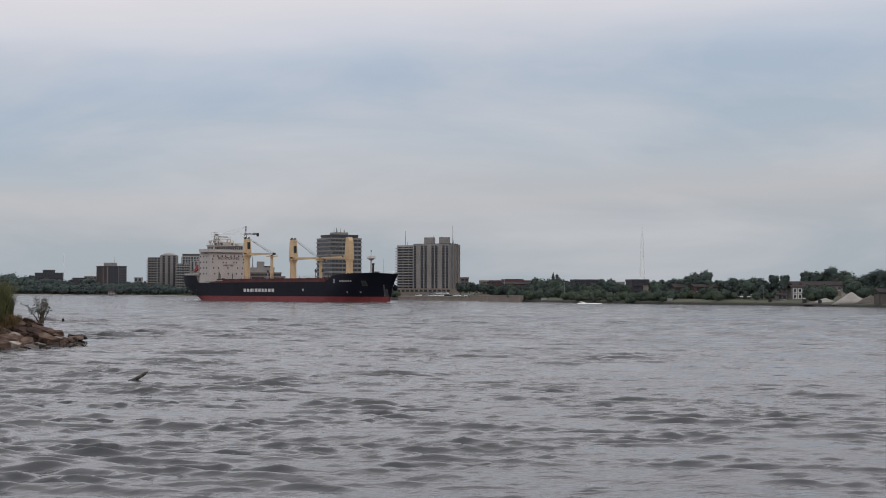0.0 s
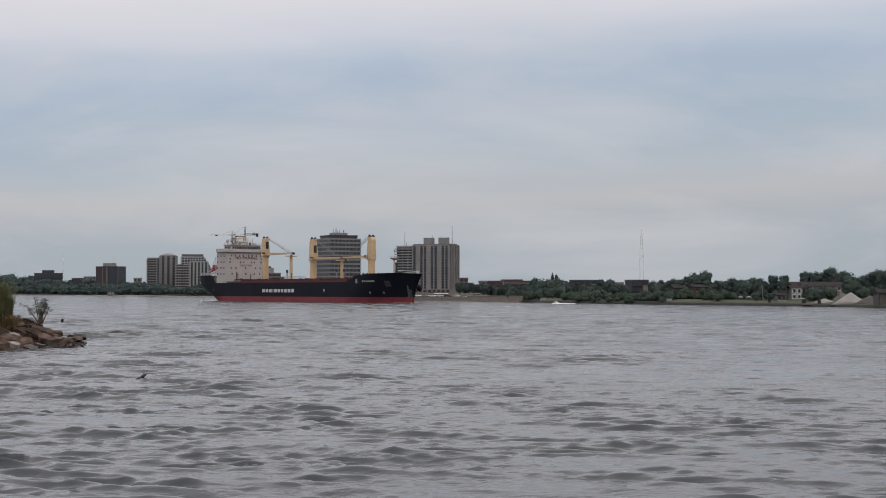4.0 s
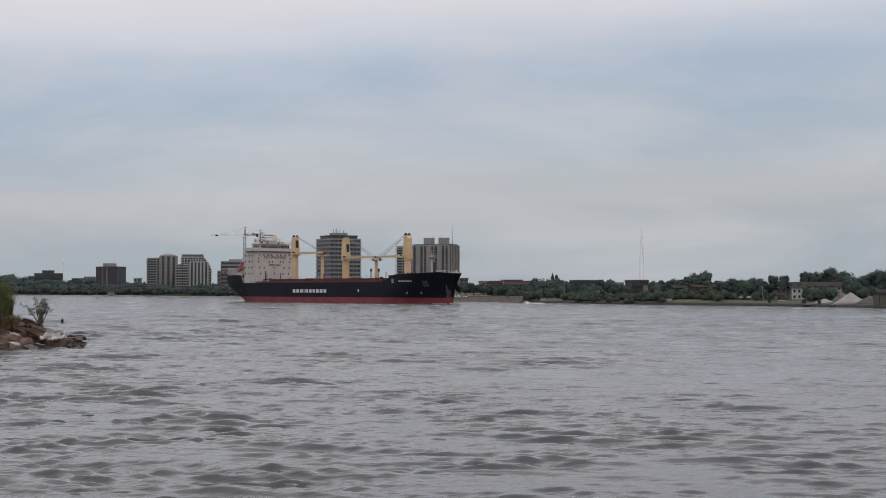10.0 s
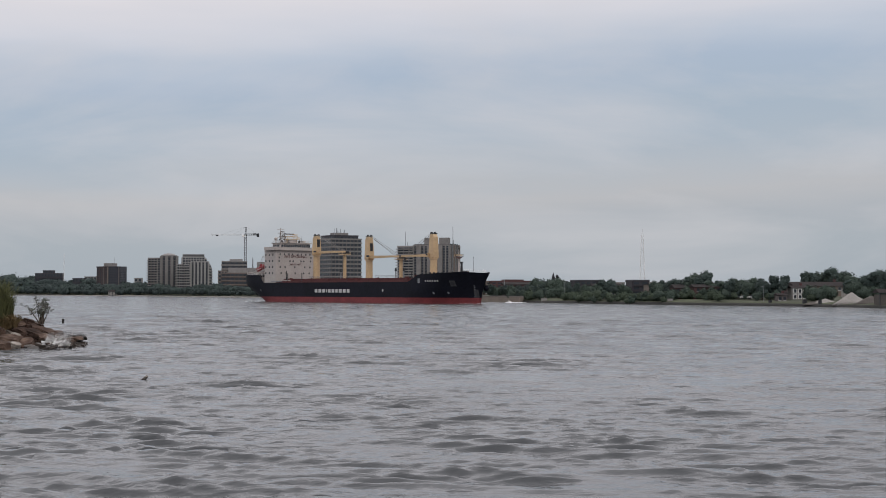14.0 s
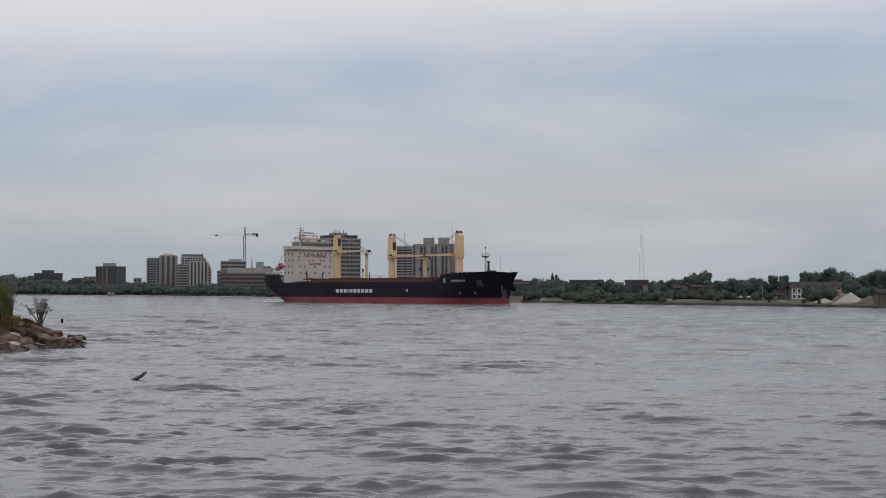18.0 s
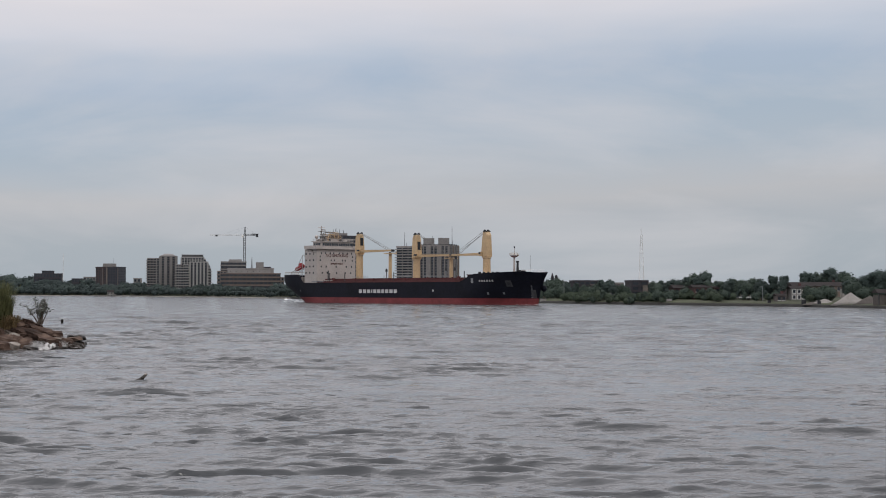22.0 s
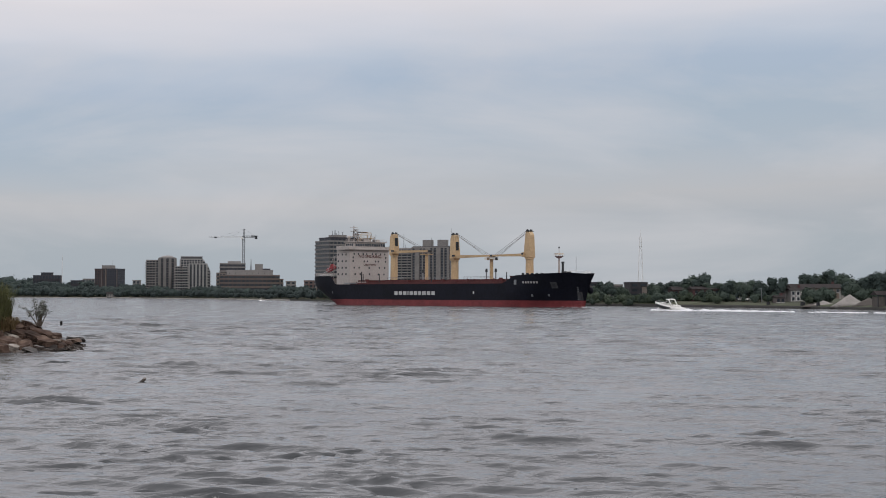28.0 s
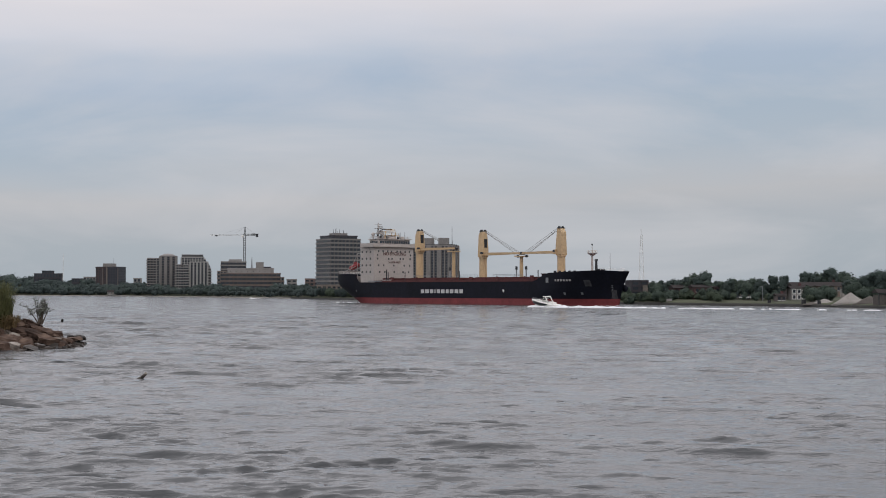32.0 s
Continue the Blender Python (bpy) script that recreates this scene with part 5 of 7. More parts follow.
# radio mast: tall lattice, white and faint red
rm = thing("radio_mast", pose(103.2, 760, 0), "slender white lattice radio mast", "radio mast")
RT = 36.9
for k in range(7):
    bm = bmesh.new()
    h0, h1 = 4 + (RT - 6) * k / 7, 4 + (RT - 6) * (k + 1) / 7
    w0, w1 = 1.5 - 1.05 * k / 7, 1.5 - 1.05 * (k + 1) / 7
    for sx, sy in ((-1, -1), (1, -1), (1, 1), (-1, 1)):
        rod_into(bm, (sx * w0, sy * w0, h0), (sx * w1, sy * w1, h1), 0.085, 0.085, 4)
    for j in range(4):
        za, zb = h0 + (h1 - h0) * j / 4, h0 + (h1 - h0) * (j + 1) / 4
        w = w0 + (w1 - w0) * j / 4
        sgn = 1 if j % 2 else -1
        rod_into(bm, (-w * sgn, -w, za), (w * sgn, -w, zb), 0.07, 0.07, 4)
        rod_into(bm, (-w, w * sgn, za), (-w, -w * sgn, zb), 0.07, 0.07, 4)
        rod_into(bm, (w, w * sgn, za), (w, -w * sgn, zb), 0.07, 0.07, 4)
    part("mast_section", bm, M_CRANEWHITE, rm)
rod_part("top_aerial", (0, 0, RT - 2), (0, 0, RT + 1.5), 0.12, 0.06, M_CRANEWHITE, rm)

for px_x, y, top in ((-449.1, 1740, 49.4), (-332.2 - 500, 1900, 20)):
    m = thing("aerial_mast", pose(px_x, y, 0), "thin grey guyed aerial mast", "mast")
    rod_part("pole", (0, 0, 0), (0, 0, top), 0.45, 0.3, M_CRANEWHITE, m)

# houses behind the trees
def house(x, y, w, d, eaves, ridge, yaw, wall, label, bays=0, trim=None, group="houses on the far bank"):
    h = building("house", x, y, yaw, label, "house", group)
    z = ground_z(x, y) - 0.5
    box_part("wall", -w / 2, w / 2, -d / 2, d / 2, z - 2, eaves, wall, h)
    bm = bmesh.new()
    o = 0.5
    lo = [bm.verts.new(p) for p in ((-w / 2 - o, -d / 2 - o, eaves), (w / 2 + o, -d / 2 - o, eaves), (w / 2 + o, d / 2 + o, eaves), (-w / 2 - o, d / 2 + o, eaves))]
    a, c = bm.verts.new((-w / 2 - o, 0, ridge)), bm.verts.new((w / 2 + o, 0, ridge))
    for f in ((lo[0], lo[1], c, a), (lo[2], lo[3], a, c), (lo[1], lo[2], c), (lo[3], lo[0], a), tuple(lo[::-1])):
        bm.faces.new(f)
    part("roof", bm, M_ROOF, h)
    n = bays or max(2, int(w / 2.6))
    for f in range(2 if eaves - z > 4.2 else 1):
        for k in range(n):
            xx = -w / 2 + (k + 0.5) * w / n
            win = new("window", window_mesh(1.1, 1.4, M_GLASS))
            win.parent = h
            win.matrix_local = Matrix.Translation((xx, -d / 2 - 0.03, eaves - 1.9 - 2.3 * f))
            if trim:
                fr = new("window_frame", window_mesh(1.5, 1.8, trim))
                fr.parent = win
                fr.matrix_local = Matrix.Translation((0, 0.05, -0.2))
            sill = new("sill", window_mesh(1.4, 0.14, M_WHITE))
            sill.parent = win
            sill.matrix_local = Matrix.Translation((0, -0.04, -0.15))
    box_part("chimney", w * 0.22, w * 0.22 + 0.9, 0.5, 1.4, eaves, ridge + 1.0, M_REDBRICK, h)
    return h


house(142.8, 592, 6.2, 6, 7.0, 8.0, 8, M_PALEWALL, "white two-storey house with dark roof", 3, M_WHITE)
house(138.7, 598, 4.4, 5, 4.8, 5.7, 8, M_HOUSE, "low pale house with a shingle roof")
house(133.8, 582, 3.6, 4, 4.1, 4.9, 8, M_BRICK, "small grey garden shed beside trees")
house(147.8, 572, 4.6, 4, 3.8, 4.4, 4, M_WHITE, "small white hut beside the stone yard")
house(146.0, 580, 3.6, 4, 4.0, 4.8, 4, M_GREYWALL, "small grey hut beside the stone yard")
house(159.0, 618, 26, 9, 8.0, 9.7, 5, M_ENDWALL, "long tan house with brown roof", 0, M_GREYWALL)
house(163.4, 592, 5.0, 5, 6.9, 8.3, 82, M_HOUSE, "pale gabled house behind the stone heap")
house(178.9, 628, 20, 9, 8.2, 9.6, 5, M_REDBRICK, "long red-brick house behind trees")
house(113.3, 634, 12, 8, 7.4, 8.6, 8, M_REDBRICK, "red-brick house standing among trees")
house(108.6, 645, 16, 8, 7.1, 8.6, 8, M_REDBRICK, "red-brick house half hidden by trees")
house(122.6, 640, 12, 8, 6.6, 8.1, 6, M_REDBRICK, "red-brick house half hidden by trees")
house(79.9, 720, 14, 8, 8.0, 9.3, 6, M_PALEWALL, "pale house among trees")
house(-337.0, 1512, 14, 4, 4.2, 6.2, 6, M_HOUSE, "pale waterside house below dark trees")
house(48.6, 830, 30, 10, 9.3, 10.6, 5, M_REDBRICK, "long brick house behind trees")


# the stone yard at the water
def heap(name, x, y, rx, ry, h, material, label, seed):
    bm = bmesh.new()
    bmesh.ops.create_cone(bm, segments=28, radius1=1, radius2=0.03, depth=1, cap_ends=True)
    bmesh.ops.subdivide_edges(bm, edges=bm.edges[:], cuts=2, use_grid_fill=True)
    for v in bm.verts:
        k = 1 + 0.12 * noise.noise(v.co * 2.5 + Vector((seed, 0, 0)))
        v.co = Vector((v.co.x * rx * k, v.co.y * ry * k, (v.co.z + 0.5) * h * (1 + 0.1 * noise.noise(v.co * 3))))
    o = part(name, bm, material, None, "", True)
    o.location = (x, y, 0.6)
    return tagged(o, label, "stone heap", "heaps in the stone yard")


heap("gravel_mound", 148.9, 535, 7.2, 4, 4.7, M_GRAVEL, "pale conical heap of crushed stone", 1)
heap("gravel_mound", 143.0, 549, 7.0, 2.5, 2.4, M_GRAVEL, "low pale grey heap of crushed stone", 2)
heap("sand_mound", 153.4, 526, 7.4, 4, 3.5, M_RUSTPILE, "brown-grey heap of aggregate", 3)
heap("sand_mound", 138.0, 548, 4, 3, 1.3, M_RUSTPILE, "low dark heap of damp sand", 4)
hp = building("loading_hopper", 154.5, 512, 6, "dark steel loading hopper with a brown roof", "hopper")
box_part("body", -3.4, 4.5, -2.5, 2.5, 0.2, 4.6, M_RUSTPILE, hp)
for k in range(4):
    box_part("post", -3.5 + 2.6 * k, -3.2 + 2.6 * k, -2.7, -2.4, 0, 5.2, M_DARK, hp)
bm = bmesh.new()
for xx in (-3.9, 5):
    for yy, zz in ((-3, 5.2), (0, 6.6), (3, 5.2)):
        bm.verts.new((xx, yy, zz))
bm.verts.ensure_lookup_table()
V = bm.verts
for f in ((0, 3, 4, 1), (1, 4, 5, 2), (0, 1, 2), (3, 5, 4), (0, 2, 5, 3)):
    bm.faces.new([V[i] for i in f])
part("roof", bm, M_ROOF, hp)
for px, y, r, h in ((127.8, 574, 0.9, 2.3), (136.1, 553, 1.1, 2.6), (139.6, 544, 0.9, 2.4)):
    d = thing("mooring_dolphin", pose(px, y, 0), "dark timber mooring dolphin at the bank", "mooring post", "mooring dolphins")
    for k in range(3):
        rod_part("timber", (0.5 * r * math.cos(k * 2.1), 0.5 * r * math.sin(k * 2.1), -2), (0.3 * r * math.cos(k * 2.1), 0.3 * r * math.sin(k * 2.1), h), r * 0.55, r * 0.5, M_DARK, d)
for px, y, top, r in ((34.2, 817, 11.8, 0.2), (128.7, 590, 7.7, 0.09), (58.6, 706, 9.6, 0.13)):
    p = thing("lamp_post", pose(px, y, 0), "slim grey lamp post on the bank", "lamp post", "lamp posts")
    rod_part("pole", (0, 0, 0), (0, 0, top), r, r * 0.7, M_GREYSTEEL, p)
    box_part("lamp_head", -0.7, 0.2, -0.2, 0.2, top - 0.1, top + 0.12, M_GREYSTEEL, p)
for px, y, w, h, lab in ((96.5, 624, 2.4, 2.0, "small pale navigation marker box at the water's edge"), (49.4, 717, 2.9, 1.6, "small white sign board at the water's edge")):
    o = thing("shore_marker", pose(px, y, 0), lab, "marker", "shore markers")
    box_part("board", -w / 2, w / 2, -0.3, 0.3, 0.5, 0.5 + h, M_PALEWALL, o, "", 0.05)
    for k in (-1, 1):
        rod_part("leg", (k * w * 0.35, 0, -0.5), (k * w * 0.35, 0, 0.6), 0.12, 0.12, M_GREYSTEEL, o)


# parked cars on the bank
def build_car(material, label):
    c = thing("parked_car", pose(0, 0, -50), label, "car", "parked cars on the bank")
    bm = bmesh.new()
    box_into(bm, -2.2, 2.2, -0.88, 0.88, 0.35, 0.95)
    bmesh.ops.bevel(bm, geom=bm.edges[:], offset=0.16, segments=2, affect="EDGES")
    part("body", bm, material, c)
    bm = bmesh.new()
    lo = [bm.verts.new(p) for p in ((-1.7, -0.8, 0.93), (1.1, -0.8, 0.93), (1.1, 0.8, 0.93), (-1.7, 0.8, 0.93))]
    hi = [bm.verts.new(p) for p in ((-1.2, -0.65, 1.45), (0.5, -0.65, 1.45), (0.5, 0.65, 1.45), (-1.2, 0.65, 1.45))]
    bm.faces.new(hi)
    for i in range(4):
        bm.faces.new((lo[i], lo[(i + 1) % 4], hi[(i + 1) % 4], hi[i]))
    part("cabin", bm, M_GLASS, c)
    box_part("roof", -1.15, 0.45, -0.62, 0.62, 1.44, 1.5, material, c)
    for x in (-1.4, 1.4):
        for y in (-0.85, 0.85):
            rod_part("wheel", (x, y - 0.1, 0.33), (x, y + 0.1, 0.33), 0.33, 0.33, M_DARK, c, "", 12)
    return c


CARS = [build_car(M_WHITE, "white parked car on the river bank"), build_car(M_GREYSTEEL, "grey parked car on the river bank"), build_car(M_DARK, "dark parked car on the river bank")]
car_spots = [(-14.0, 866, 0), (-10.0, 858, 1), (-6.0, 850, 0), (-1.5, 842, 0), (3.0, 834, 2), (8.0, 824, 0), (14.0, 810, 0), (124.8, 606, 0), (127.7, 603, 0), (129.1, 604, 0), (122.8, 612, 1), (19.7, 850, 0), (26.8, 842, 0), (25.0, 845, 2), (30.5, 838, 0),
             (50.2, 752, 0), (54.2, 752, 1), (58.5, 748, 0), (63.0, 738, 0), (66.8, 734, 2), (71.7, 726, 0), (1.4, 884, 0), (-2.7, 890, 0), (-6.5, 896, 1)]
for k, (x, y, kind) in enumerate(car_spots):
    copy_thing(CARS[kind], pose(x, y, ground_z(x, y) - 0.05, 0, 0, -35 + 7 * (k % 5)))
for c in CARS:
    for o in (*c.children_recursive, c):
        bpy.data.objects.remove(o)


# ---- trees of the far bank ----
def unit_ball():
    """A coarse ball, as arrays, for the dense heart of a crown."""
    bm = bmesh.new()
    bmesh.ops.create_icosphere(bm, subdivisions=2, radius=1.0)
    co = np.array([v.co[:] for v in bm.verts])
    tri = np.array([[v.index for v in f.verts] for f in bm.faces])
    bm.free()
    return co, tri


BALL, BALL_TRI = unit_ball()


def crown_arrays(r, hearts, leaves, leaf):
    """Leaf masses: at each heart a rough dense lump, and round it loose leaves that break its outline."""
    centres, sizes = hearts
    co, tri, base = [], [], 0
    for c, s in zip(centres, sizes):
        bump = 0.80 + 0.07 * r.normal(size=len(BALL))
        co.append(c + BALL * np.array((1.0, 1.0, 0.85)) * (s * bump)[:, None])
        tri.append(BALL_TRI + base)
        base += len(BALL)
    pick = r.choice(len(centres), leaves, p=sizes ** 2 / (sizes ** 2).sum())
    d = r.normal(size=(leaves, 3))
    d /= np.linalg.norm(d, axis=1)[:, None]
    c = centres[pick] + d * np.array((1.0, 1.0, 0.85)) * (sizes[pick] * r.uniform(0.76, 1.12, leaves))[:, None]
    nrm = 0.8 * d + r.normal(size=(leaves, 3)) * 0.36 + np.array((0, 0, 0.5))
    nrm /= np.linalg.norm(nrm, axis=1)[:, None]
    u = np.cross(nrm, r.normal(size=(leaves, 3)))
    u /= np.linalg.norm(u, axis=1)[:, None]
    v = np.cross(nrm, u)
    s = (r.uniform(0.6, 1.3, leaves) * leaf)[:, None]
    q = np.stack([c + s * u, c + s * v * 1.2, c - s * u, c - s * v], 1).reshape(-1, 3)
    co.append(q)
    k = np.arange(leaves) * 4 + base
    tri.append(np.stack([k, k + 1, k + 2], 1))
    tri.append(np.stack([k, k + 2, k + 3], 1))
    return np.concatenate(co), np.concatenate(tri)


def mesh_from(name, co, tri, slots=None):
    me = bpy.data.meshes.new(name)
    me.vertices.add(len(co))
    me.vertices.foreach_set("co", co.ravel())
    me.loops.add(tri.size)
    me.loops.foreach_set("vertex_index", tri.ravel())
    me.polygons.add(len(tri))
    me.polygons.foreach_set("loop_start", np.arange(0, tri.size, 3))
    me.polygons.foreach_set("loop_total", np.full(len(tri), 3))
    if slots is not None:
        me.polygons.foreach_set("material_index", slots)
    me.update()
    return me


def hearts_of(r, height, spread, count):
    """Where the leaf masses of one tree sit: wide in the middle, drawn in at the top, a few low down."""
    n = count - count // 2
    a = r.uniform(0, 6.283, n)
    up = r.uniform(-0.75, 0.8, n)
    reach = 0.52 * spread * np.sqrt(1 - up ** 2) * r.uniform(0.75, 1.1, n)
    main, size = np.stack([reach * np.cos(a), reach * np.sin(a), (0.49 + 0.3 * up) * height], 1), spread * r.uniform(0.36, 0.5, n)
    main[0], size[0] = (0, 0, 0.5 * height), 0.7 * spread
    # smaller masses grow out of the large ones
    on = r.randint(1, n, count - n)
    d = r.normal(size=(count - n, 3)) + np.array((0, 0, 0.3))
    d /= np.linalg.norm(d, axis=1)[:, None]
    return np.concatenate([main, main[on] + d * (size[on] * 0.75)[:, None]]), np.concatenate([size, spread * r.uniform(0.16, 0.3, count - n)])


def tree_template(seed, height, spread, material, leaves, count):
    r = np.random.RandomState(seed + 40)
    t = thing("tree", pose(0, 0, -60), "", "tree")
    hearts = hearts_of(r, height, spread, count)
    bm = bmesh.new()
    rod_into(bm, (0, 0, -1.5), (0.1, 0, height * 0.6), height * 0.03, height * 0.014, 8)
    for c in hearts[0][:8]:
        rod_into(bm, (0.05, 0, c[2] * 0.6), tuple(c), height * 0.012, height * 0.005, 5)
    part("trunk", bm, M_BARK, t)
    co, tri = crown_arrays(r, hearts, int(leaves * 0.7), 0.42)
    co[:, 2] *= height / co[:, 2].max()
    me = mesh_from("crown", co, tri)
    me.materials.append(material)
    part("crown", me, material, t)
    return t


KINDS = ((12, 5.4, 0, 1700, 12), (14, 5.8, 1, 1900, 12), (10, 4.8, 2, 1500, 10), (15, 4.2, 0, 1500, 13), (8, 4.8, 3, 1400, 10), (17, 7.4, 0, 2300, 15), (11, 6.2, 1, 1800, 12))
TREES = [tree_template(k, h, s, M_LEAF[m], n, c) for k, (h, s, m, n, c) in enumerate(KINDS)]
LABELS = ("dark green broad-crowned tree on the river bank", "green leafy tree on the river bank", "small rounded bluish-green tree", "tall dark green tree", "low olive-green bushy tree", "large spreading dark green tree", "wide dark green tree")


def plant(x, y, height, kind, turn):
    sunk = 0.3 + (0.17 if height < 6 else 0.07) * height
    t = copy_thing(TREES[kind], Matrix.Translation((x, y, ground_z(x, y) - sunk)) @ Matrix.Rotation(radians(turn), 4, "Z"))
    k = (height + sunk) / KINDS[kind][0]
    t.scale = (k, k, k)
    tagged(t, LABELS[kind], "tree", "trees of the far bank")
    return t


WOODS = []
rng = random.Random(21)


def tree_line(line, back, gap, kinds, lower=0.0, ragged=0.12):
    """Trees along the bank. The line gives bearings (sideways over forward) and the rise of the tree tops over the eye."""
    b = line[0][0]
    while b < line[-1][0]:
        for (b0, e0), (b1, e1) in zip(line[:-1], line[1:]):
            if b0 <= b <= b1:
                e = e0 + (e1 - e0) * (b - b0) / (b1 - b0)
        # walk out along the bearing until the bank is reached
        y = 300.0
        while y < 2600 and y < shore_at(b * y) + back:
            y += 4
        y += rng.uniform(-3, 6)
        x = b * y
        h = max(1.6, (5.6 + e * y - lower - ground_z(x, y)) * rng.uniform(1.04 - ragged, 1.06 + 0.4 * ragged))
        k = rng.choice(kinds)
        if b < -0.085:
            WOODS.append((x, y, ground_z(x, y) - 0.4, h, k))
        else:
            plant(x, y, h, k, rng.uniform(0, 360))
        b += gap * max(h, 3.0) / y * rng.uniform(0.75, 1.25)


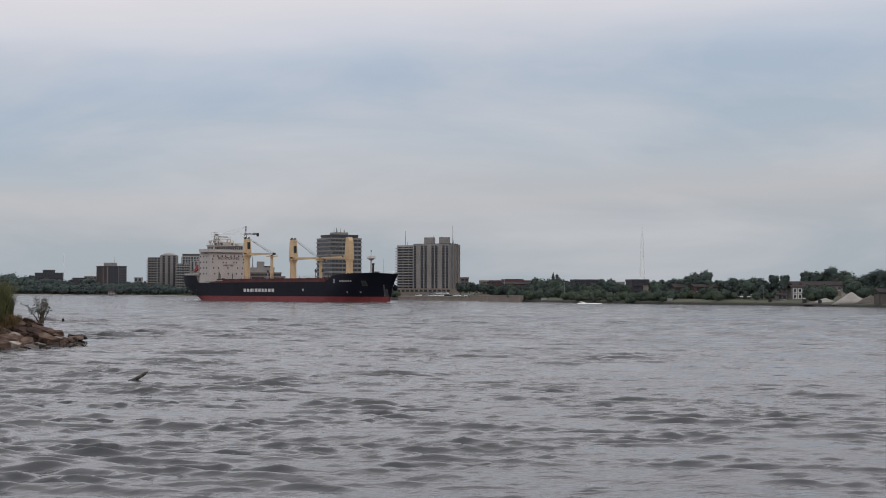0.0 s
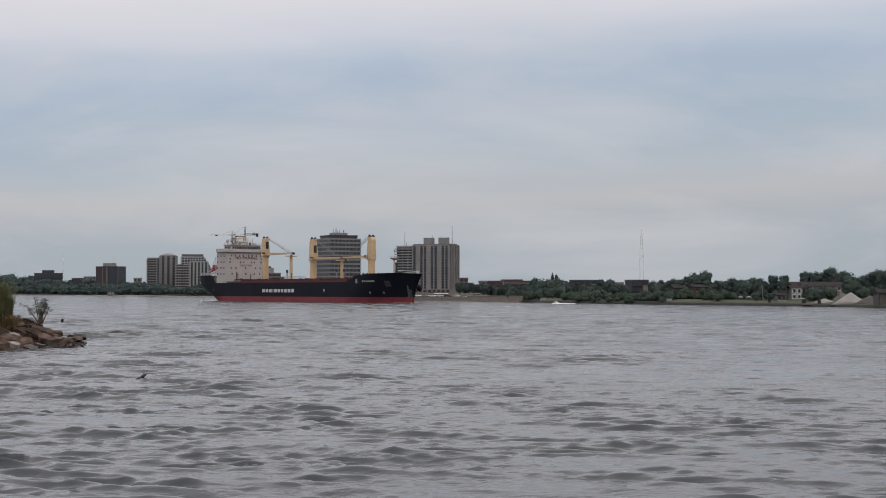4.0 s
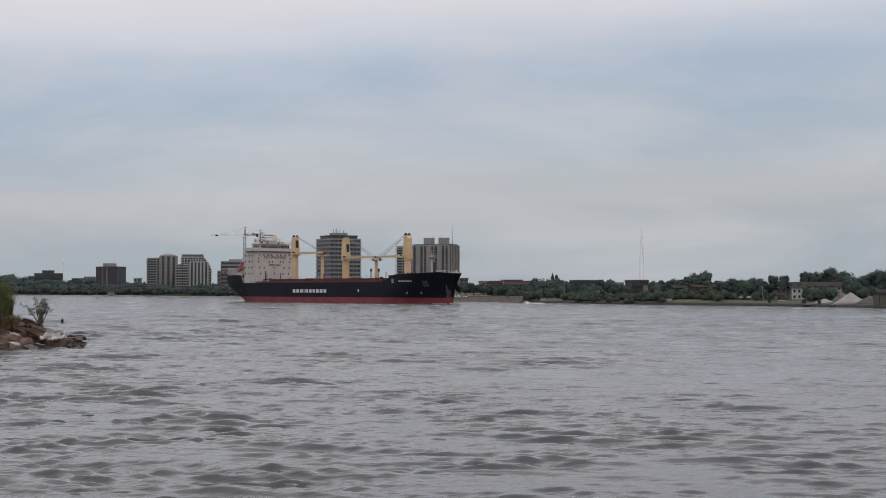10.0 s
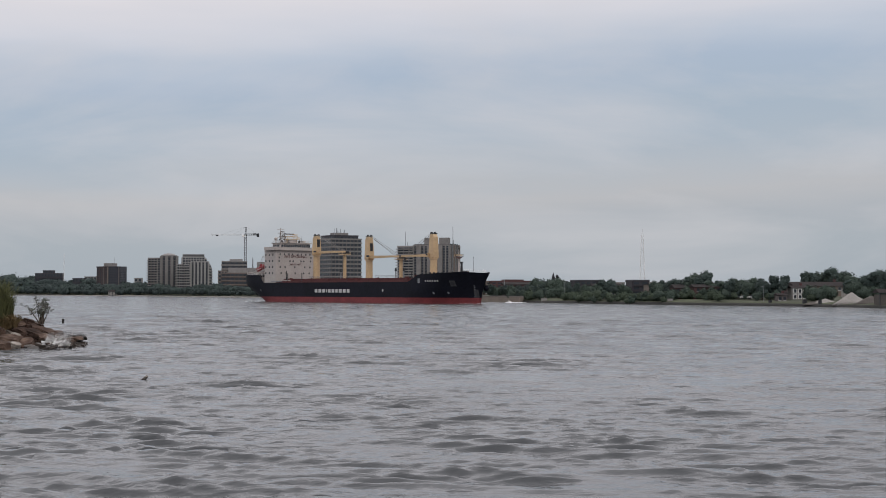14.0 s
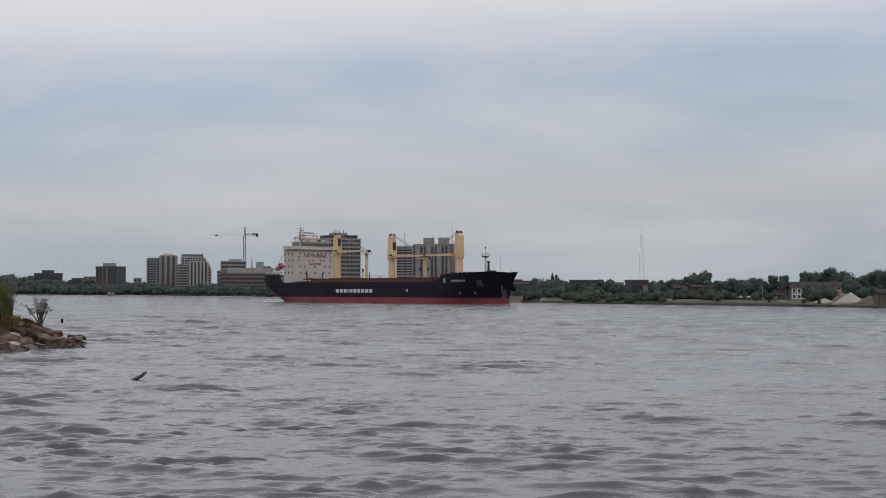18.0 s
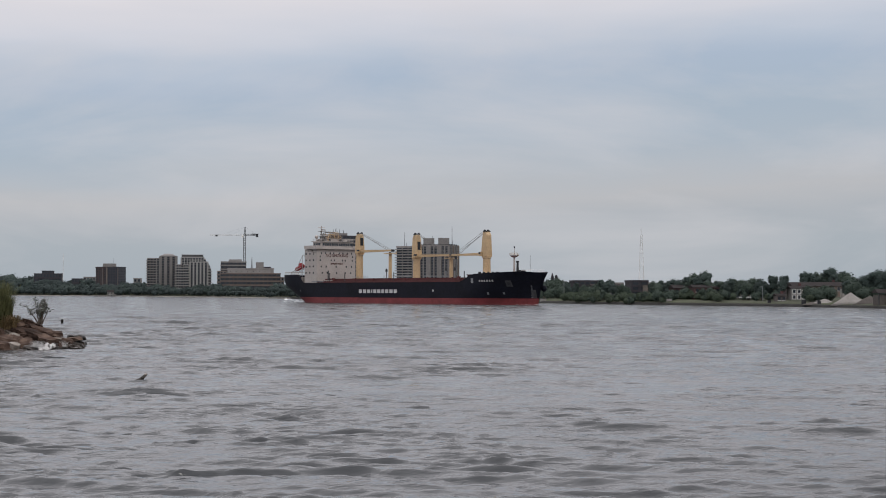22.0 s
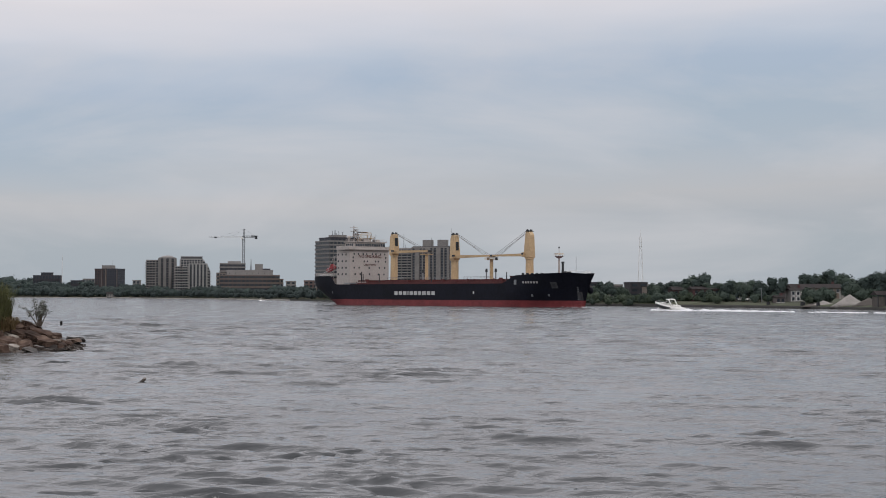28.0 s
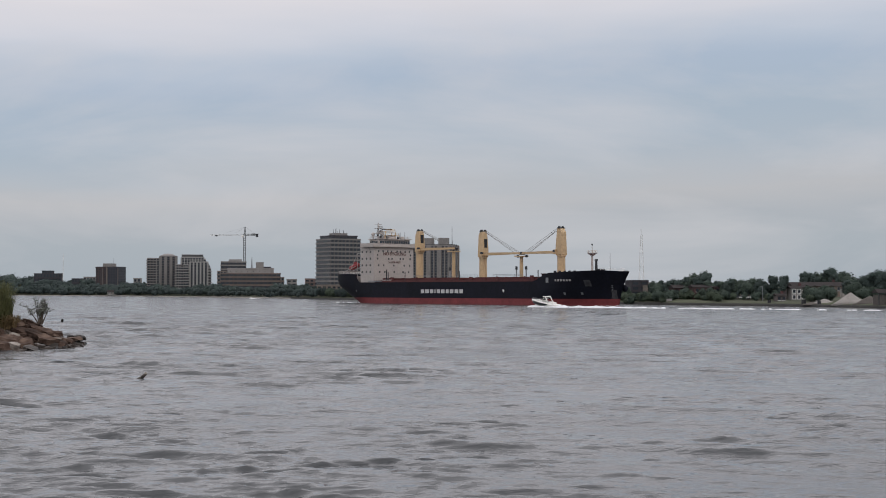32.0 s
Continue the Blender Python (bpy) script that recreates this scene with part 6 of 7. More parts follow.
for row in (
    # the far wooded shore
    (((-0.3554, 0.0104), (-0.3015, 0.0109), (-0.2938, 0.0113), (-0.29, 0.0094), (-0.2842, 0.0109), (-0.2777, 0.0098), (-0.2585, 0.0075)), 70, 0.34, (0, 2, 5, 6)),
    (((-0.2612, 0.0071), (-0.2496, 0.0067), (-0.2381, 0.0087), (-0.2354, 0.0071), (-0.215, 0.0068), (-0.2008, 0.006)), 75, 0.36, (0, 2, 6)),
    (((-0.3554, 0.0074), (-0.3015, 0.007), (-0.2777, 0.0067), (-0.2592, 0.0048), (-0.2354, 0.0052), (-0.2008, 0.0045)), 24, 0.36, (2, 0, 6)),
    (((-0.3554, 0.0039), (-0.3015, 0.0036), (-0.2008, 0.003), (-0.1535, 0.0023)), 5, 0.4, (2, 2, 0)),
    (((-0.3554, 0.0016), (-0.2008, 0.001), (-0.1535, 0.0007), (-0.0862, 0.0001)), 1, 0.55, (2, 2, 4)),
    (((-0.2008, 0.0049), (-0.1919, 0.0053), (-0.1854, 0.0041), (-0.1823, 0.0022), (-0.1708, 0.0022), (-0.1669, 0.0046), (-0.1535, 0.0053)), 24, 0.36, (2, 0, 6)),
    (((-0.1535, 0.0042), (-0.1362, 0.0034), (-0.1092, 0.0031)), 14, 0.42, (2, 0, 6)),
    (((-0.1131, 0.0054), (-0.1015, 0.0054), (-0.0862, 0.0047)), 34, 0.36, (2, 0, 6)),
    (((-0.1092, 0.0027), (-0.0862, 0.0024), (-0.0631, 0.0013), (-0.0304, 0.0005)), 6, 0.5, (2, 2, 4)),
    # beside the quay and the towers
    (((-0.0862, 0.0024), (-0.0304, 0.0013)), 14, 0.55, (2, 4)),
    (((0.0119, 0.0056), (0.0315, 0.0049)), 60, 0.4, (0, 5)),
    (((0.0315, 0.0045), (0.0465, 0.0037), (0.0677, 0.0045)), 30, 0.42, (0, 6, 2)),
    (((0.0465, 0.001), (0.0669, 0.0011)), 4, 0.42, (4, 0, 6)),
    # the wooded bank with houses
    (((0.0592, 0.0064), (0.0638, 0.0084), (0.0773, 0.0084), (0.08, 0.0069), (0.0877, 0.0061)), 55, 0.34, (0, 5, 6)),
    (((0.0619, 0.0034), (0.0696, 0.0018), (0.0877, 0.0046), (0.1062, 0.0038)), 26, 0.5, (0, 6, 3), 0.0, 0.3),
    (((0.1062, 0.0057), (0.1085, 0.008), (0.1138, 0.0081), (0.1162, 0.0054), (0.1262, 0.0046)), 55, 0.34, (0, 5, 6)),
    (((0.0831, -0.0008), (0.0946, 0.0019), (0.1062, 0.0011), (0.1158, -0.0012), (0.1331, 0.0004)), 7, 0.5, (4, 4, 1), 0.0, 0.35),
    (((0.0846, -0.0039), (0.0946, -0.0024), (0.1119, -0.0039), (0.1254, -0.0027), (0.1408, -0.0042), (0.1542, -0.0034)), 2, 0.6, (4, 1), 0.0, 0.4),
    (((0.1235, -0.0019), (0.1338, -0.0008), (0.14, 0.0008), (0.1431, -0.0027), (0.1531, -0.0057)), 8, 0.4, (4, 4, 6)),
    (((0.1438, 0.0058), (0.1485, 0.0081), (0.1542, 0.0081), (0.16, 0.0077)), 46, 0.3, (0, 6, 5)),
    (((0.1592, 0.0081), (0.1646, 0.0093), (0.1685, 0.0108), (0.1723, 0.0128), (0.1808, 0.0132), (0.1827, 0.0089)), 46, 0.3, (0, 5, 6)),
    (((0.1823, 0.007), (0.1888, 0.0074), (0.1927, 0.007), (0.1969, 0.0086), (0.2031, 0.0086), (0.2054, 0.007), (0.2108, 0.0097), (0.2185, 0.0098), (0.2215, 0.0082)), 46, 0.3, (0, 6, 1)),
    (((0.2223, 0.0071), (0.2258, 0.0113), (0.2323, 0.0117), (0.2338, 0.0075)), 44, 0.3, (3, 3, 0)),
    (((0.1523, 0.0047), (0.1696, 0.0035), (0.1838, 0.0043), (0.2023, 0.0036), (0.2158, 0.0051), (0.2285, 0.0036)), 30, 1.1, (0, 6, 3), 0.5, 0.4),
    (((0.1531, -0.0007), (0.1715, 0.0001), (0.1869, -0.0011), (0.2062, -0.0003), (0.2292, -0.001)), 30, 1.5, (4, 4, 1), 0.0, 0.25),
    (((0.1470, 0.0010), (0.1530, 0.0014), (0.1600, 0.0002)), 9, 0.5, (4, 6), 0.0, 0.2),
    (((0.1640, 0.0012), (0.1720, 0.0030), (0.1800, 0.0014), (0.1930, 0.0022)), 34, 0.9, (0, 6, 4), 0.0, 0.3),
    (((0.1790, -0.0010), (0.1840, 0.0004), (0.1900, -0.0012)), 9, 0.5, (4, 6), 0.0, 0.2),
    (((0.1923, 0.0005), (0.21, -0.0014), (0.2215, 0.0013), (0.2285, -0.0002)), 20, 1.6, (4, 6, 1), 0.0, 0.4),
    (((0.2469, 0.0098), (0.2492, 0.0133), (0.2562, 0.0129), (0.2608, 0.014), (0.2669, 0.0156), (0.2731, 0.0152), (0.2765, 0.0129), (0.2788, 0.0098)), 150, 0.26, (0, 5, 6)),
    (((0.2508, -0.0002), (0.2562, 0.0006), (0.26, -0.001)), 22, 0.6, (4, 1), 0.0, 0.25),
    (((0.2490, 0.0040), (0.2562, 0.0058), (0.2640, 0.0048)), 26, 0.36, (0, 6), 0.0, 0.3),
    (((0.2773, 0.0083), (0.2815, 0.0102), (0.2869, 0.0106), (0.2927, 0.0122), (0.2969, 0.0145), (0.3015, 0.0164), (0.3523, 0.0153)), 52, 0.28, (0, 5, 6)),
    (((0.2870, 0.0045), (0.2927, 0.0052), (0.3523, 0.0061)), 46, 0.36, (0, 6)),
):
    tree_line(*row)


def build_woods():
    """The distant belt of trees, past counting."""
    r = np.random.RandomState(4)
    cos, tris, slots, base = [], [], [], 0
    for x, y, z, h, k in WOODS:
        co, tri = crown_arrays(r, hearts_of(r, h, 0.62 * h, 8), 220, 0.042 * h)
        co[:, 2] = np.maximum(co[:, 2] * h / co[:, 2].max(), 0.03 * h)
        trunk = np.array([(math.cos(a) * 0.03 * h, math.sin(a) * 0.03 * h, zz) for zz in (-1, 0.5 * h) for a in (0, 2.09, 4.19)])
        tt = np.array([(0, 1, 4), (0, 4, 3), (1, 2, 5), (1, 5, 4), (2, 0, 3), (2, 3, 5)])
        cos += [co + np.array((x, y, z)), trunk + np.array((x, y, z))]
        tris += [tri + base, tt + base + len(co)]
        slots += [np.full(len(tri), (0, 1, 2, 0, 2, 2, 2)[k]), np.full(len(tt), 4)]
        base += len(co) + len(trunk)
    me = mesh_from("far_woods", np.concatenate(cos), np.concatenate(tris), np.concatenate(slots))
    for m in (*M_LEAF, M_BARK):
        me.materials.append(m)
    return tagged(new("far_woods", me), "distant belt of bluish-green trees along the far bank", "woods", kind="stuff")


build_woods()
for t in TREES:
    for o in (*t.children_recursive, t):
        bpy.data.objects.remove(o)


# ---- the near stone spit ----
def spit_z(x, y):
    """Height of the earth core under the stones."""
    u = (x + 95) / 60.5
    crest = 2.4 if u < 0.84 else 2.4 - 2.75 * ((u - 0.84) / 0.16) ** 1.3
    half = 9.0 if u < 0.75 else 9.0 - 6.0 * (u - 0.75) / 0.25
    w = min(1.0, abs(y - 147) / half)
    return crest * (1 - w ** 1.7) - 1.1 * w


def build_spit():
    """An earth core that the stones lie on."""
    bm = bmesh.new()
    n, mrows = 40, 16
    grid = []
    for i in range(n + 1):
        x = -95 + i / n * 60.5
        half = 9.0 if i / n < 0.75 else 9.0 - 6.0 * (i / n - 0.75) / 0.25
        row = []
        for j in range(mrows + 1):
            y = 147 + (-1 + 2 * j / mrows) * half
            row.append(bm.verts.new((x, y, spit_z(x, y) + 0.2 * noise.noise((x * 0.5, y * 0.5, 1)))))
        grid.append(row)
    for i in range(n):
        for j in range(mrows):
            f = bm.faces.new((grid[i][j], grid[i + 1][j], grid[i + 1][j + 1], grid[i][j + 1]))
            f.smooth = True
    return tagged(part("spit_ground", bm, M_SOIL, None), "brown earth core of a stone spit", "ground", kind="structure")


build_spit()


def boulder(x, y, z, sx, sy, sz, turn, tilt, lean, seed, material, label):
    rng = random.Random(seed)
    bm = bmesh.new()
    box_into(bm, -sx / 2, sx / 2, -sy / 2, sy / 2, -sz / 2, sz / 2)
    bmesh.ops.subdivide_edges(bm, edges=bm.edges[:], cuts=3, use_grid_fill=True)
    for v in bm.verts:
        n = noise.noise_vector(v.co * (1.1 / min(sx, sy, sz)) ** 0.7 + Vector((seed * 1.7, 0, 0)))
        v.co += Vector((n.x * sx, n.y * sy, n.z * sz)) * 0.26
    # a few broken-off corners
    for k in range(7):
        n = Vector((rng.uniform(-1, 1), rng.uniform(-1, 1), rng.uniform(-0.3, 0.7))).normalized()
        far = max(v.co.dot(n) for v in bm.verts)
        bmesh.ops.bisect_plane(bm, geom=bm.verts[:] + bm.edges[:] + bm.faces[:], plane_co=n * far * rng.uniform(0.62, 0.85), plane_no=n, clear_outer=True)
        bmesh.ops.holes_fill(bm, edges=bm.edges[:], sides=0)
    o = part("boulder", bm, material, None)
    o.matrix_world = pose(x, y, z, tilt, lean, turn)
    return tagged(o, label, "boulder", "stones of the spit")


PALE, BROWN, WET = (M_ROCK_PALE, "pale flat limestone slab on the spit"), (M_ROCK, "brown rough boulder on the spit"), (M_ROCK_WET, "dark wet stone at the waterline")
stones = (
    # bearing-based places along the spit: x, y, z, size, turn, tilt, lean, stuff
    (-39.8, 146, 1.7, 3.2, 1.3, 0.6, -12, 8, 16, BROWN),
    (-38.2, 145, 0.9, 1.5, 0.9, 0.25, 5, 5, 6, PALE),
    (-37.6, 150, 0.7, 2.0, 1.5, 0.45, 0, 4, -4, BROWN),
    (-37.4, 151, 0.2, 1.7, 1.4, 0.6, 10, 0, 5, WET),
    (-37.7, 146.5, 0.5, 2.2, 1.4, 1.0, 20, 10, 12, BROWN),
    (-37.8, 145, 0.4, 1.6, 1.3, 0.9, -20, 10, 5, BROWN),
    (-38.3, 144, 0.3, 1.5, 1.2, 0.8, 30, 15, 0, WET),
    (-38.7, 144, 0.8, 2.2, 1.4, 0.9, -15, 15, 15, BROWN),
    (-40.0, 141, 0.4, 2.0, 1.5, 1.4, 10, 20, -5, BROWN),
    (-41.3, 142, 1.1, 1.4, 0.9, 1.0, 20, 30, 25, PALE),
    (-41.6, 141, 0.8, 2.6, 1.8, 1.3, -10, 10, 10, BROWN),
    (-41.4, 138.5, 0.3, 1.9, 1.4, 1.2, 15, 5, 0, BROWN),
    (-40.6, 139, 0.2, 1.2, 0.9, 1.6, 40, 10, 20, PALE),
    (-39.1, 139.5, 0.0, 1.6, 1.2, 1.0, 0, 20, 20, WET),
    (-39.8, 138.5, -0.2, 1.6, 1.1, 0.8, 0, 10, 0, WET),
    (-41.4, 147.5, 2.4, 1.5, 1.0, 0.8, 10, 0, 18, BROWN),
    (-39.8, 148.5, 1.5, 1.4, 1.0, 0.7, -10, 0, 12, BROWN),
    (-39.4, 150, 1.2, 1.3, 1.1, 0.7, 30, 10, 0, BROWN),
    (-39.9, 145, 1.2, 2.6, 1.2, 0.9, -18, 10, 20, BROWN),
    (-41.5, 145, 1.6, 2.2, 1.4, 1.0, 0, 15, 15, BROWN),
    (-42.3, 145.5, 2.2, 1.8, 1.3, 1.0, 25, 15, 0, BROWN),
    (-37.8, 150, 0.5, 1.3, 1.0, 0.8, 0, 0, 0, WET),
    (-37.4, 153, 0.1, 1.0, 0.9, 0.4, 10, 0, 0, WET),
    (-38.8, 141.5, 0.2, 1.3, 1.0, 0.8, 12, 0, 10, WET),
    (-43.0, 140, 0.7, 2.4, 1.7, 1.4, 12, 8, 10, BROWN),
    (-43.8, 139, 0.5, 2.6, 1.7, 1.4, -12, 8, 10, BROWN),
    (-42.2, 147, 2.5, 1.9, 1.0, 0.7, 8, 0, 10, BROWN),
    (-41.5, 146, 2.0, 1.7, 1.1, 0.8, 12, 0, 8, BROWN),
    (-40.6, 147.5, 2.1, 1.6, 0.9, 0.6, -8, 0, 20, BROWN),
    (-43.2, 142.5, 1.5, 2.3, 1.5, 1.5, 15, 12, -8, BROWN),
    (-44.4, 141, 1.3, 2.2, 1.5, 1.6, -10, 15, 12, BROWN),
    (-37.6, 151, 0.75, 1.8, 1.2, 0.85, 0, 2, 2, WET),
    (-42.6, 137, 0.1, 2.0, 1.5, 1.0, -22, 8, 0, WET),
)
for k, (x, y, z, sx, sy, sz, turn, tilt, lean, (mat, lab)) in enumerate(stones):
    boulder(x, y, z, sx * 0.9, sy * 0.95, sz * 0.62, turn, tilt, lean, 100 + k, mat, lab)
rng = random.Random(5)
for k in range(230):
    u = rng.random()
    x = -46 + 10.2 * u
    y = 147 - rng.uniform(0.5, 8.2) * (1 - 0.5 * u)
    s = rng.uniform(0.28, 0.85)
    z = spit_z(x, y)
    boulder(x, y, max(0.0, z + rng.uniform(0.0, 0.22)), s * 2.3, s * 1.1, s * 0.36, rng.uniform(-35, 35), rng.uniform(-20, 20), rng.uniform(-5, 30), 300 + k, (M_ROCK, M_ROCK, M_ROCK, M_ROCK, M_ROCK, M_ROCK, M_ROCK_PALE)[k % 7] if z > 0.25 else M_ROCK_WET,
            "small brown broken stone on the spit" if z > 0.25 else "small wet dark stone at the waterline")


def reeds(name, x0, x1, y0, y1, base, tall, count, material, seed, label, lean):
    rng = random.Random(seed)
    bm = bmesh.new()
    for k in range(count):
        x, y = rng.uniform(x0, x1), rng.uniform(y0, y1)
        h = tall * rng.uniform(0.55, 1.05) * (1 - 0.22 * max(0, (x - x0) / (x1 - x0)) ** 2)
        z = base - 0.3 + rng.uniform(-0.2, 0.2)
        dx, dy = rng.gauss(lean, 0.13), rng.gauss(0, 0.13)
        a = rng.uniform(0, 3.14)
        w = Vector((math.cos(a), math.sin(a), 0)) * rng.uniform(0.025, 0.06)
        last = None
        for i in range(4):
            f = i / 3
            p = Vector((x + dx * h * f * f, y + dy * h * f * f, z + h * f))
            ww = w * (1 - 0.85 * f)
            cur = (bm.verts.new(p - ww), bm.verts.new(p + ww))
            if last:
                bm.faces.new((last[0], last[1], cur[1], cur[0]))
            last = cur
        # leaves along the stem
        for i in range(3):
            f = rng.uniform(0.3, 0.95)
            p = Vector((x + dx * h * f * f, y + dy * h * f * f, z + h * f))
            d = Vector((rng.gauss(0, 1), rng.gauss(0, 1), rng.uniform(0.1, 0.9))).normalized() * rng.uniform(0.25, 0.6)
            sd = d.cross(Vector((0, 0, 1))).normalized() * 0.03
            tip = p + d
            v = [bm.verts.new(p - sd), bm.verts.new(p + sd), bm.verts.new(tip)]
            bm.faces.new(v)
    o = part(name, bm, material, None)
    return tagged(o, label, "grass", kind="stuff")


reeds("reeds", -52, -43.25, 144.5, 148, 2.2, 5.5, 4600, M_REED, 1, "tall green reeds on the spit", 0.05)
reeds("dry_grass", -52, -41.9, 144.2, 147, 2.2, 1.45, 2600, M_DRYREED, 2, "dry tan grass at the foot of the reeds", 0.1)

# the small bare-stemmed bush on the crest
bush = thing("bush", pose(-40.15, 147, 2.75), "small sparse shrub with grey-green leaves among the stones", "shrub")
rng = random.Random(9)
leaf_bm = bmesh.new()
for k in range(15):
    a = rng.uniform(0, 6.28)
    base = Vector(((-0.13, 0.12)[k % 2] + rng.uniform(-0.07, 0.07), rng.uniform(-0.2, 0.2), -0.5))
    tip = base + Vector((math.cos(a) * rng.uniform(0.1, 1.4), math.sin(a) * 0.5, rng.uniform(1.6, 3.1)))
    bm = bmesh.new()
    mid = base.lerp(tip, 0.5) + Vector((rng.uniform(-0.1, 0.1), 0, 0.1))
    rod_into(bm, base, mid, 0.075, 0.03, 5)
    rod_into(bm, mid, tip, 0.03, 0.012, 5)
    for j in range(4):
        p = base.lerp(tip, rng.uniform(0.35, 0.9))
        q = p + Vector((rng.gauss(0, 0.35), rng.gauss(0, 0.25), rng.uniform(0.1, 0.4)))
        rod_into(bm, p, q, 0.015, 0.008, 4)
        for i in range(8):
            c = p.lerp(q, rng.random()) + Vector((rng.gauss(0, 0.09), rng.gauss(0, 0.09), rng.gauss(0, 0.09)))
            d = Vector((rng.gauss(0, 1), rng.gauss(0, 1), rng.gauss(0, 0.6))).normalized() * rng.uniform(0.1, 0.24)
            s = d.cross(Vector((rng.gauss(0, 1), 1, 1))).normalized() * 0.045
            v = [leaf_bm.verts.new(c - d), leaf_bm.verts.new(c + s), leaf_bm.verts.new(c + d), leaf_bm.verts.new(c - s)]
            leaf_bm.faces.new(v)
    part("stem", bm, M_BARK, bush)
part("leaves", leaf_bm, paint("shrub_leaves", (0.21, 0.225, 0.19), 0.8, 0.45, 0.4), bush)

# a drowned log whose end stands out of the waves, and a lone pile
log = thing("driftwood_log", pose(-19.1, 93, 0.0), "weathered grey-brown log end standing out of the water", "driftwood")
M_LOG = paint("weathered_wood", (0.062, 0.053, 0.045), 0.7, 0.35, 0.4, bump=0.4)
bm = bmesh.new()
bend = ((-1.9, -0.62, 0.16), (-0.85, -0.3, 0.14), (-0.4, -0.08, 0.125), (0.02, 0.14, 0.11), (0.25, 0.36, 0.1))
for (xa, za, ra), (xb, zb, rb) in zip(bend, bend[1:]):
    rod_into(bm, (xa, 0, za), (xb, 0, zb), ra, rb, 12)
part("trunk", bm, M_LOG, log, "", True)
bm = bmesh.new()
rod_into(bm, (0.25, 0, 0.36), (0.32, 0, 0.43), 0.1, 0.08, 12)
rod_into(bm, (0.32, 0, 0.43), (0.34, 0, 0.455), 0.08, 0.03, 12)
part("cut_end", bm, M_ROCK_PALE, log, "pale worn end", True)
pile = thing("wooden_pile", pose(-65.9, 255, 0.3), "dark rotted timber pile standing in the river", "pile")
M_PILE = paint("wet_black_timber", (0.014, 0.012, 0.011), 0.95, 0.3, 0.4, bump=0.4, spec=0.1)
rod_part("post", (0, 0, -1.5), (0, 0, 0.2), 0.24, 0.2, M_PILE, pile)
rod_part("cap", (0.02, 0, 0.15), (0.06, 0, 0.36), 0.27, 0.12, M_PILE, pile)

post = thing("wooden_post", pose(-44.0, 150, 1.0), "dark weathered timber post beside the reeds", "post")
rod_part("shaft", (0, 0, -1.0), (0.04, 0, 3.6), 0.13, 0.11, M_PILE, post)
rod_part("top", (0.04, 0, 3.55), (0.05, 0, 3.75), 0.15, 0.1, M_PILE, post)

# the bank under and behind the camera
bm = bmesh.new()
v = [bm.verts.new(p) for p in ((-400, 14, -1.2), (400, 14, -1.2), (400, 6, 2.2), (-400, 6, 2.2), (400, -900, 4.0), (-400, -900, 4.0))]
bm.faces.new((v[0], v[1], v[2], v[3]))
bm.faces.new((v[3], v[2], v[4], v[5]))
tagged(part("near_bank", bm, M_SOIL, None), "earth bank on the near side of the river", "ground", kind="structure")


def build_splash(name, seed, tall, wide, label):
    """A burst of white water where a wave meets the stones: thin columns of foam and thrown drops."""
    rng = random.Random(seed)
    s = thing(name, pose(0, 0, -3), label, "splash", "splashes on the spit")
    verts, faces = [], []
    # a sheet of torn foam that slopes down off the stones, lumpy and full of gaps
    nx, ny = 46, 26
    grid = {}
    for i in range(nx):
        for j in range(ny):
            u, w = i / (nx - 1) * 2 - 1, j / (ny - 1) * 2 - 1
            gap = noise.noise((u * 2.2 * wide + seed, w * 1.8, 3)) + 0.5 * noise.noise((u * 6 * wide, w * 5 + seed, 7))
            if gap < -0.32 + 0.75 * (u * u + w * w) ** 1.5:
                continue
            z = 0.42 * w + 0.16 * noise.noise((u * 2.0 * wide, w * 1.6, seed)) + 0.07 * noise.noise((u * 7 * wide, w * 6, seed + 4)) + rng.gauss(0, 0.012)
            grid[i, j] = len(verts)
            verts.append((u * wide + rng.gauss(0, 0.015), w * 0.8 + rng.gauss(0, 0.02), z))
    under = len(verts)
    verts += [(x, y + 0.02, z - 0.12) for x, y, z in verts]
    for i in range(nx - 1):
        for j in range(ny - 1):
            ring = [grid.get(c) for c in ((i, j), (i + 1, j), (i + 1, j + 1), (i, j + 1))]
            if None not in ring:
                faces += [tuple(ring), tuple(under + v for v in reversed(ring))]
    # thrown water: thin strands, drawn out the way they fly
    for k in range(5):
        x0, lean = rng.gauss(0, 0.45) * wide, rng.gauss(0, 0.25)
        for i in range(420):
            f = rng.random() ** 1.7
            x = x0 + lean * f * tall + rng.gauss(0, 0.08 + 0.2 * f)
            y, z = rng.gauss(0, 0.2), tall * f * rng.uniform(0.6, 1.0)
            r, long = rng.uniform(0.004, 0.014), rng.uniform(0.015, 0.05)
            base = len(verts)
            side = lean + rng.gauss(0, 0.3)
            verts += [(x - side * long, y, z - long), (x - r, y, z), (x, y - r, z), (x + r, y, z), (x, y + r, z), (x + side * long, y, z + long)]
            for i4 in range(4):
                j4 = (i4 + 1) % 4
                faces += [(base, base + 1 + j4, base + 1 + i4), (base + 5, base + 1 + i4, base + 1 + j4)]
    me = bpy.data.meshes.new("spray")
    me.from_pydata(verts, [], faces)
    me.materials.append(M_SPRAY)
    tagged(part("spray", me, M_SPRAY, s), kind="stuff")
    return s


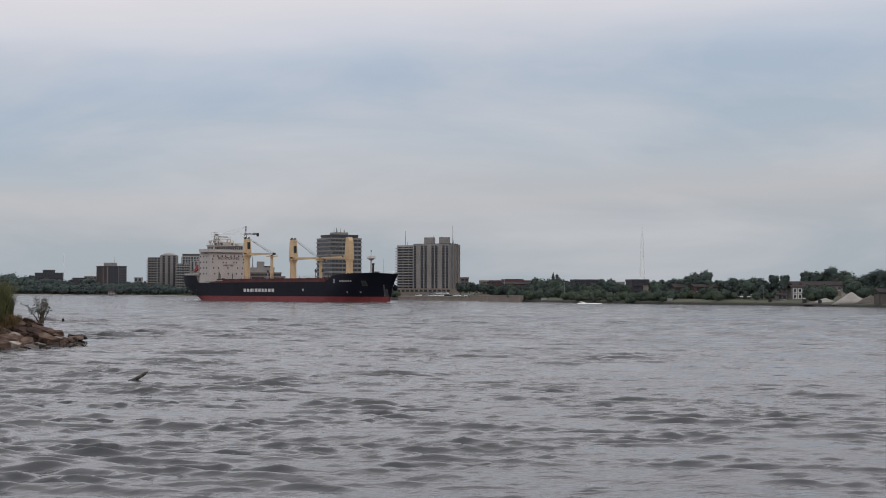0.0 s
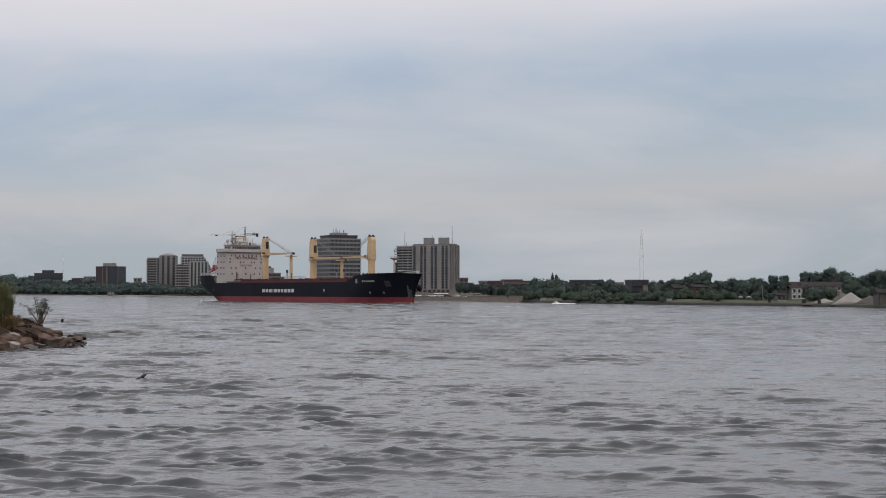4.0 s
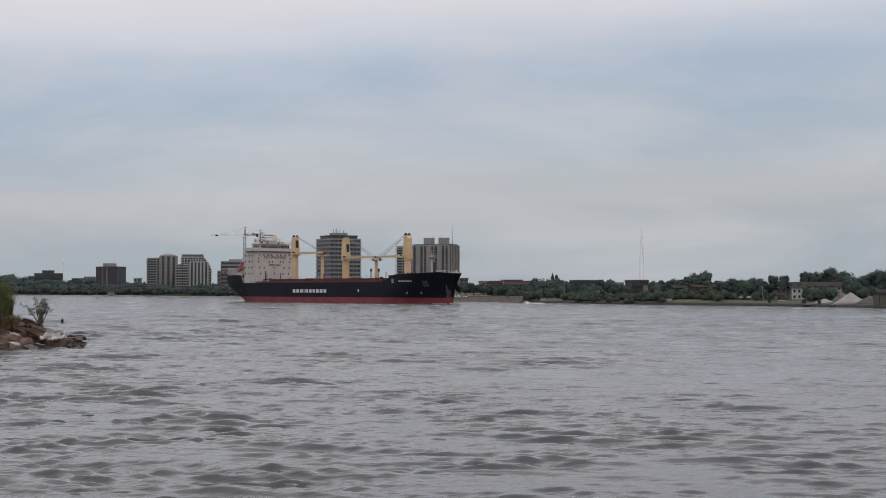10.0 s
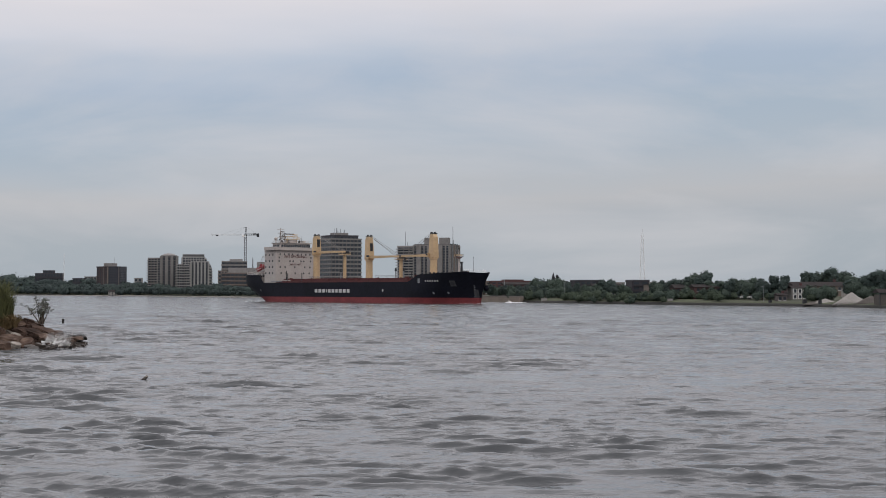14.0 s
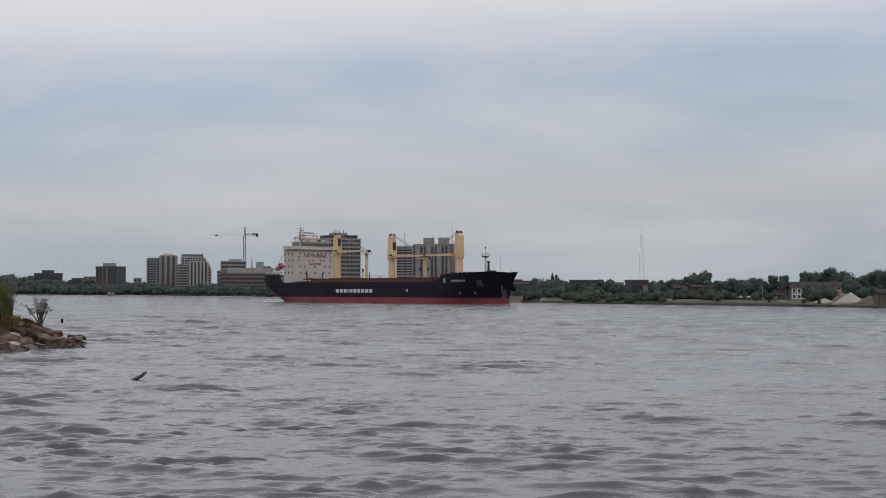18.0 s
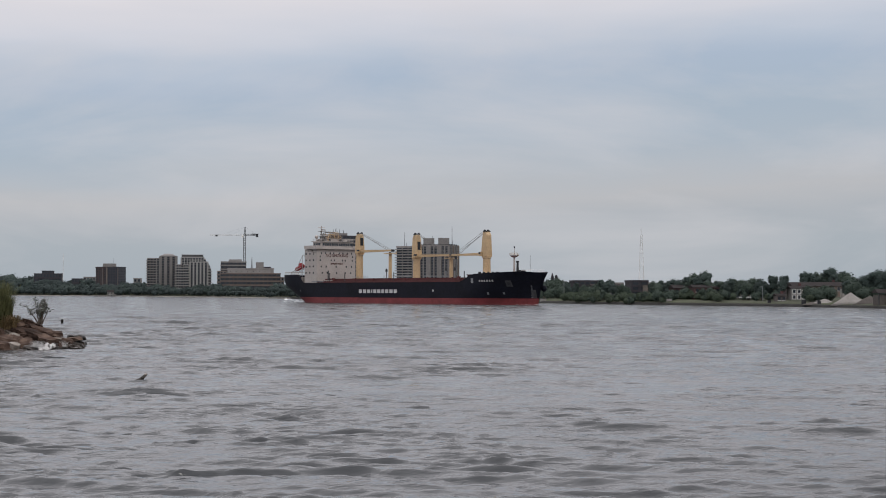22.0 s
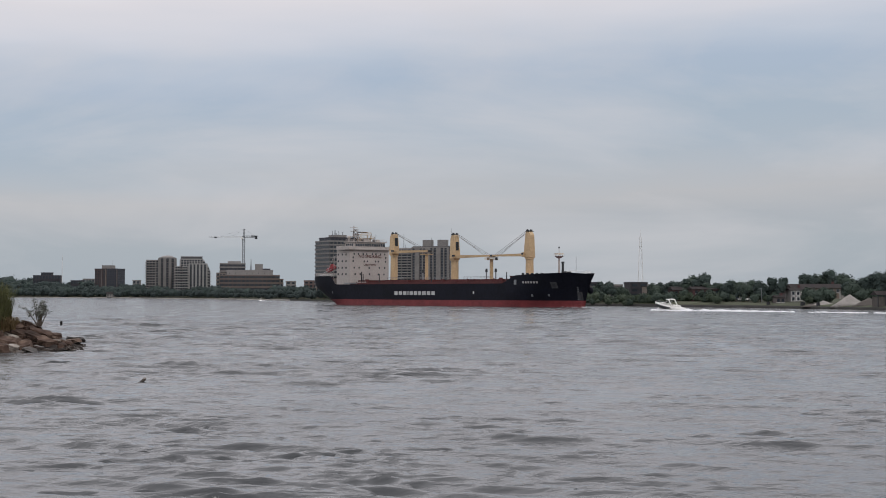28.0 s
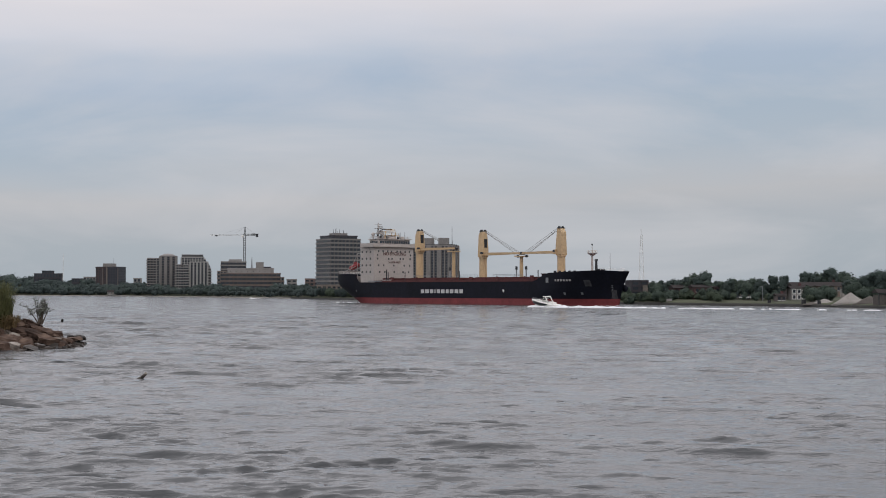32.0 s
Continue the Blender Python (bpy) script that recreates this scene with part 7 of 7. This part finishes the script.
SPLASH_TIP = build_splash("splash", 31, 1.5, 0.9, "white spray thrown up at the end of the stone spit")
SPLASH_SIDE = build_splash("splash", 32, 0.9, 1.2, "white water washing over the stones of the spit")
SPLASH_WASH = build_splash("splash", 33, 0.6, 1.5, "white backwash draining between the stones of the spit")
SPLASH_RUN = build_splash("splash", 34, 0.7, 1.3, "white water running back off the spit stones")


# ---- what moves ----
def motions():
    psi, v = 0.8725, 4.626
    c, s = math.cos(psi), math.sin(psi)
    walk(SHIP, [(t, pose(-80.8 + v * t * c, 761.8 - v * t * s, 0, 0, 0, -math.degrees(psi))) for t in (0, 8, 16, 24, 32)])
    path = [(0, 279.0, 299.46), (12, 195.3, 358.05), (20, 151.59, 395.25), (23, 129.5, 416.64), (23.5, 123.9, 423.15), (24.5, 112.3, 437.1), (25.5, 101.1, 451.05), (27.5, 79.6, 477.09), (28, 74.8, 483.6), (29, 64.8, 493.83), (30, 55.0, 503.13), (31, 45.2, 511.5), (32, 36.3, 518.94)]
    rows = []
    for i, (t, x, y) in enumerate(path):
        a, b = path[max(0, i - 1)], path[min(len(path) - 1, i + 1)]
        rows.append((t, pose(x, y, 0.1 + 0.08 * math.sin(i * 2.1), 0, -6, math.degrees(math.atan2(b[2] - a[2], b[1] - a[1])))))
    walk(SPEEDBOAT, rows)
    walk(FAR_BOAT, [(t, pose(x, y, 0.05, 0, -2, 130)) for t, x, y in [(0, 61.3, 648), (1, 58.0, 650), (3, 53.1, 658), (7, 46.3, 676), (9, 41.7, 686), (11, 37.5, 696), (13, 33.9, 706), (17, 25.4, 725), (32, -7.4, 800)]])
    walk(SHORE_BOAT, [(t, pose(x, y, 0.05, 0, -2, 104)) for t, x, y in [(0, -62, 800), (10, -78, 868), (20, -93, 936), (22, -101, 950), (23, -107, 957), (28, -128, 1040), (32, -143, 1100)]])
    # the log dips under as the waves pass
    dips = ((0, 0), (0.5, 0.2), (1, 0.35), (1.5, 0.25), (2, 0.3), (3, 0.1), (4.5, 0.1), (6, 0.3), (7, 0.3), (8, 0.2), (8.5, 0.25), (9, 0), (9.5, 0), (10, 0.4), (10.5, 0.35), (11, 0), (11.5, 0.05), (12, 0.65), (12.5, 0.05), (13, 0), (14, 0.3), (15, 0.1), (17, 0.65), (18, 0), (19, 0.05), (20, 0.65), (21, 0.15), (22, 0.15), (23, 0), (24, 0.15), (25, 0.35), (26.5, 0.1), (28, 0.3), (29, 0.15), (30, 0.12), (31, 0), (32, 0.1))
    walk(log, [(t, pose(-19.0, 93, 0.06 - dip)) for t, dip in dips])
    # each burst rises out of the water, falls back and stays under until the next wave
    def burst(splash, when):
        rows = [(0, pose(when[0][1], when[0][2], -2.6))]
        for t, x, y, top in when:
            rows += [(t - 0.45, pose(x, y, -2.6)), (t - 0.05, pose(x + 0.1, y, top)), (t + 0.3, pose(x + 0.15, y, top - 0.2)), (t + 0.65, pose(x + 0.2, y, -2.6))]
        walk(splash, rows + [(32, pose(when[-1][1], when[-1][2], -2.6))])

    burst(SPLASH_TIP, ((7.0, -37.0, 146, -0.1), (9.0, -36.5, 148, 0.1), (12.5, -36.6, 147, 0.0), (13.7, -37.2, 144, 0.5), (24.6, -36.5, 148, -0.5)))
    burst(SPLASH_SIDE, ((7.7, -37.6, 140, 0.3), (10.0, -37.8, 142, 1.2), (11.5, -37.5, 142, 0.2), (13.0, -36.7, 145, 1.0), (14.1, -37.3, 140.5, 0.85), (19.1, -37.4, 140, -0.4)))
    burst(SPLASH_WASH, ((8.3, -38.2, 139, 0.0), (9.6, -36.9, 143, 0.2), (11.0, -39.8, 137, 0.0), (13.0, -37.9, 138, 0.45), (14.2, -41.3, 136.5, 0.0), (22.0, -37.8, 139.5, 0.3)))
    burst(SPLASH_RUN, ((2.1, -37.4, 139, -0.3), (10.5, -37.9, 139.5, 0.2), (11.7, -36.4, 145, -0.1), (13.5, -39.4, 137.5, 0.4), (17.0, -36.8, 144, -0.3)))
    walk(WAVES_A, [(t, pose(-0.6 * t, -0.8 * t, 0)) for t in (0, 8, 16, 24, 32)])
    walk(WAVES_B, [(t, pose(0.3 * t, -0.8 * t, 0)) for t in (0, 8, 16, 24, 32)])


motions()
